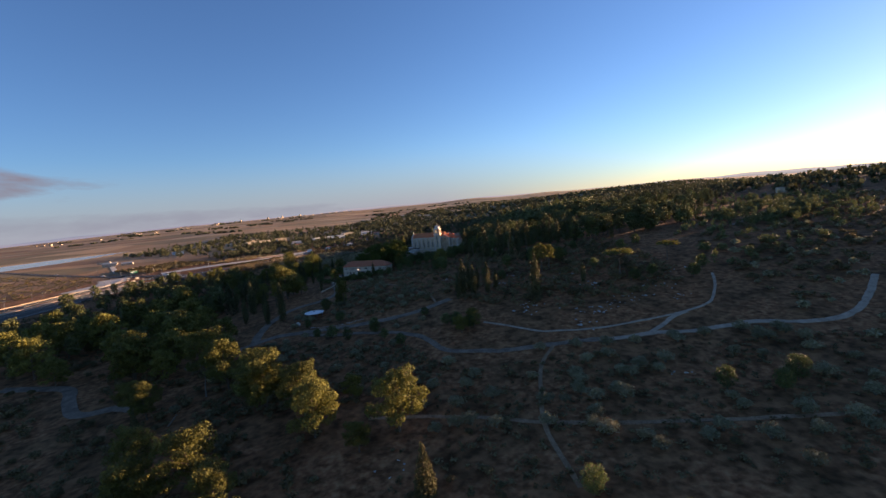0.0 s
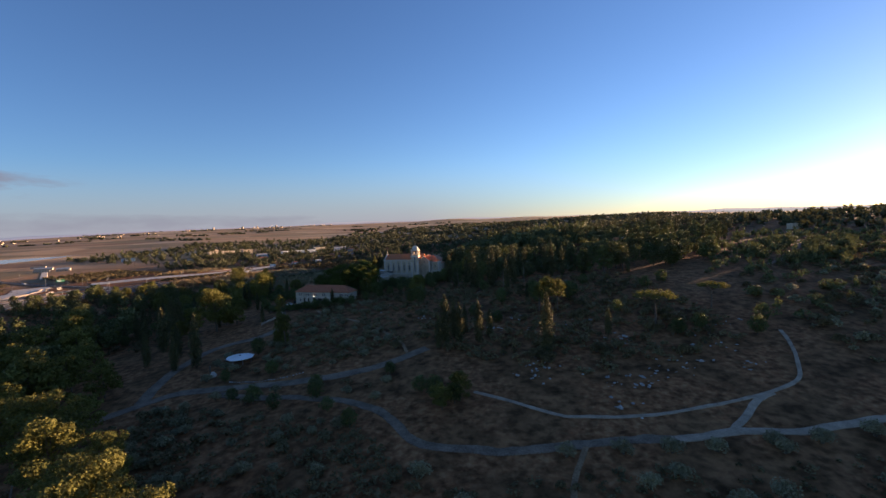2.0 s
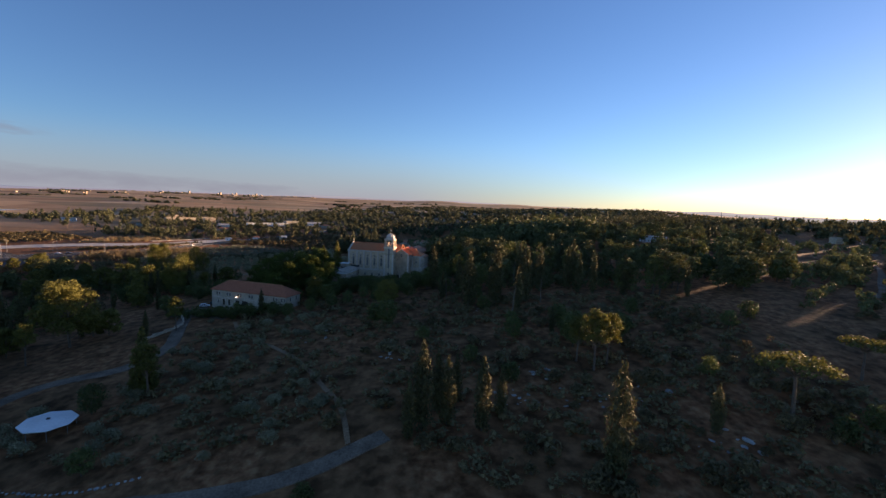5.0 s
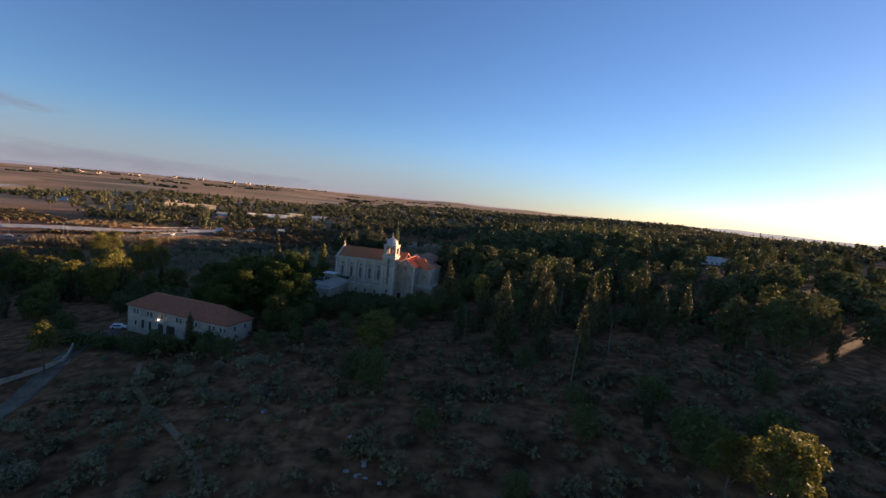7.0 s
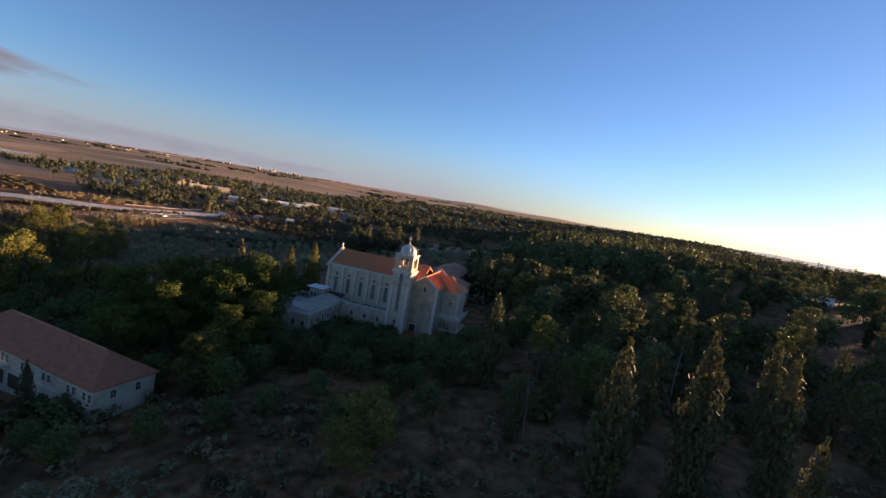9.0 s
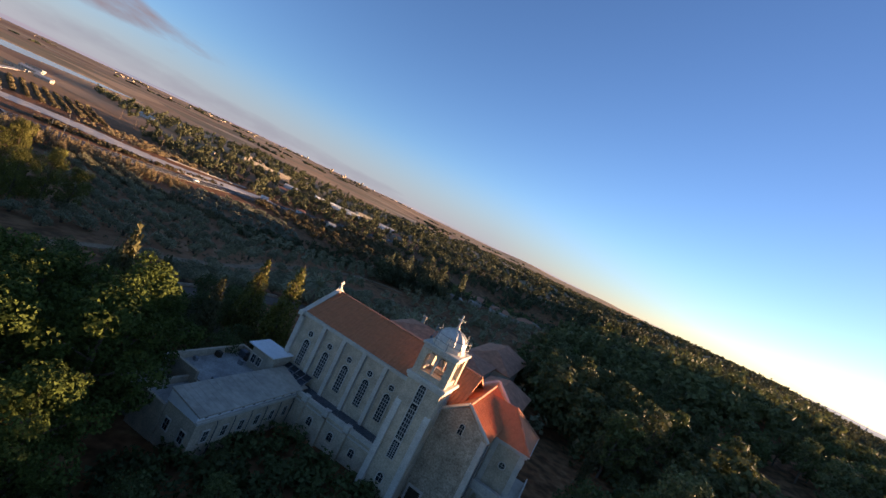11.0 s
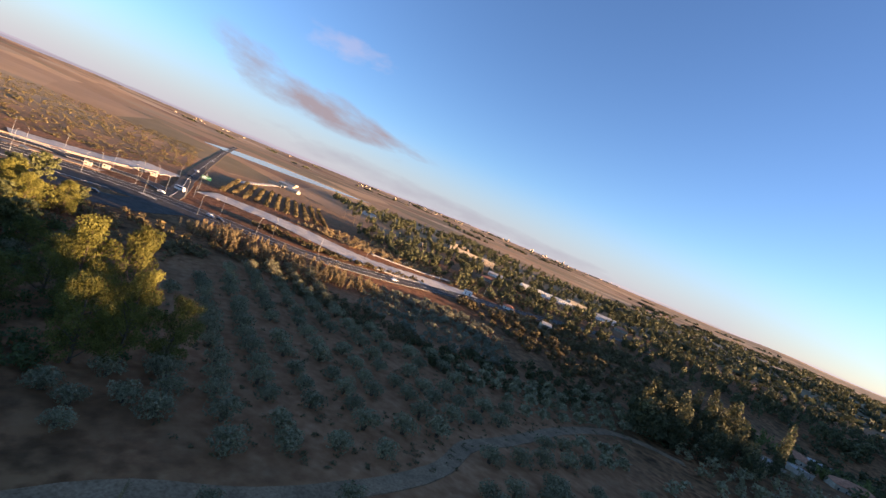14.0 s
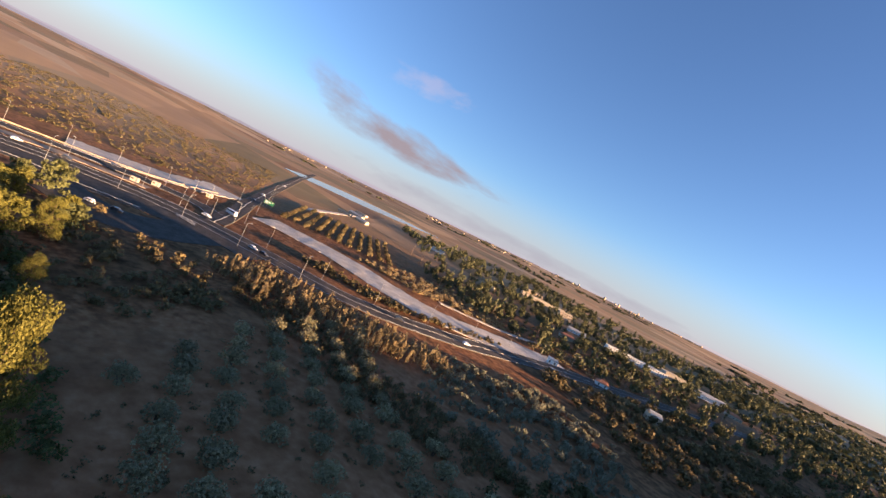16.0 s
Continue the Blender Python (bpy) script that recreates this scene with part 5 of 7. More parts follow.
for x, y, s in [(12, 252, 0.9), (14, 247, 1.0), (5, 243, 0.8), (27, 249, 0.7), (17, 256, 0.8), (66, 350, 1.1), (80, 352, 1.1), (45, 352, 1.0), (28, 352, 1.1), (20, 345, 0.8), (62, 372, 1.2), (90, 372, 1.2)]:
    plant(CYPRESSES[rnd.randrange(3)], x, y, CY, "cypress", s, "cypresses", name="cypress", tall=rnd.uniform(0.85, 1.1))
# broad-leaved trees about the church
for x, y, s in [(-40, 381, 1.12), (-46, 374, 1.1), (-35, 372, 0.85), (-52, 384, 1.1), (-44, 390, 1.15), (-60, 380, 1.15), (-38, 362, 0.8), (-52, 364, 1.0), (-64, 370, 1.1), (-66, 390, 0.8), (-54, 397, 0.75), (-62, 399, 0.72), (-48, 402, 0.68), (-74, 384, 0.8), (-58, 356, 0.8)]:
    plant(GREEN_PINES[rnd.randrange(3)], x, y, "large dense dark green pine beside the annex", "pine tree", s, "trees round the church", name="pine_tree")
for x, y, s in [(-30, 362, 0.6), (-22, 370, 0.5), (-3, 376, 0.6), (8, 380, 0.7), (15, 385, 0.8), (24, 392, 1.0), (-7, 384, 0.4), (3, 384, 0.45), (-21, 382, 0.5), (-14, 380, 0.55), (-4, 370, 0.75), (-16, 372, 0.7), (-27, 376, 0.55), (4, 371, 0.8), (10, 374, 0.75), (-9, 376, 0.5), (-28, 368, 0.7), (-15, 364, 0.7), (8, 364, 0.8), (-2, 356, 0.7),
                (30, 400, 1.1), (24, 410, 1.0), (34, 412, 1.2), (20, 376, 0.9), (-22, 366, 0.8), (-10, 362, 0.7), (2, 360, 0.6), (-40, 354, 0.7), (-32, 350, 0.8), (14, 366, 0.9), (83, 131, 0.75), (106, 132, 0.85)]:
    plant(LEAFY[rnd.randrange(3)], x, y, "dense dark green broad-leaved tree", "tree", s, "trees round the church", name="broadleaf_tree")
for x, y, s in [(-3, 311, 1.0), (57.5, 284, 1.15), (73, 287, 0.95), (-76, 265, 0.8), (-8, 315, 0.8), (98, 127, 0.7), (28, 92, 0.7), (43, 80, 0.6), (40, 292, 0.75), (23.5, 276.5, 0.55), (38, 361, 1.3), (-37, 349, 0.7), (-72, 335, 0.5), (-66, 331, 0.45), (-78, 337, 0.4), (-50, 331, 0.5), (-44, 329, 0.6), (-36, 335, 0.6), (-28, 340, 0.6), (-16, 352, 0.6)]:
    plant(LEAFY[rnd.randrange(3)], x, y, "dense dark green broad-leaved tree", "tree", s, "trees on the hillside", name="broadleaf_tree")
for x, y, s in [(-48.5, 428.3, 2.1), (-39.5, 425, 2.35), (-69, 275, 2.2)]:
    plant(FIRS[rnd.randrange(2)], x, y, "tall cone-shaped conifer with upturned golden tufts", "conifer", s, name="conifer_tree")
for x, y, s in [(-82, 428, 0.95), (-79.5, 442.5, 0.8), (-10, 98, 1.6), (-116, 150, 0.9), (-98, 112, 0.8)]:
    plant(DARK_FIRS[rnd.randrange(2)], x, y, "dark cone-shaped conifer beside the track", "conifer", s, name="conifer_tree")
for x, y, s in [(-57, 338, 0.62), (-51, 393.4, 1.35), (-53, 404, 1.0), (-47, 412, 0.9)]:
    plant(CYPRESSES[rnd.randrange(3)], x, y, "tall bushy cypress beside the building", "cypress", s, "cypresses", name="cypress")
for x, y, s in [(-71, 418, 0.72), (-62, 416, 0.75), (-66, 410, 0.6), (-75, 409, 0.65), (-54, 421, 0.55), (-84, 418, 0.6), (-56, 414, 0.6), (-63, 406, 0.6), (-50, 418, 0.45), (-72, 402, 0.7), (-44, 433, 0.4), (-64, 413, 0.42), (-40, 408, 0.55)]:
    plant(BIG_LEAFY[rnd.randrange(2)], x, y, "large dense broad-leaved tree beside the yard", "tree", s, "trees round the church", name="broadleaf_tree")

for x, y, s in [(2, 206, 0.9), (8, 201, 0.8), (-3, 210, 0.7), (-14, 226, 0.6), (-39, 216, 0.8), (-62, 241, 0.7), (-61, 218, 0.8), (-24, 195, 0.7), (100, 234, 0.8), (59, 293, 0.8), (33, 264, 0.7), (129, 229, 0.9), (111, 237, 0.8), (117, 293, 0.8), (-9, 342, 0.9), (-30, 358, 0.9), (-46, 352, 0.8), (-60, 333, 0.7),
                (22, 354, 1.0), (34, 338, 0.9), (42, 304, 0.7), (59, 304, 0.9), (62, 292, 0.7), (77, 290, 0.9), (10, 295, 0.6), (35, 322, 0.8), (-22, 345, 0.7), (5, 350, 0.8), (-68, 340, 0.6), (-40, 222, 0.7), (-52, 212, 0.7), (-70, 222, 0.6), (-33, 206, 0.6), (-80, 240, 0.6), (140, 240, 0.9), (88, 262, 0.7), (130, 300, 0.9), (90, 310, 0.8)]:
    plant(MID_LEAFY[rnd.randrange(3)], x, y, "dense dark green tree on the dry hillside", "tree", s, "trees on the hillside", name="broadleaf_tree")

k = 0
while k < 75:
    x, y = rnd.uniform(-215, -85), rnd.uniform(285, 425)
    if inside(x, y, [(-150, 300), (-112, 318), (-100, 345), (-96, 410), (-130, 425), (-215, 420), (-200, 330), (-170, 290)]):
        k += 1
        q = rnd.random()
        plant(MID_LEAFY[rnd.randrange(3)] if q < 0.5 else FAR_PINES[rnd.randrange(3)] if q < 0.75 else WOOD_CYPRESS[rnd.randrange(2)], x, y, "dark tree on the slope behind the outbuilding", "tree", rnd.uniform(0.55, 0.95), "trees behind the outbuilding", name="slope_tree")

# young olives on the south slope
for x, y in [(-9, 153), (-1, 138), (-13, 140), (27, 134), (43, 133), (57, 147), (10, 124), (-2, 127), (52, 132), (69, 146), (57, 160), (41, 148), (3, 150), (71, 168), (86, 169), (98, 168), (113, 169), (126, 167), (48, 170), (60, 169), (34, 171), (50, 106), (78, 106), (91, 106), (25, 122), (37, 119), (39, 139), (80, 95), (69, 111)]:
    plant(OLIVES[rnd.randrange(4)], x, y, "small grey-green olive tree on dry soil", "olive tree", rnd.uniform(1.0, 1.3), "olives on the south slope", name="olive_tree")


def merged(name, kits, rows, label):
    """Many plants too far off to pick apart, their crowns joined in one mesh."""
    packs = []
    for kit in kits:
        v = np.zeros(len(kit[1].vertices) * 3, dtype=np.float32)
        kit[1].vertices.foreach_get("co", v)
        packs.append(v.reshape(-1, 3))
    out = []
    for i, (x, y, s) in enumerate(rows):
        a = i * 2.4
        v = packs[i % len(packs)] * s
        out.append(np.stack([v[:, 0] * math.cos(a) - v[:, 1] * math.sin(a) + x, v[:, 0] * math.sin(a) + v[:, 1] * math.cos(a) + y, v[:, 2] + ground_z(x, y)], 1))
    first = kits[0][1]
    me = leaf_mesh(name, np.concatenate(out), len(first.loops) // len(first.polygons), first.materials[0])
    return tagged(new(name, me), label, "grove", kind="stuff")


def clear_of(x, y, line, gap):
    return all((x - a) ** 2 + (y - b) ** 2 > gap * gap for a, b in line)


TRACKS = [(p.x, p.y) for pts in ([(14, 207), (37, 189), (60, 185), (91, 188), (118, 197), (140, 231)], [(-78, 229), (-46, 218), (-16, 202), (9, 178), (53, 175), (96, 173), (138, 171), (172, 180), (203, 207)],
          [(-130, 205), (-95, 234), (-50, 231), (0, 245)], [(-106, 229), (-109, 262), (-84, 291), (-84, 325), (-88, 358)], [(-215, 201), (-178, 195), (-152, 168), (-128, 168)],
          [(-108, 432), (-100, 455), (-89, 485), (-91, 518), (-84, 571), (-64, 615)], [(-86, 412), (-74, 431), (-66, 450), (-55, 468), (-42, 496)], [(-83, 436), (-73, 431), (-58, 427), (-50, 420)], [(215, 330), (295, 398), (375, 470)]) for p in smooth_line(pts, 4.0)]
TRACKS += [(-81, 258), (-84, 262), (-78, 255)]
GROVE = [(-190, 488), (-150, 474), (-118, 452), (-98, 470), (-80, 520), (-62, 560), (-64, 640), (-95, 650), (-112, 600), (-140, 560), (-175, 548), (-215, 570), (-222, 540)]
rest = []
for i in range(-50, 50):
    for j in range(-50, 50):
        x, y = -140 + 8.6 * i * 0.92 + 9.6 * j * 0.39, 520 - 8.6 * i * 0.39 + 9.6 * j * 0.92
        x, y = x + rnd.uniform(-0.9, 0.9), y + rnd.uniform(-0.9, 0.9)
        if inside(x, y, GROVE) and rnd.random() < 0.95 and clear_of(x, y, TRACKS, 4.0):
            s = rnd.uniform(1.15, 1.5)
            if y < 558:
                plant(OLIVES[rnd.randrange(4)], x, y, "grey-green olive tree in a planted grove", "olive tree", s, "olives of the grove", name="olive_tree")
            else:
                rest.append((x, y, s))
merged("olive_grove", FAR_OLIVES, rest, "rows of grey-green olive trees")
# loose olives and scrub about the hill
for n, poly, kits, label, category, nm, lo, hi in (
        (40, [(-20, 105), (130, 100), (135, 165), (40, 172), (-25, 172)], OLIVES, "small grey-green olive tree on dry soil", "olive tree", "olive_tree", 0.85, 1.35),
        (60, [(-95, 242), (-12, 240), (-30, 330), (-75, 330)], OLIVES, "grey-green olive tree on the shaded hillside", "olive tree", "olive_tree", 0.6, 1.1),
        (60, [(-125, 160), (-30, 160), (-10, 230), (-95, 228)], OLIVES, "grey-green olive tree below the lane", "olive tree", "olive_tree", 0.6, 1.1),
        (70, [(140, 120), (300, 160), (260, 330), (150, 260)], OLIVES, "dark olive tree on the open slope", "olive tree", "olive_tree", 0.7, 1.3),
        (130, [(-30, 240), (80, 210), (125, 230), (110, 330), (-20, 345)], BUSHES, "low dry scrub bush", "bush", "bush", 0.6, 1.7),
        (60, [(-20, 90), (130, 90), (135, 165), (-25, 172)], BUSHES, "low dry scrub bush", "bush", "bush", 0.4, 0.9),
        (60, [(-215, 150), (-60, 95), (-60, 180), (-215, 260)], BUSHES, "low dry scrub bush under pines", "bush", "bush", 0.6, 1.4),
        (110, [(140, 220), (300, 200), (330, 420), (170, 300)], BUSHES, "low dry scrub bush", "bush", "bush", 0.8, 1.8),
        (75, [(-98, 446), (-62, 462), (-42, 490), (-38, 560), (-52, 560), (-84, 500)], OLIVES, "grey-green olive tree beside the yard", "olive tree", "olive_tree", 0.9, 1.35)):
    k, rest = 0, []
    while k < n:
        x, y = rnd.uniform(min(p[0] for p in poly), max(p[0] for p in poly)), rnd.uniform(min(p[1] for p in poly), max(p[1] for p in poly))
        if inside(x, y, poly):
            k += 1
            if clear_of(x, y, TRACKS, 3.2):
                if x > 135 or x < -125:
                    rest.append((x, y, rnd.uniform(lo, hi)))
                else:
                    plant(kits[rnd.randrange(len(kits))], x, y, label, category, rnd.uniform(lo, hi), label, name=nm)
    if rest:
        merged("slope_plants", FAR_OLIVES if kits is OLIVES else kits, rest, label.replace("tree", "trees").replace("bush", "bushes"))

# woods: trees that can be told apart near the church, one mass beyond
WOOD = [(24, 424), (48, 370), (75, 340), (135, 325), (190, 345), (240, 410), (330, 520), (360, 700), (300, 800), (90, 720), (30, 560), (10, 500)]
k = 0
while k < 300:
    x, y = rnd.uniform(10, 330), 325 + 300 * rnd.random() ** 1.3
    if inside(x, y, WOOD) and clear_of(x, y, TRACKS, 6):
        k += 1
        q = rnd.random()
        kit = NEAR_WOOD[min(3, int(q * 4))] if x < 130 and y < 500 else WOOD_PINES[rnd.randrange(3)] if q < 0.45 else WOOD_TALL[rnd.randrange(2)] if q < 0.6 else WOOD_CYPRESS[rnd.randrange(2)] if q < 0.75 else WOOD_LEAFY[rnd.randrange(2)]
        plant(kit, x, y, "dark woodland tree on the monastery hill", "tree", rnd.uniform(0.75, 1.15), "woodland trees", name="woodland_tree")


def mass(name, places, label, material, size=1.1, per=46, low=False, upright=0.0):
    """Far trees: each a few uneven clumps of sprays, all in one mesh."""
    rng = np.random.default_rng(len(places))
    blobs = []
    for x, y, h, w in places:
        z = ground_z(x, y)
        if not low and rng.random() < 0.35:
            h, w = h * 1.4, w * 0.5
        for i in range(3 if low else 4):
            f = (i + 0.6) / (3 if low else 4)
            blobs.append(((x + rng.uniform(-0.5, 0.5) * w, y + rng.uniform(-0.5, 0.5) * w, z + h * (0.2 + 0.65 * f)), (w * rng.uniform(0.5, 0.85), w * rng.uniform(0.5, 0.85), h * rng.uniform(0.18, 0.3))))
    return tagged(new(name, cards(name, blobs, size, per / 100, material, upright=upright, rng=rng, fill=0.1, sides=3)), label, "woodland", kind="stuff")


def scatter(n, poly, h, w, gap=None, room=11):
    out = []
    x0, x1, y0, y1 = min(p[0] for p in poly), max(p[0] for p in poly), min(p[1] for p in poly), max(p[1] for p in poly)
    tries = 0
    while len(out) < n and tries < n * 40:
        tries += 1
        x, y = rnd.uniform(x0, x1), rnd.uniform(y0, y1)
        if inside(x, y, poly) and (gap is None or clear_of(x, y, gap, room)):
            s = rnd.uniform(0.65, 1.3)
            out.append((x, y, h * s, w * s))
    return out


ROADS = [(p.x, p.y) for pts in (HIGHWAY, BRANCH, [(-378, 595), (-325, 632), (-284, 646), (-250, 710), (-205, 765)]) for p in smooth_line(pts, 9.0)]
mass("far_woods", scatter(1300, [(60, 600), (380, 560), (700, 1000), (800, 1400), (400, 1300), (250, 950), (90, 760)], 9, 5.5), "dark pine woods over the far ridge", M["far_wood"], 1.15, 17)
mass("far_woods", scatter(1500, [(300, 1200), (700, 1250), (1500, 1500), (1600, 2300), (700, 2300), (200, 1900)], 8, 9.0), "dark wooded ridge on the skyline", M["far_wood"], 2.6, 3.5)
mass("far_woods", scatter(700, [(400, 480), (620, 420), (900, 700), (1000, 1200), (760, 1300), (500, 820)], 9, 6.0), "dark scrub woods on the far hill", M["far_wood"], 2.6, 4)
mass("far_woods", scatter(1000, [(-250, 1150), (300, 1150), (800, 1500), (1500, 2900), (300, 3200), (-350, 2000)], 8, 15.0), "dark scrub and woods over the far valley", M["far_wood"], 5.0, 0.9, True)
BUILT = ROADS + [(x + 140 * k / 14 * t, y - 500 * k / 14 * t) for x, y in ((-300, 1020), (-268, 1035), (-240, 1058), (-190, 1085), (-430, 1100), (-470, 1135), (-520, 1190), (-395, 1075), (-330, 990), (-300, 905), (-160, 1050), (-205, 778), (-166, 770)) for k in range(4) for t in (0.4,)]
mass("valley_trees", scatter(720, [(-420, 760), (-250, 740), (-190, 800), (-90, 860), (60, 880), (100, 1050), (-150, 1130), (-480, 1050)], 8, 4.0, BUILT, 13), "mixed trees and gardens in the valley", M["far_wood"], 1.05, 30)
mass("valley_trees", scatter(900, [(-760, 1000), (-480, 850), (-480, 1060), (-150, 1140), (250, 1250), (200, 1700), (-700, 1500)], 9, 5.5, ROADS), "scattered trees between far fields", M["far_wood"], 1.5, 15)
mass("field_woods", [(x + rnd.uniform(-60, 60), y + rnd.uniform(-12, 12), rnd.uniform(5, 9), rnd.uniform(8, 16)) for x, y in [(rnd.uniform(-2600, 300), rnd.uniform(1500, 4200)) for _ in range(60)] for _ in range(8)], "dark hedges and copses among far fields", M["far_wood"], 4.0, 2.2)
merged("cloister_woods", WOOD_PINES + WOOD_TALL + WOOD_LEAFY, [(x, y, h / 14) for x, y, h, w in scatter(60, [(22, 450), (60, 430), (95, 520), (60, 560), (24, 520)], 14, 5)], "tall dark trees behind the monastery wing")
HOMES = [(x + a, y + b) for x, y in ((-19, 690), (2, 764), (22, 728), (42, 702), (52, 730), (24, 694), (-2, 712), (20, 790)) for a, b in ((0, 0), (-4, -8), (5, -9))]
mass("church_shrubs", scatter(230, [(-42, 362), (0, 366), (26, 388), (40, 420), (32, 428), (14, 396), (-2, 388), (-10, 389), (-18, 390), (-28, 388), (-36, 378)], 2.3, 1.9), "dark dense shrubs below the church walls", M["leaf"], 0.4, 120, True)
for corners in ([(-22, -17), (1, -17), (1, -8), (-22, -7.5)], [(8.5, -17), (24, -15), (24, -9), (9, -9.5)], [(-23, -30), (26, -24), (26, -16), (-23, -17)]):
    mass("church_shrubs", scatter(70, [tuple((CHURCH @ Vector((u, v, 0))).xy) for u, v in corners], 2.0, 1.7), "dark shrubs growing along the foot of the church walls", M["leaf"], 0.34, 150, True)
mass("roadside_bushes", scatter(170, [(-345, 440), (-250, 462), (-205, 492), (-225, 520), (-262, 520), (-276, 490), (-318, 466)], 2.4, 2.0, ROADS), "dark bushes on the bank above the highway", M["bush"], 0.5, 110, True)
mass("grove_weeds", scatter(900, GROVE, 0.5, 0.8, None), "low dry weeds between the olive rows", M["bush"], 0.22, 130, True)
for x, y, s in [(-77, 447, 1.3), (-72, 457, 1.4), (-83, 458, 1.2), (-80, 463, 1.3), (-77, 475, 1.2), (-70, 467, 1.4), (-65, 474, 1.3), (-67, 485, 1.2), (-75, 452, 1.1), (-68, 460, 1.2)]:
    plant(OLIVES[rnd.randrange(4)], x, y, "grey-green olive tree beside the yard", "olive tree", s, "grey-green olive tree beside the yard", name="olive_tree")
for x, y, s in [(-133, 447, 1.2), (-127, 449, 1.1), (-136, 457, 1.3), (-135, 465, 1.25), (-126, 456, 1.2), (-218, 452, 1.0), (-206, 456, 1.1), (-121, 446, 1.0), (-230, 455, 1.0)]:
    plant(OLIVES[rnd.randrange(4)], x, y, "grey-green olive tree under the pines", "olive tree", s, "grey-green olive tree beside the yard", name="olive_tree")
for x, y, s in [(-64, 437, 0.75), (-57, 438, 0.7), (-54, 430, 0.6), (-50, 435, 0.7), (-53, 423, 0.75), (-45.5, 436, 0.65), (-43, 419, 0.6), (-69, 421, 0.8), (-58, 448, 0.65), (-73, 417, 0.8), (-60, 442, 0.6)]:
    plant(LEAFY[rnd.randrange(3)], x, y, "dense dark green tree beside the yard", "tree", s, "trees round the church", name="broadleaf_tree")
mass("undergrowth", scatter(420, [(-95, 150), (-10, 150), (2, 172), (-5, 200), (-28, 226), (-95, 226)], 1.6, 1.8, TRACKS), "dark dry scrub below the lane", M["bush"], 0.45, 80, True)
mass("undergrowth", scatter(330, [(-10, 95), (140, 95), (150, 168), (0, 172)], 1.1, 1.4, TRACKS), "low scrub between young olives", M["bush"], 0.36, 110, True)
mass("valley_scrub", scatter(300, [(-230, 690), (-60, 690), (-30, 850), (-180, 920), (-320, 860)], 2.6, 2.4, ROADS), "rusty dry scrub in the valley floor", M["straw"], 0.8, 60, True)
mass("house_shrubs", scatter(85, [(-100, 343), (-84, 338), (-58, 332), (-46, 337), (-48, 342), (-62, 338), (-84, 345), (-98, 349)], 3.5, 2.1), "dark shrubs in front of the outbuilding", M["leaf"], 0.4, 120, True)
# Height of these woods is set so the grove lies in shade.
mass("ridge_woods", scatter(230, [(45, 590), (110, 555), (215, 590), (235, 720), (150, 745), (70, 700)], 13, 5.5, HOMES), "dense dark woods on the northern knoll", M["wood_pine"], 1.5, 16)
mass("hill_trees", scatter(230, [(140, 235), (230, 260), (330, 330), (440, 470), (350, 540), (235, 420), (170, 330)], 4.6, 3.2, TRACKS, 4.5), "dark trees scattered over the open hill", M["wood_pine"], 0.6, 75)
mass("north_valley_scrub", scatter(700, [(-20, 700), (90, 690), (250, 900), (330, 1100), (150, 1150), (20, 880)], 6, 4.0, HOMES), "grey-green scrub between the houses and the far belt", M["far_wood"], 1.1, 22, True)
mass("north_slope_trees", scatter(420, [(-38, 480), (40, 440), (60, 520), (100, 690), (40, 690), (-58, 680), (-48, 560)], 4.2, 2.7, TRACKS), "grey-green trees and shrubs below the monastery", M["olive"], 0.75, 32)
mass("north_slope_trees", scatter(60, [(-70, 622), (-48, 628), (-30, 645), (-14, 668), (-22, 700), (-60, 692), (-74, 650)], 14, 6.0, HOMES, 9), "tall dark trees by the houses", M["far_wood"], 0.5, 140)
mass("garden_trees", scatter(110, [(-40, 700), (80, 680), (110, 760), (20, 790), (-50, 770)], 6, 3.0, HOMES), "garden trees among the houses", M["leaf"], 0.8, 45)
mass("pine_belt", scatter(260, [(90, 880), (140, 860), (330, 1100), (400, 1300), (300, 1300)], 11, 4.0), "belt of lighter green pines", M["far_wood"], 1.3, 34)
mass("scrub_slope", scatter(2000, [(-720, 380), (-470, 400), (-455, 560), (-520, 640), (-760, 760), (-900, 600)], 1.0, 2.4), "brown-green scrub over the far slope", M["low_scrub"], 0.6, 44, True)
mass("roadside_scrub", scatter(150, [(-300, 582), (-262, 600), (-246, 625), (-236, 690), (-241, 690), (-251, 632), (-270, 612), (-302, 596)], 2.2, 1.6), "low scrub along the highway", M["bush"], 0.7, 60, True)
mass("roadside_scrub", scatter(330, [(-350, 650), (-300, 672), (-265, 760), (-330, 800), (-365, 720)], 2.4, 1.9, ROADS), "rusty brown scrub beyond the bare earth", M["straw"], 0.6, 80, True)
mass("dry_reeds", scatter(520, [(-262, 522), (-238, 530), (-205, 560), (-190, 590), (-205, 600), (-235, 570), (-268, 545)], 4.8, 0.75), "tall golden dry reeds by the highway", M["straw"], 0.3, 210, True, 0.95)
mass("silver_reeds", scatter(330, [(-212, 590), (-180, 565), (-150, 565), (-118, 605), (-150, 660), (-190, 650)], 2.6, 1.6), "silvery green reed bed", M["reed"], 0.36, 220, True, 0.8)
mass("green_thicket", scatter(150, [(-150, 555), (-120, 550), (-95, 590), (-80, 650), (-110, 660)], 3.0, 1.8), "green thicket at the edge of the grove", M["cypress"], 0.45, 200, True)
mass("valley_scrub", scatter(420, [(-215, 690), (-150, 660), (-80, 660), (-40, 700), (-60, 850), (-170, 830)], 4.0, 2.6, ROADS), "brown and green scrub in the valley floor", M["bush"], 0.8, 80, True)
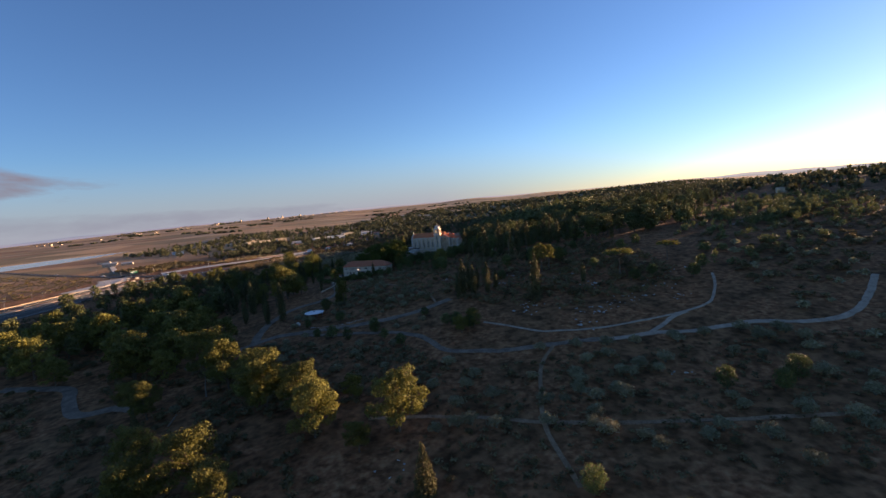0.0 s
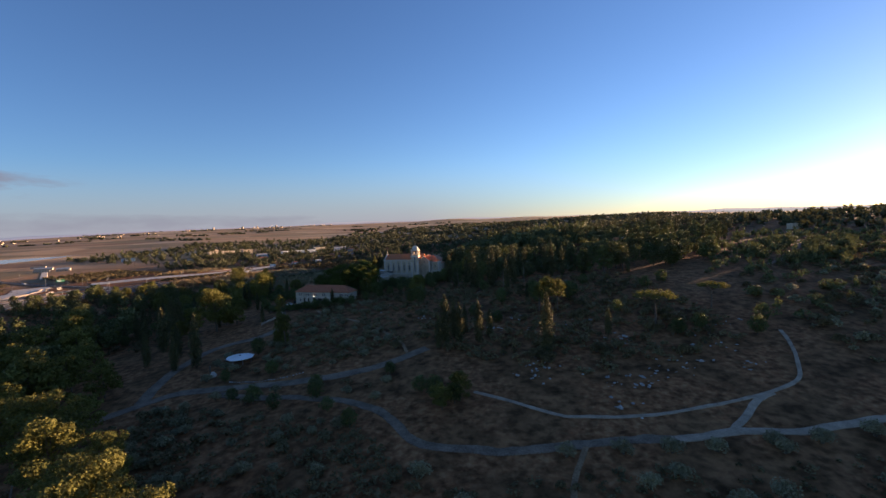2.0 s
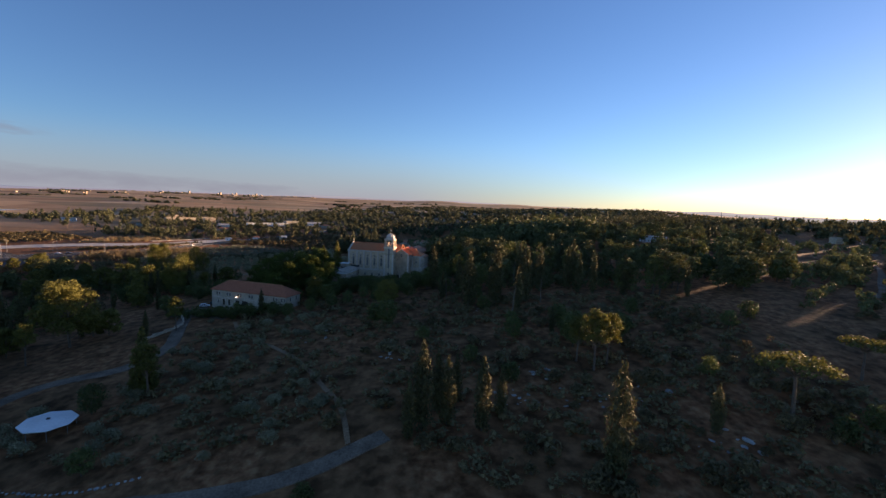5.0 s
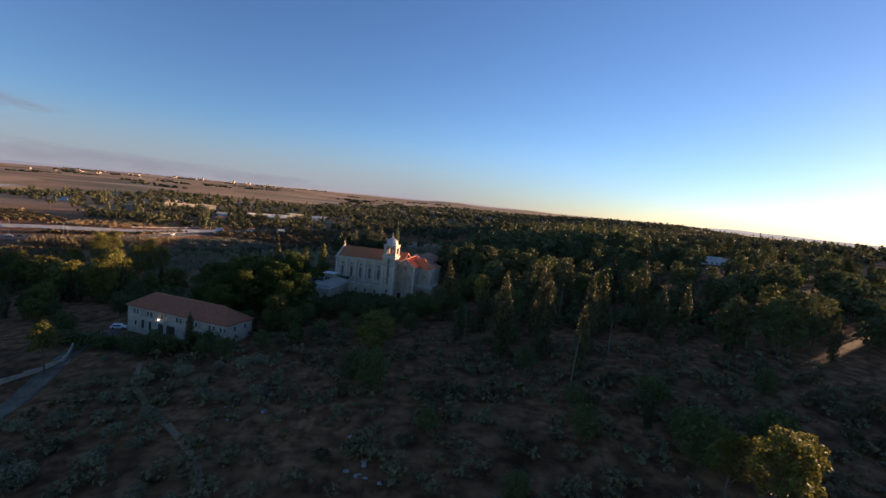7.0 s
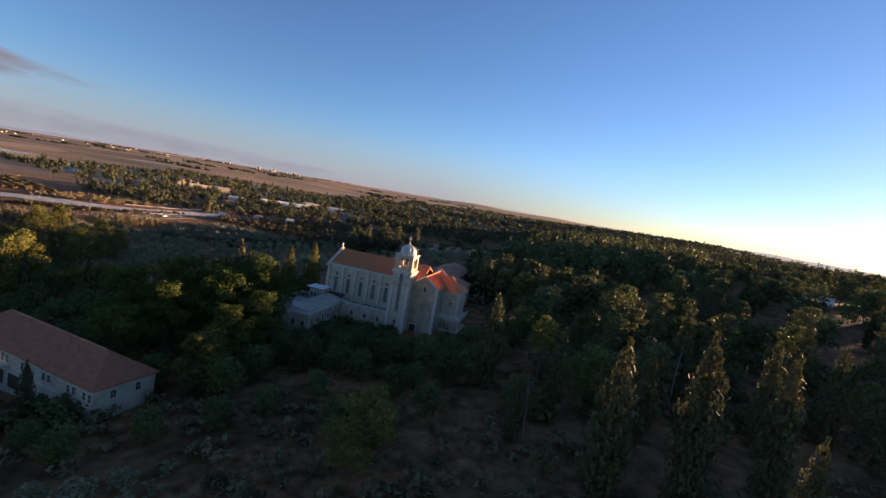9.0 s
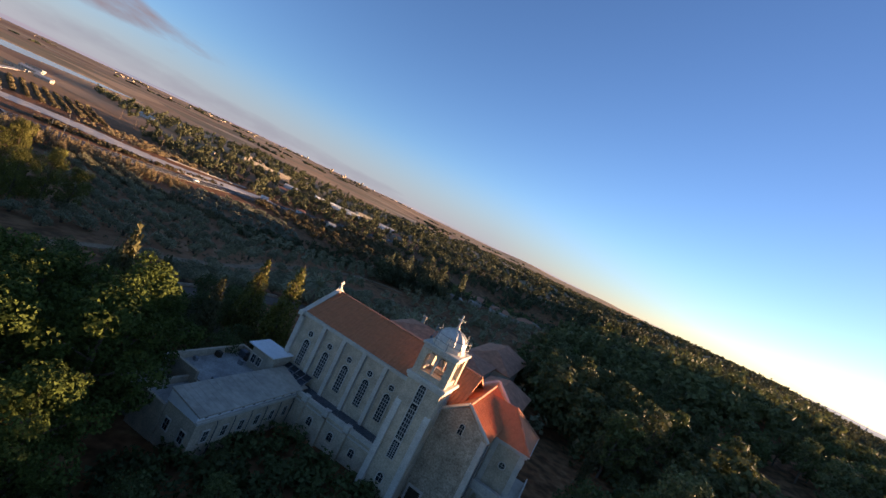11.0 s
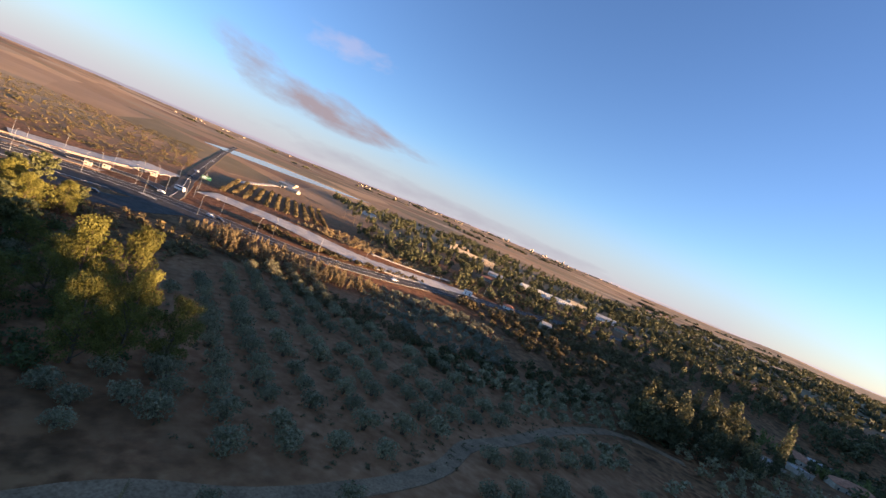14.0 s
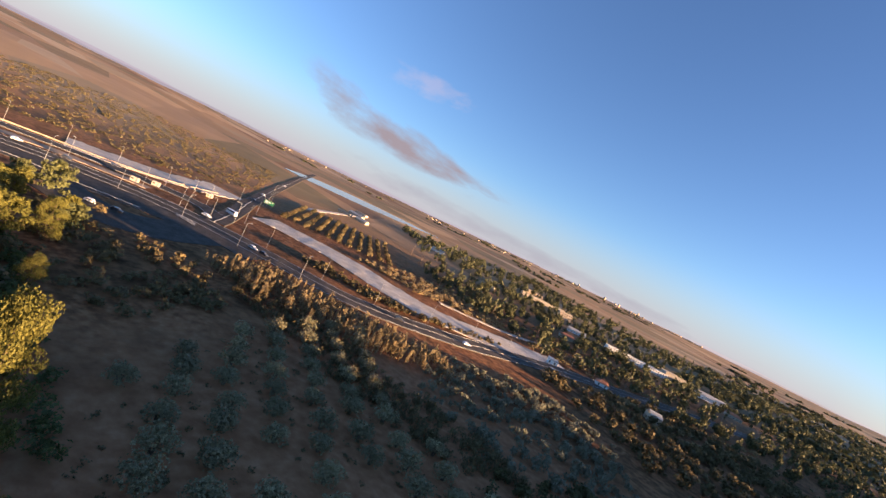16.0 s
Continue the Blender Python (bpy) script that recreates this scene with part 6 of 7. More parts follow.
merged("west_woods", WOOD_PINES + WOOD_TALL, [(x, y, h / 14) for x, y, h, w in scatter(60, [(-330, 290), (-210, 320), (-190, 410), (-215, 470), (-300, 500), (-340, 420)], 11, 3.6, ROADS)], "pine woods sloping down to the highway")
merged("west_woods", WOOD_PINES + WOOD_TALL, [(x, y, h / 14) for x, y, h, w in scatter(45, [(-300, 200), (-215, 215), (-150, 270), (-170, 350), (-250, 330), (-310, 290)], 11, 3.4)], "dark pine woods on the western slope")
mass("west_scrub", scatter(500, [(-330, 200), (-215, 215), (-140, 300), (-140, 400), (-215, 470), (-300, 500), (-340, 420)], 3.4, 2.8, ROADS), "dark undergrowth on the western slope", M["bush"], 0.6, 60, True)
mass("undergrowth", scatter(420, [(-260, 200), (-120, 100), (-40, 90), (-35, 165), (-95, 225), (-130, 205), (-170, 290), (-240, 300)], 2.6, 2.0, TRACKS), "dark undergrowth below the pines", M["bush"], 0.5, 110, True)
mass("undergrowth", scatter(1000, [(-75, 245), (0, 240), (60, 205), (130, 225), (120, 330), (50, 345), (-30, 355), (-70, 335)], 2.0, 2.0, TRACKS), "dark dry scrub over the shaded hillside", M["bush"], 0.52, 66, True)
mass("undergrowth", scatter(260, [(-20, 90), (135, 85), (150, 165), (-25, 172)], 0.9, 1.0, TRACKS), "low dry weeds between young olives", M["bush"], 0.3, 200, True)
mass("undergrowth", scatter(300, [(-130, 400), (-60, 350), (-40, 400), (-60, 415), (-95, 425), (-150, 440), (-215, 460), (-215, 420)], 4.0, 2.6, TRACKS), "dark dense trees behind the outbuilding", M["leaf"], 0.4, 150)
mass("hill_trees", scatter(130, [(205, 320), (260, 320), (350, 395), (330, 440), (240, 395)], 6.5, 3.6, TRACKS, 4.5), "dark trees on the shoulder of the open hill", M["wood_pine"], 0.6, 75)
mass("hill_scrub", scatter(1000, [(150, 110), (420, 200), (520, 420), (380, 480), (250, 330), (150, 230)], 2.2, 2.2, TRACKS), "dark low scrub over the open hill", M["bush"], 0.7, 60, True)
mass("undergrowth", scatter(330, [(26, 352), (110, 345), (125, 440), (60, 470), (26, 450), (40, 420)], 4.5, 3.0), "dark undergrowth between the woodland trees", M["wood_pine"], 0.55, 75)
mass("undergrowth", scatter(150, [(-255, 458), (-190, 440), (-140, 436), (-138, 462), (-158, 480), (-200, 476), (-250, 474)], 2.6, 2.2), "dark undergrowth below the sunlit pines", M["leaf"], 0.34, 170, True)
mass("dry_reeds", scatter(420, [(-250, 530), (-236, 524), (-205, 534), (-176, 538), (-150, 552), (-138, 570), (-160, 572), (-185, 562), (-215, 555)], 2.3, 1.3), "low dry reeds and scrub along the foot of the grove", M["bush"], 0.26, 230, True, 0.7)
ORCHARD = olive_kit(41, 2.6, 1.9, "bush", 0.5, 0.9, sides=3)
for i in range(20):
    for j in range(11):
        x, y = -418 - 5.6 * i + 4.9 * j + rnd.uniform(-0.5, 0.5), 622 + 3.9 * i + 7.6 * j + rnd.uniform(-0.5, 0.5)
        if clear_of(x, y, ROADS, 13) and rnd.random() < 0.94:
            plant(ORCHARD, x, y, "clipped orchard bush in a planted row", "bush", rnd.uniform(1.1, 1.5), "orchard rows", name="orchard_bush")

# ---- small things on the hill ----
def rock_mesh(seed):
    r = random.Random(seed)
    bm = bmesh.new()
    bmesh.ops.create_icosphere(bm, subdivisions=2, radius=0.5)
    for v in bm.verts:
        v.co *= 1 + 0.45 * noise.noise(v.co * 2.3 + Vector((seed * 7, 0, 0)))
        v.co.z *= 0.6
        v.co = Vector([round(c * 5) / 5 * 0.4 + c * 0.6 for c in v.co])
    return mesh_of("rock", bm, M["rock"])


ROCKS = [rock_mesh(s) for s in range(5)]
spots = [(43, 268), (48, 256), (40, 221), (37, 213), (59, 191.5), (109, 209), (31, 254), (77, 234.5), (36, 215), (41, 218), (69, 205), (77, 208), (69, 201), (75, 236), (54, 253), (67, 255), (32, 255), (104, 227), (125, 243), (94, 212), (59, 204), (29, 325), (-2, 285), (-27, 303), (16, 312), (42, 268), (13, 269), (-3, 286), (75, 144), (-20, 112), (110, 222), (88, 216), (82, 206)]
for i in range(220):
    cx, cy = spots[i % len(spots)]
    x, y = cx + rnd.gauss(0, 3.2), cy + rnd.gauss(0, 2.4)
    s = rnd.uniform(0.3, 1.1) * (1.7 if i < 27 else 1.0)
    o = new("rock", ROCKS[i % 5])
    o.matrix_basis = pose(x, y, ground_z(x, y) + 0.1 * s, rnd.uniform(-15, 15), rnd.uniform(-15, 15), rnd.uniform(0, 360)) @ Matrix.Diagonal((s * rnd.uniform(0.8, 1.6), s, s * rnd.uniform(0.6, 1.0), 1))
    tagged(o, "white weathered limestone rock lying in dry scrub", "rock", "rocks on the slope")

pad = thing("pavilion_roof", pose(-81.5, 258.5, ground_z(-81.5, 258.5), 0, 0, 10), "white octagonal shade roof on short posts", "shade roof")
bm = bmesh.new()
ring8 = [(5.8 * math.cos(math.pi * (k + 0.5) / 4), 5.8 * math.sin(math.pi * (k + 0.5) / 4)) for k in range(8)]
lo, hi = [bm.verts.new((x, y, 2.5)) for x, y in ring8], [bm.verts.new((x, y, 2.7)) for x, y in ring8]
top = bm.verts.new((0, 0, 3.25))
for k in range(8):
    bm.faces.new((hi[k], hi[(k + 1) % 8], top)), bm.faces.new((lo[k], lo[(k + 1) % 8], hi[(k + 1) % 8], hi[k]))
bm.faces.new(lo[::-1])
canopy = part("canopy", bm, M["white"], pad)
part("hub", boxes((-0.35, 0.35, -0.35, 0.35, 3.15, 3.5), bevel=0.08), M["bitumen"], canopy, "dark centre cap")
for k in range(8):
    x, y = ring8[k][0] * 0.9, ring8[k][1] * 0.9
    part("post", tube(bmesh.new(), [(x, y, -0.8), (x, y, 2.6)], [0.08, 0.08], 6), M["steel"], pad)
mon = thing("monument", pose(-88, 247, ground_z(-88, 247)), "small white stepped stone monument", "monument")
part("plinth", boxes((-1.3, 1.3, -1.1, 1.1, -0.5, 0.6), bevel=0.06), M["trim"], mon)
part("pyramid", turned(boxes((-1, 1, -0.8, 0.8, 0.6, 1.3), (-0.6, 0.6, -0.5, 0.5, 1.3, 2.0), bevel=0.08), pose(0, 0, 0)), M["trim"], mon)
post = thing("marker_post", pose(-91, 251, ground_z(-91, 251)), "weathered brown wooden marker post", "post")
part("shaft", boxes((-0.3, 0.3, -0.2, 0.2, -0.5, 3.2), bevel=0.05), M["bark"], post)
for i in range(26):
    x, y = -78 + i * 1.15, 240 - 3 * math.sin(i * 0.12) + rnd.uniform(-0.3, 0.3)
    o = new("kerb_stone", ROCKS[i % 5])
    o.matrix_basis = pose(x, y - 1, ground_z(x, y - 1) + 0.1, 0, 0, rnd.uniform(0, 360)) @ Matrix.Scale(rnd.uniform(0.5, 0.95), 4)
    tagged(o, "pale stone edging the lane", "stone", "stones along the lane")


def wall_run(points, h, w, label, mat="rubble"):
    """A low wall in stepped lengths along the ground."""
    t = thing("low_wall", pose(0, 0, 0), label, "wall")
    line = smooth_line(points, 3.0)
    for a, b in zip(line, line[1:]):
        d = b - a
        z = min(ground_z(a.x, a.y), ground_z(b.x, b.y))
        seg = part("wall_length", boxes((-d.length / 2 - 0.03, d.length / 2 + 0.03, -w / 2, w / 2, -0.6, h), bevel=0.04), M[mat], t)
        m = (a + b) / 2
        seg.matrix_basis = pose(m.x, m.y, z, 0, 0, math.degrees(math.atan2(d.y, d.x)))


wall_run([(-92, 314), (-88, 322), (-85, 330), (-93, 345)], 1.3, 0.5, "pale stone retaining wall beside the lane")
wall_run([(-91, 415), (-85, 421), (-81, 428)], 0.8, 0.45, "low stone wall along the yard")
wall_run([(-76, 440), (-72, 450), (-68, 461), (-61, 470)], 0.8, 0.45, "low stone wall along the yard")
wall_run([(-446, 300), (-433, 400), (-421, 470), (-410, 505), (-408, 540), (-425, 575)], 0.8, 0.35, "pale concrete barrier along the highway", "path")
for x, y, lean, turn in ((-105, 151, 52, 60), (-102, 172, 28, 200), (-101, 122, 45, 30)):
    t = thing("dead_trunk", pose(x, y, ground_z(x, y), 0, 0, turn), "leaning bare dead pine trunk", "dead tree")
    b = tube(bmesh.new(), [(0, 0, -0.5), (0.2, 0, 4), (0, 0.2, 9.5)], [0.36, 0.28, 0.1], 7)
    for k in range(4):
        tube(b, [(0.1, 0, 5 + k), (1.2 * math.cos(k * 2), 1.2 * math.sin(k * 2), 5.8 + k)], [0.08, 0.02], 4)
    part("trunk", turned(b, pose(0, 0, 0, lean)), M["pale_bark"], t)
for x, y, h in ((45, 315, 13), (61, 331, 11), (22, 345, 12), (58, 268.5, 9), (57, 364, 13)):
    t = thing("bare_trunk", pose(x, y, ground_z(x, y), 0, 0, x * 7), "slender pale bare tree trunk", "dead tree")
    b = tube(bmesh.new(), [(0, 0, -0.5), (0.3, 0.2, h * 0.5), (0.9, 0.1, h)], [0.2, 0.15, 0.05], 6)
    for k in range(5):
        tube(b, [(0.4, 0.1, h * 0.55 + k), (1.1 * math.cos(k * 2.4) + 0.4, 1.1 * math.sin(k * 2.4), h * 0.55 + k + 0.7)], [0.06, 0.02], 4)
    part("trunk", b, M["pale_bark"], t)


def palm_kit(h, n=42, reach=3.4):
    r = random.Random(3)
    trunk = tube(bmesh.new(), [(0, 0, -0.6), (0.1, 0, h * 0.5), (0, 0.1, h)], [0.42, 0.34, 0.38], 8)
    fr = bmesh.new()
    for i in range(n):
        a, up = i * 2.4, 1.25 - 1.75 * (i / n)
        spine = [Vector((0, 0, h))]
        d = Vector((math.cos(a) * math.cos(up), math.sin(a) * math.cos(up), math.sin(up)))
        for s in range(6):
            spine.append(spine[-1] + d * reach / 6)
            d = (d + Vector((0, 0, -0.16))).normalized()
        tube(fr, spine, [0.05, 0.045, 0.04, 0.03, 0.02, 0.015, 0.01], 3)
        for s in range(1, 7):
            t = (spine[s] - spine[s - 1]).normalized()
            side = t.cross(Vector((0, 0, 1))).normalized()
            for k in range(3):
                p = spine[s - 1].lerp(spine[s], k / 3)
                for sgn in (-1, 1):
                    q = p + (side * sgn * 0.8 + t * 0.55 + Vector((0, 0, -0.2))) * (0.75 - 0.08 * s)
                    fr.faces.new([fr.verts.new(c) for c in (p - t * 0.13, p + t * 0.13, q)])
    return mesh_of("trunk", trunk, M["bark"]), mesh_of("crown", fr, M["palm"])


PALM = palm_kit(5.6, 64, 4.3)
for x, y, s in ((-54, 465, 1.35), (-53, 478, 1.3), (-59, 473, 0.9), (-20, 485, 1.35), (-12, 492, 1.0), (-6, 498, 1.3), (-2, 505, 0.9), (-26, 490, 0.8)):
    plant(PALM, x, y, "date palm with arching grey-green fronds", "palm", s, "palms", name="palm_tree")


def agave():
    a = thing("agave", pose(-96.5, 445, ground_z(-96.5, 445)), "clump of blue-green agaves with tall flower stalks", "agave")
    bm = bmesh.new()
    v = [bm.verts.new(c) for c in ((0, -0.13, 0), (0, 0.13, 0), (0.7, 0.16, 0), (1.5, 0, 0.05), (0.7, -0.16, 0), (0.7, 0, -0.1))]
    for f in ((0, 1, 2, 5), (0, 5, 4), (5, 2, 3), (4, 5, 3)):
        bm.faces.new([v[k] for k in f])
    blade = mesh_of("leaf", bm, M["olive"])
    for i in range(14):
        r = part("rosette", tube(bmesh.new(), [(0, 0, -0.1), (0, 0, 0.3), (0, 0, 0.8)], [0.16, 0.12, 0.02], 6), M["olive"], a)
        r.matrix_basis = pose(rnd.uniform(-3.5, 3.5), rnd.uniform(-2, 2), 0)
        for k in range(14):
            o = new("leaf", blade)
            o.parent, o.matrix_basis = r, pose(0, 0, 0, 0, 0, k * 137) @ pose(0, 0, 0, 0, -rnd.uniform(20, 70), 0)
    for x, y, h in ((-1.5, 0, 6.5), (3.0, 0.6, 5.2)):
        st = tube(bmesh.new(), [(x, y, -0.2), (x + 0.4, y, h * 0.6), (x + 1.0, y, h)], [0.09, 0.07, 0.03], 5)
        for k in range(9):
            z = h * (0.5 + 0.055 * k)
            for g in (-1, 1):
                tube(st, [(x + 0.7 * z / h, y, z), (x + 0.7 * z / h + g * (1.0 - 0.08 * k), y + 0.3, z + 0.35)], [0.03, 0.05], 4)
        part("flower_stalk", st, M["straw"], a)


agave()


# ---- houses and buildings ----
def house(x, y, turn, L, D, H, roof, label, wall="plaster", floors=1, name="house"):
    z = min(ground_z(x, y), ground_z(x + L / 2, y), ground_z(x - L / 2, y)) - 0.4
    h = thing(name, pose(x, y, z, 0, 0, turn), label, "building")
    w = part("wall", boxes((-L / 2, L / 2, -D / 2, D / 2, -2, H)), M[wall], h)
    if roof == "hip":
        part("roof", hip_roof(-L / 2, L / 2, -D / 2, D / 2, H, H + D * 0.24), M["old_tile"], h, "weathered brown-red tile roof")
    elif roof == "gable":
        part("roof", gable_roof(-L / 2, L / 2, -D / 2, D / 2, H, H + D * 0.22), M["metal_roof"], h, "pale sheet roof")
    else:
        part("roof", boxes((-L / 2 - 0.15, L / 2 + 0.15, -D / 2 - 0.15, D / 2 + 0.15, H, H + 0.3)), M["concrete"], h, "flat pale roof")
        part("parapet", boxes((-L / 2 - 0.15, L / 2 + 0.15, -D / 2 - 0.15, -D / 2 + 0.1, H + 0.3, H + 0.9), (-L / 2 - 0.15, L / 2 + 0.15, D / 2 - 0.1, D / 2 + 0.15, H + 0.3, H + 0.9)), M[wall], h)
    n = max(2, int(L / 3.2))
    for f in range(floors):
        for i in range(n):
            put_window(HOUSE_WIN, h, pose(-L / 2 + (i + 0.5) * L / n, -D / 2 - 0.02, 1.1 + f * 3.0))
    d = part("door", boxes((-0.5, 0.5, -0.05, 0.05, 0, 2.1)), M["dark_wood"], h)
    d.matrix_basis = pose(L / 2 + 0.03, 0, 0.0, 0, 0, 90)
    return h


for row in ((-19, 690, 20, 15, 10, 3.6, "flat", "small rendered house with a roof terrace"), (2, 764, -30, 17, 11, 3.8, "hip", "low house with a brown tile roof"), (22, 728, 10, 20, 12, 4.0, "hip", "low house with a brown tile roof"),
            (42, 702, -20, 19, 13, 3.8, "hip", "low house with a weathered tile roof"), (52, 730, 30, 13, 10, 3.4, "flat", "small white flat-roofed house"), (24, 694, 10, 10, 8, 3.2, "flat", "small white flat-roofed house"), (-2, 712, 40, 9, 7, 3.0, "flat", "small white flat-roofed house"), (20, 790, 5, 16, 10, 3.6, "gable", "long low house with a pale roof")):
    house(*row)
for row in ((-268, 1035, 40, 78, 12, 6, "flat", "long pale industrial hall", "white", 2), (-232, 1068, 40, 26, 14, 9, "flat", "cream block at the end of the hall", "plaster", 2), (-190, 1085, 35, 34, 14, 5, "gable", "pale shed with a sheet roof", "white", 1),
            (-160, 1050, 20, 16, 10, 4, "hip", "small plastered house among garden trees", "plaster", 1), (-455, 1120, 45, 90, 14, 5, "flat", "long low pale building with terraces", "plaster", 1), (-520, 1190, 45, 60, 30, 4, "flat", "broad pale terrace building", "stone", 1),
            (-395, 1075, 40, 20, 12, 9, "flat", "square pale stone building", "stone", 3), (-590, 975, 30, 22, 12, 4, "gable", "white shed with a sheet roof", "white", 1), (-612, 800, 30, 20, 8, 3.2, "flat", "cream farm building beside brown fields", "plaster", 1),
            (-640, 838, 25, 24, 9, 3.4, "gable", "low farm hall with a sheet roof", "plaster", 1), (-590, 815, 25, 18, 9, 4, "gable", "cream farm shed beside brown fields", "plaster", 1), (-675, 870, 25, 20, 9, 3.4, "flat", "cream farm building beside brown fields", "plaster", 1),
            (-205, 778, 25, 9, 7, 3.2, "hip", "white cottage by the highway", "white", 1), (-166, 770, 35, 8, 9, 5.0, "gable", "small stone house with a steep gable", "stone", 1), (-228, 742, 30, 7, 5, 3.0, "flat", "small white flat-roofed roadside kiosk", "white", 1), (-117, 950, 20, 20, 10, 4, "hip", "small plastered house among garden trees", "plaster", 1),
            (-330, 990, 30, 24, 10, 4, "gable", "pale shed among trees", "white", 1), (-300, 905, 30, 18, 9, 4, "hip", "small plastered house among garden trees", "plaster", 1), (-440, 930, 30, 20, 10, 4, "flat", "pale house among trees", "plaster", 1), (160, 853, 10, 40, 14, 6, "flat", "pale building on the wooded hill", "white", 1),
            (222, 527, -10, 20, 10, 5, "flat", "white building with a flat roof in the woods", "white", 1), (421, 546, 0, 12, 8, 6, "flat", "square stone hut on the hilltop", "stone", 1)):
    house(*row[:8], wall=row[8], floors=row[9])
for x, y, h in ((668, 1042, 24), (674, 1150, 22), (640, 1050, 18)):
    t = thing("radio_mast", pose(x, y, ground_z(x, y)), "slim radio mast on the wooded ridge", "mast")
    part("pole", tube(bmesh.new(), [(0, 0, -1), (0, 0, h)], [1.2, 0.8], 6), M["concrete"], t)
    part("antenna", tube(bmesh.new(), [(0, 0, h), (0, 0, h + 6)], [0.3, 0.1], 5), M["steel"], t)


def far_town():
    """Pale blocks of distant towns along the skyline."""
    bm = bmesh.new()
    r = random.Random(5)
    for i in range(175):
        if i < 85:
            az, far, w, h = r.gauss(-14.2, 0.9), r.uniform(4000, 4350), r.uniform(8, 16), r.uniform(5, 10)
        elif i < 108:
            az, far, w, h = r.uniform(-29, -17), r.uniform(3900, 4300), r.uniform(9, 15), r.choice((8, 10, 14, 24))
        else:
            az, far, w, h = r.choice((-62, -52, -44, -37, -31)) + r.gauss(0, 1.6), r.uniform(3200, 4300), r.uniform(8, 14), r.uniform(3, 6)
        x, y = far * math.sin(radians(az)), 220 + far * math.cos(radians(az))
        z = ground_z(x, y)
        box(bm, x - w / 2, x + w / 2, y - w / 2, y + w / 2, z - 15, z + h)
    part("far_town", bm, M["rubble"])


far_town()
tagged(bpy.data.objects["far_town"], "pale blocks of distant towns on the skyline", "town", kind="stuff")


# ---- cars, posts and roadside ----
def car_kit(L, W, H, paint, van=False):
    prof = [(-L / 2, 0.35), (-L / 2, 0.85), (-L / 2 + 0.15, H * 0.62 if not van else H * 0.9), (-L / 2 + (0.7 if not van else 0.2), H), (L / 2 - (1.7 if not van else 0.6), H), (L / 2 - (1.0 if not van else 0.15), H * 0.62 if not van else H * 0.55), (L / 2 - 0.1, 0.82), (L / 2, 0.55), (L / 2, 0.35)]
    body = slab(prof, -W / 2, W / 2)
    bmesh.ops.bevel(body, geom=list(body.edges), offset=0.06, segments=1, affect="EDGES")
    glass = slab([(-L / 2 + 0.35, H * 0.66), (-L / 2 + (0.8 if not van else 0.35), H * 0.93), (L / 2 - (1.75 if not van else 0.8), H * 0.93), (L / 2 - (1.25 if not van else 0.5), H * 0.66)], -W / 2 - 0.015, W / 2 + 0.015)
    wheel = bmesh.new()
    bmesh.ops.create_cone(wheel, cap_ends=True, segments=12, radius1=0.33, radius2=0.33, depth=0.22, matrix=pose(0, 0, 0, 90))
    return mesh_of("body", body, M[paint]), mesh_of("side_window", glass, M["glass"]), mesh_of("wheel", wheel, M["rubber"]), L, W


CARS = {"white": car_kit(4.4, 1.8, 1.5, "car_white"), "dark": car_kit(4.4, 1.8, 1.5, "car_dark"), "bus": car_kit(7.0, 2.3, 2.8, "car_white", True)}


def put_car(kind, x, y, turn, label, lift=0.45, name="car"):
    body, glass, wheel, L, W = CARS[kind]
    c = thing(name, pose(x, y, ground_z(x, y) + lift, 0, 0, turn), label, name)
    part("body", body, None, c), part("side_window", glass, None, c)
    for sx in (-1, 1):
        for sy in (-1, 1):
            o = part("wheel", wheel, None, c)
            o.matrix_basis = pose(sx * L * 0.31, sy * (W / 2 - 0.1), 0.33)


for kind, x, y, turn, label in (("white", -337, 543, 40, "white car at the junction"), ("white", -226, 641, 75, "white car driving on the highway"), ("dark", -290, 556, 30, "dark car driving on the highway"), ("white", -304, 492, 60, "silver car parked beside the side road"),
                                ("dark", -301, 500, 60, "dark car parked beside the side road"), ("white", -380, 470, 100, "white car driving on the highway"), ("dark", -374, 488, 75, "dark car driving on the highway"), ("white", -296, 553, 30, "white car driving on the highway"), ("dark", -240, 604, 60, "dark car driving on the highway"),
                                ("white", -88, 356, 20, "white car parked by the outbuilding"), ("dark", -85, 360, 20, "dark car parked by the outbuilding"), ("white", -500, 638, 30, "white car on the far road"), ("dark", -450, 610, 30, "dark car on the far road"), ("white", -640, 720, 30, "white car on the far road")):
    put_car(kind, x, y, turn, label)
put_car("bus", -362, 564, 28, "white minibus turning at the junction", 0.5, "minibus")


def lamp_post(x, y, turn, h=11.0, arms=1):
    t = thing("street_lamp", pose(x, y, ground_z(x, y), 0, 0, turn), "tall grey steel street lamp beside the highway", "street lamp", "highway lamps")
    part("pole", LAMP[0], None, t), part("arm", LAMP[1], None, t), part("head", LAMP[2], None, t)


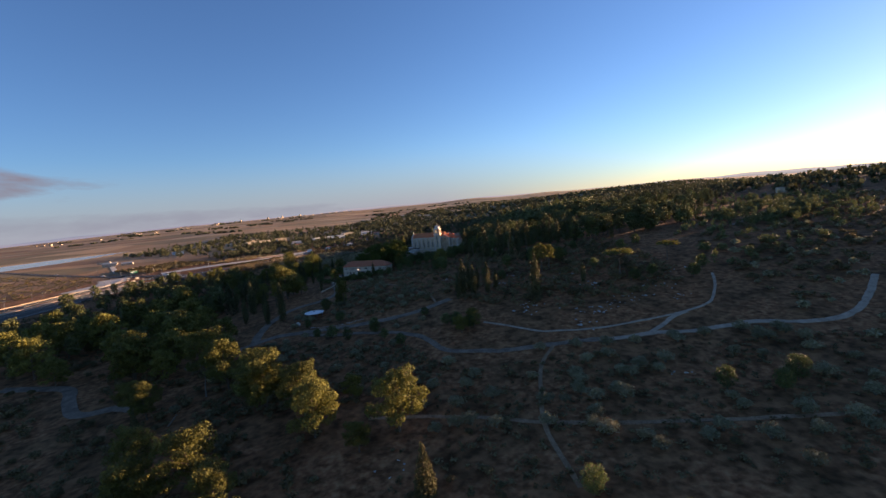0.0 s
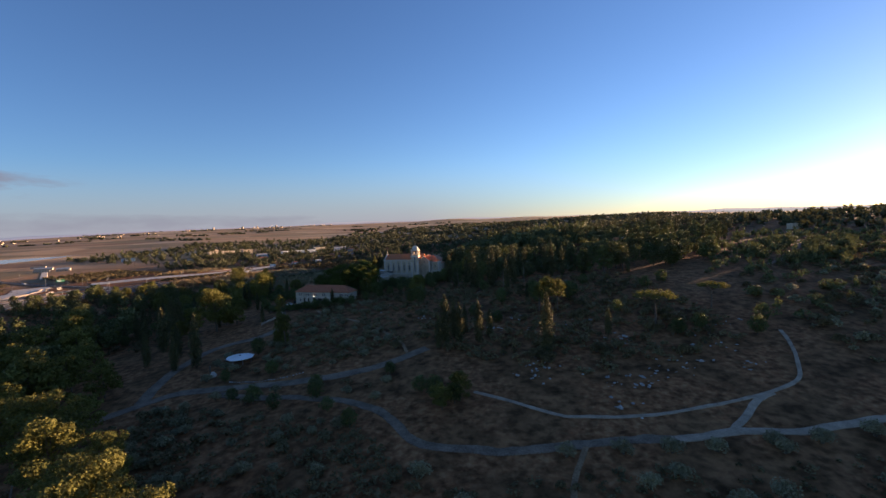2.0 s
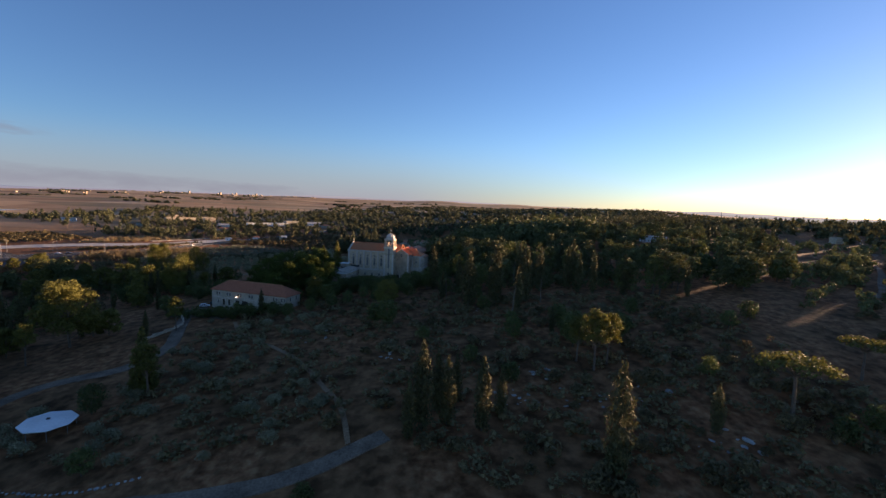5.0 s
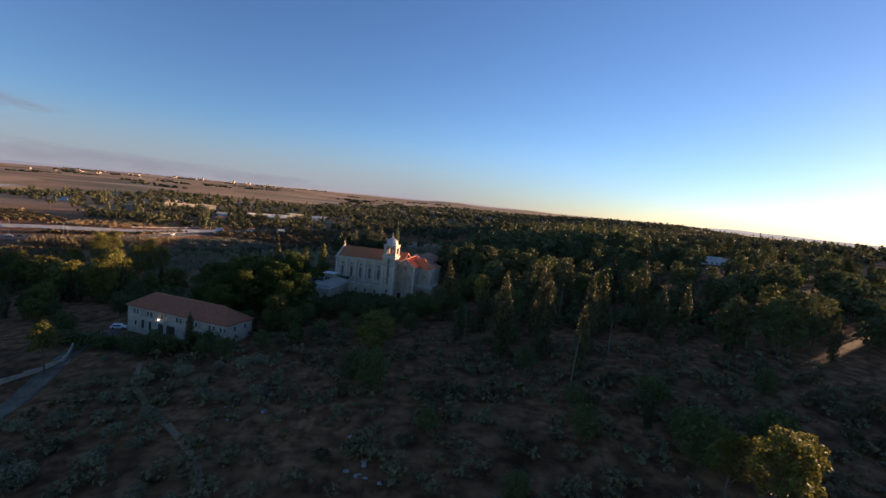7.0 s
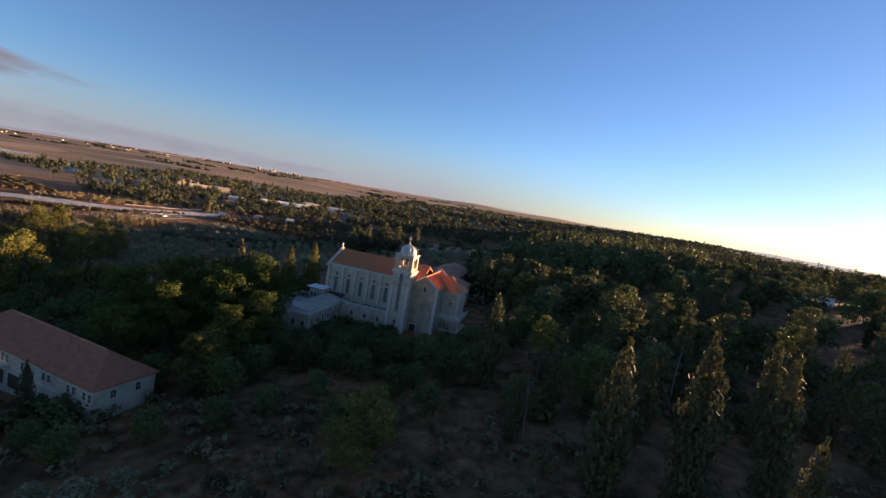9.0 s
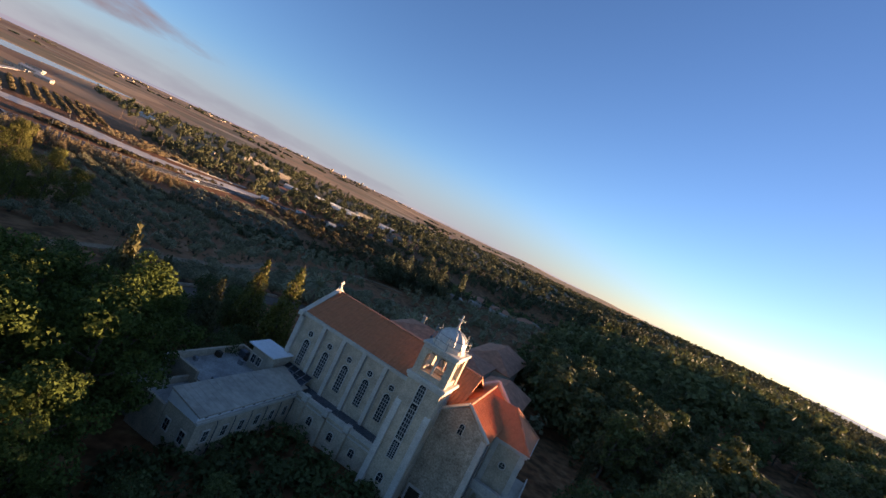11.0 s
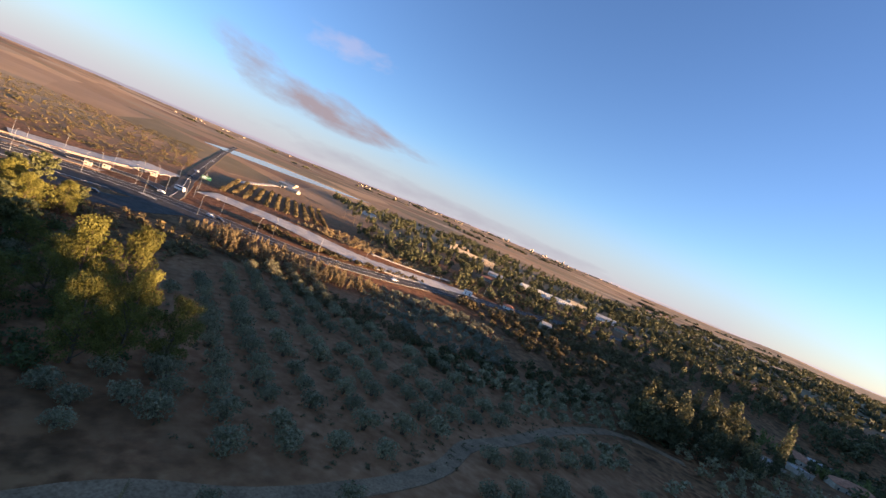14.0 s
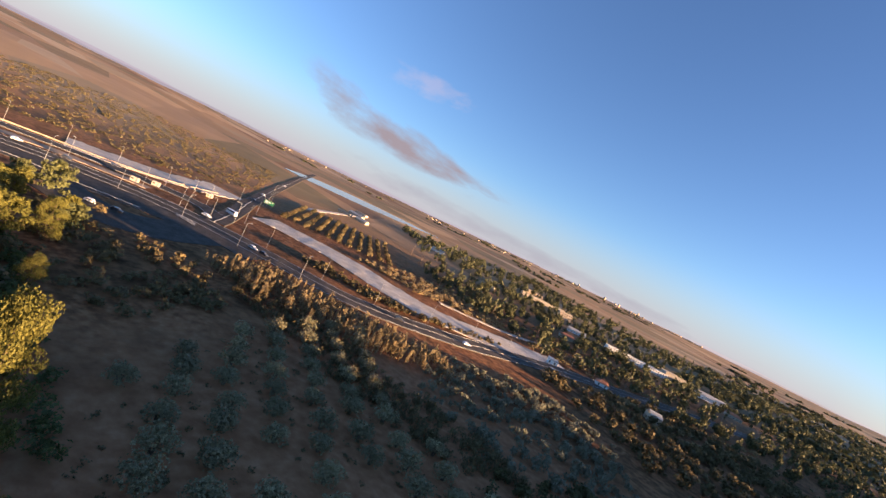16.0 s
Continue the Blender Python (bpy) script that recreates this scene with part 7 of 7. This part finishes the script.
LAMP = (mesh_of("pole", tube(bmesh.new(), [(0, 0, -0.6), (0, 0, 11.5)], [0.09, 0.06], 6), M["steel"]), mesh_of("arm", tube(bmesh.new(), [(0, 0, 11.2), (1.0, 0, 11.9), (2.2, 0, 12.0)], [0.09, 0.08, 0.07], 5), M["steel"]), mesh_of("head", boxes((2.0, 3.0, -0.18, 0.18, 11.85, 12.05), bevel=0.04), M["steel"]))
line = smooth_line(HIGHWAY, 1.0)
for i in range(20, len(line) - 160, 33):
    d = (line[i + 1] - line[i]).normalized()
    for s in ((1, -1) if 120 < i < 330 else (1,)):
        p = line[i] + Vector((-d.y, d.x, 0)) * 10.5 * s
        lamp_post(p.x, p.y, math.degrees(math.atan2(d.y, d.x)) + (-90 if s > 0 else 90))
line = smooth_line(SECOND, 1.0)
for i in range(90, len(line), 24):
    d = (line[i - 1] - line[i - 2]).normalized()
    p = line[i] + Vector((-d.y, d.x, 0)) * 8
    lamp_post(p.x, p.y, math.degrees(math.atan2(d.y, d.x)) - 90)
for i, (x, y) in enumerate(((-350, 568), (-395, 592), (-440, 617), (-375, 545), (-345, 532), (-425, 590), (-470, 633), (-520, 655))):
    lamp_post(x, y, i * 70)
for x, y in ((-372, 516), (-378, 527), (-397, 561), (-405, 556)):
    t = thing("site_cabin", pose(x, y, ground_z(x, y) + 0.3, 0, 0, 60), "white site cabin on bare ground", "cabin", "site cabins")
    part("body", boxes((-1.9, 1.9, -1.1, 1.1, 0, 2.4), bevel=0.08), M["plaster"], t)
    part("door", boxes((0.8, 1.6, -1.15, -1.1, 0.1, 2.0)), M["steel"], t)
    part("cabin_window", boxes((-1.4, -0.3, -1.15, -1.1, 1.0, 1.8)), M["glass"], t)
t = thing("road_sign", pose(-440, 618, ground_z(-440, 618), 0, 0, 50), "large green road sign on two posts", "road sign")
part("board", boxes((-4, 4, -0.06, 0.06, 3.2, 6.2), bevel=0.03), M["sign"], t)
for k, (x0, x1, z) in enumerate(((-3.4, 0.5, 5.4), (-3.4, 1.6, 4.7), (-3.4, -0.4, 3.9), (2.0, 3.2, 5.4))):
    part("text_bar", boxes((x0, x1, -0.08, -0.06, z - 0.18, z + 0.18)), M["white"], t)
for x in (-3, 3):
    part("sign_post", tube(bmesh.new(), [(x, 0.15, -0.5), (x, 0.15, 6.2)], [0.12, 0.12], 6), M["steel"], t)
for x, y in ((-272, 790), (-240, 800), (-210, 840), (-180, 860), (-300, 760), (-330, 720), (-150, 900), (-100, 920), (40, 950), (140, 1000), (-420, 780), (-480, 820)):
    t = thing("utility_pole", pose(x, y, ground_z(x, y), 0, 0, 30), "wooden utility pole with a crossarm", "utility pole", "utility poles")
    part("pole", tube(bmesh.new(), [(0, 0, -0.5), (0, 0, 13)], [0.22, 0.16], 6), M["bark"], t)
    part("crossarm", boxes((-1.3, 1.3, -0.08, 0.08, 11.8, 12.0)), M["bark"], t)
for k in range(9):
    o = part("crossing_bar", boxes((-0.3, 0.3, -2, 2, 0, 0.02)), M["paint_line"])
    o.matrix_basis = pose(-322 + k * 1.2, 527 + k * 0.7, ground_z(-320, 530) + 0.5, 0, 0, 30)
    tagged(o, "white painted crossing bar", "road marking", kind="structure")


# ---- cloud and distance ----
def sky_patch(name, az0, az1, el0, el1, far, cover, colour, label, strength, seed, stretch=(1, 1)):
    """A thin far cloud with uneven, see-through edges."""
    m = bpy.data.materials.new(name)
    m.use_nodes = True
    n, ln = m.node_tree.nodes, m.node_tree.links.new
    n.remove(n["Principled BSDF"])
    uv = n.new("ShaderNodeUVMap")
    mp = n.new("ShaderNodeMapping")
    mp.inputs["Scale"].default_value, mp.inputs["Location"].default_value = (stretch[0], stretch[1], 1), (seed, seed * 0.7, 0)
    tex = n.new("ShaderNodeTexNoise")
    tex.inputs["Scale"].default_value, tex.inputs["Detail"].default_value, tex.inputs["Roughness"].default_value = 2.2, 6.0, 0.55
    ln(uv.outputs[0], mp.inputs[0]), ln(mp.outputs[0], tex.inputs["Vector"])
    xy = n.new("ShaderNodeSeparateXYZ")
    ln(uv.outputs[0], xy.inputs[0])

    def maths(op, a, b):
        q = n.new("ShaderNodeMath")
        q.operation = op
        for k, v in enumerate((a, b)):
            if isinstance(v, (int, float)):
                q.inputs[k].default_value = v
            else:
                ln(v, q.inputs[k])
        return q.outputs[0]

    fall = maths("MULTIPLY", maths("MULTIPLY", xy.outputs[0], maths("SUBTRACT", 1.0, xy.outputs[0])), maths("MULTIPLY", xy.outputs[1], maths("SUBTRACT", 1.0, xy.outputs[1])))
    fac = n.new("ShaderNodeMapRange")
    ln(maths("ADD", maths("MULTIPLY", tex.outputs["Fac"], 1.0), maths("MULTIPLY", fall, 6.0)), fac.inputs[0])
    fac.inputs[1].default_value, fac.inputs[2].default_value, fac.inputs[4].default_value = 0.58, 0.95, cover
    edge = maths("MULTIPLY", fac.outputs[0], maths("MINIMUM", 1.0, maths("MULTIPLY", fall, 40.0)))
    glow, clear, mix = n.new("ShaderNodeEmission"), n.new("ShaderNodeBsdfTransparent"), n.new("ShaderNodeMixShader")
    glow.inputs[0].default_value, glow.inputs[1].default_value = (*colour, 1), strength
    ln(edge, mix.inputs[0]), ln(clear.outputs[0], mix.inputs[1]), ln(glow.outputs[0], mix.inputs[2]), ln(mix.outputs[0], n["Material Output"].inputs[0])
    bm = bmesh.new()
    layer = bm.loops.layers.uv.new("UVMap")
    grid = [[bm.verts.new((far * math.sin(radians(az0 + (az1 - az0) * i / 12)), 250 + far * math.cos(radians(az0 + (az1 - az0) * i / 12)), 70 + far * math.tan(radians((el0[0] + (el0[1] - el0[0]) * i / 12) * (1 - j / 4) + (el1[0] + (el1[1] - el1[0]) * i / 12) * j / 4)))) for i in range(13)] for j in range(5)]
    for j in range(4):
        for i in range(12):
            f = bm.faces.new((grid[j][i], grid[j][i + 1], grid[j + 1][i + 1], grid[j + 1][i]))
            for lp, (u, v) in zip(f.loops, ((i, j), (i + 1, j), (i + 1, j + 1), (i, j + 1))):
                lp[layer].uv = (u / 12, v / 4)
    o = part(name, bm, m)
    o.visible_shadow = False
    return tagged(o, label, "cloud", kind="structure")


sky_patch("backdrop_cloud", -67, -37.0, (4.0, 3.7), (11.2, 6.2), 4500, 1.0, (0.33, 0.34, 0.41), "grey-violet drifting cloud streak low in the sky", 0.2, 3.1, (2.2, 1.0))
sky_patch("backdrop_cloud", -58, -46, (11.2, 12.4), (14.6, 15.4), 4520, 0.24, (0.6, 0.5, 0.52), "small pinkish wisp of cloud", 0.26, 8.3, (2.0, 1.0))

sky_patch("backdrop_cloud", -62, -6, (0.3, 0.3), (3.4, 1.7), 4540, 0.45, (0.33, 0.37, 0.48), "long grey-blue cloud bank low over the plain", 0.2, 5.7, (5.0, 0.7))


def haze_sheet():
    """A glowing sheet painted as pale haze over the far plain, thinning upwards."""
    m = bpy.data.materials.new("far_haze_glow")
    m.use_nodes = True
    n, ln = m.node_tree.nodes, m.node_tree.links.new
    n.remove(n["Principled BSDF"])
    uv, xy = n.new("ShaderNodeUVMap"), n.new("ShaderNodeSeparateXYZ")
    ln(uv.outputs[0], xy.inputs[0])
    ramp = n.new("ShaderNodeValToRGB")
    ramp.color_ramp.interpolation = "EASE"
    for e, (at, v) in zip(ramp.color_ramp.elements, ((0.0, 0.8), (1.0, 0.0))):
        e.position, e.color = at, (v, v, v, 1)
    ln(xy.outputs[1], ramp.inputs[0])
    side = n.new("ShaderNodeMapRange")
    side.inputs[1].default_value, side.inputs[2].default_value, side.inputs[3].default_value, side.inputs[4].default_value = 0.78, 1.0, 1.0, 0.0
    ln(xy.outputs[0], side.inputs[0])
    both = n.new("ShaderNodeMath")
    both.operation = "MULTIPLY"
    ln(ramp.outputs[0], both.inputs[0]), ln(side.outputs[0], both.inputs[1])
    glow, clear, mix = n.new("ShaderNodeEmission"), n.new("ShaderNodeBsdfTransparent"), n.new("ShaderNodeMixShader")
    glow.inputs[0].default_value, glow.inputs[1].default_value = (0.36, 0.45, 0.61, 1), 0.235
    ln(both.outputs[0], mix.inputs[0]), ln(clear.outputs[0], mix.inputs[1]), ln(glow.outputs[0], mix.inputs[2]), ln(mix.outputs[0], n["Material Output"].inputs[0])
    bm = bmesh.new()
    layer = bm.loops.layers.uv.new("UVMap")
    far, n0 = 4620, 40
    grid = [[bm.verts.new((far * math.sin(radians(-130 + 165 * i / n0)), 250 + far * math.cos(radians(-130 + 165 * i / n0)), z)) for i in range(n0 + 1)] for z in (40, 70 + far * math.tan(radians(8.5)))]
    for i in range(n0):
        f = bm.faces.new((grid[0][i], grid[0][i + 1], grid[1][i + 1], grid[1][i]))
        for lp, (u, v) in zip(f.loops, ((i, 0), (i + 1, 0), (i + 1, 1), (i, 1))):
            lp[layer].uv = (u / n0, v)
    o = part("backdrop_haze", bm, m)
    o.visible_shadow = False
    tagged(o, "glowing sheet painted as pale haze low over the plain", "haze", kind="structure")


haze_sheet()


def distant_ridges():
    """Ridges beyond the plain; a glow paints in their haze, paler towards the sun."""
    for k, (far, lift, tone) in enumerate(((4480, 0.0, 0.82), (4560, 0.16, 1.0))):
        m = bpy.data.materials.new("hazy_ridge_glow")
        m.use_nodes = True
        n, ln = m.node_tree.nodes, m.node_tree.links.new
        n.remove(n["Principled BSDF"])
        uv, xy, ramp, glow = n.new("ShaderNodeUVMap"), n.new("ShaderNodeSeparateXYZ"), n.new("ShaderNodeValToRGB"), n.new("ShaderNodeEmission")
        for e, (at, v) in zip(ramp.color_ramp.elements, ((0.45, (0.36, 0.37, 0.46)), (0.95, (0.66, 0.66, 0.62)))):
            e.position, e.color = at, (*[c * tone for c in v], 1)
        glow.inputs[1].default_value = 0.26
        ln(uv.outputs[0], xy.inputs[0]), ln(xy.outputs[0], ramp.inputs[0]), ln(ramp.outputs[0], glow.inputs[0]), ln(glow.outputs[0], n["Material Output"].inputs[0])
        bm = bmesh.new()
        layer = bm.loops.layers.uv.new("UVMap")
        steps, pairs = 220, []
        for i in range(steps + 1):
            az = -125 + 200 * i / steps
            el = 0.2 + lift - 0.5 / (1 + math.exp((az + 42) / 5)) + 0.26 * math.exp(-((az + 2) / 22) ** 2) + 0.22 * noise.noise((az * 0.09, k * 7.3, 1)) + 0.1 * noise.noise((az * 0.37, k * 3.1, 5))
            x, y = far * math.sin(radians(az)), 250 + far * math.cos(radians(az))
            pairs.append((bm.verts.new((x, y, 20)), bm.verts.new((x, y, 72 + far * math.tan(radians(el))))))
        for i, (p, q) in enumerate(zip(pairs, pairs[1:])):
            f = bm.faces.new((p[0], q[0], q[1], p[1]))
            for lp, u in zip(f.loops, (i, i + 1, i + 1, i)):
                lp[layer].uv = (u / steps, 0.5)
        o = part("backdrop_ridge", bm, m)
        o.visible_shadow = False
        tagged(o, "ridge of hills on the skyline, glowing with painted pale blue haze", "hills", kind="structure")


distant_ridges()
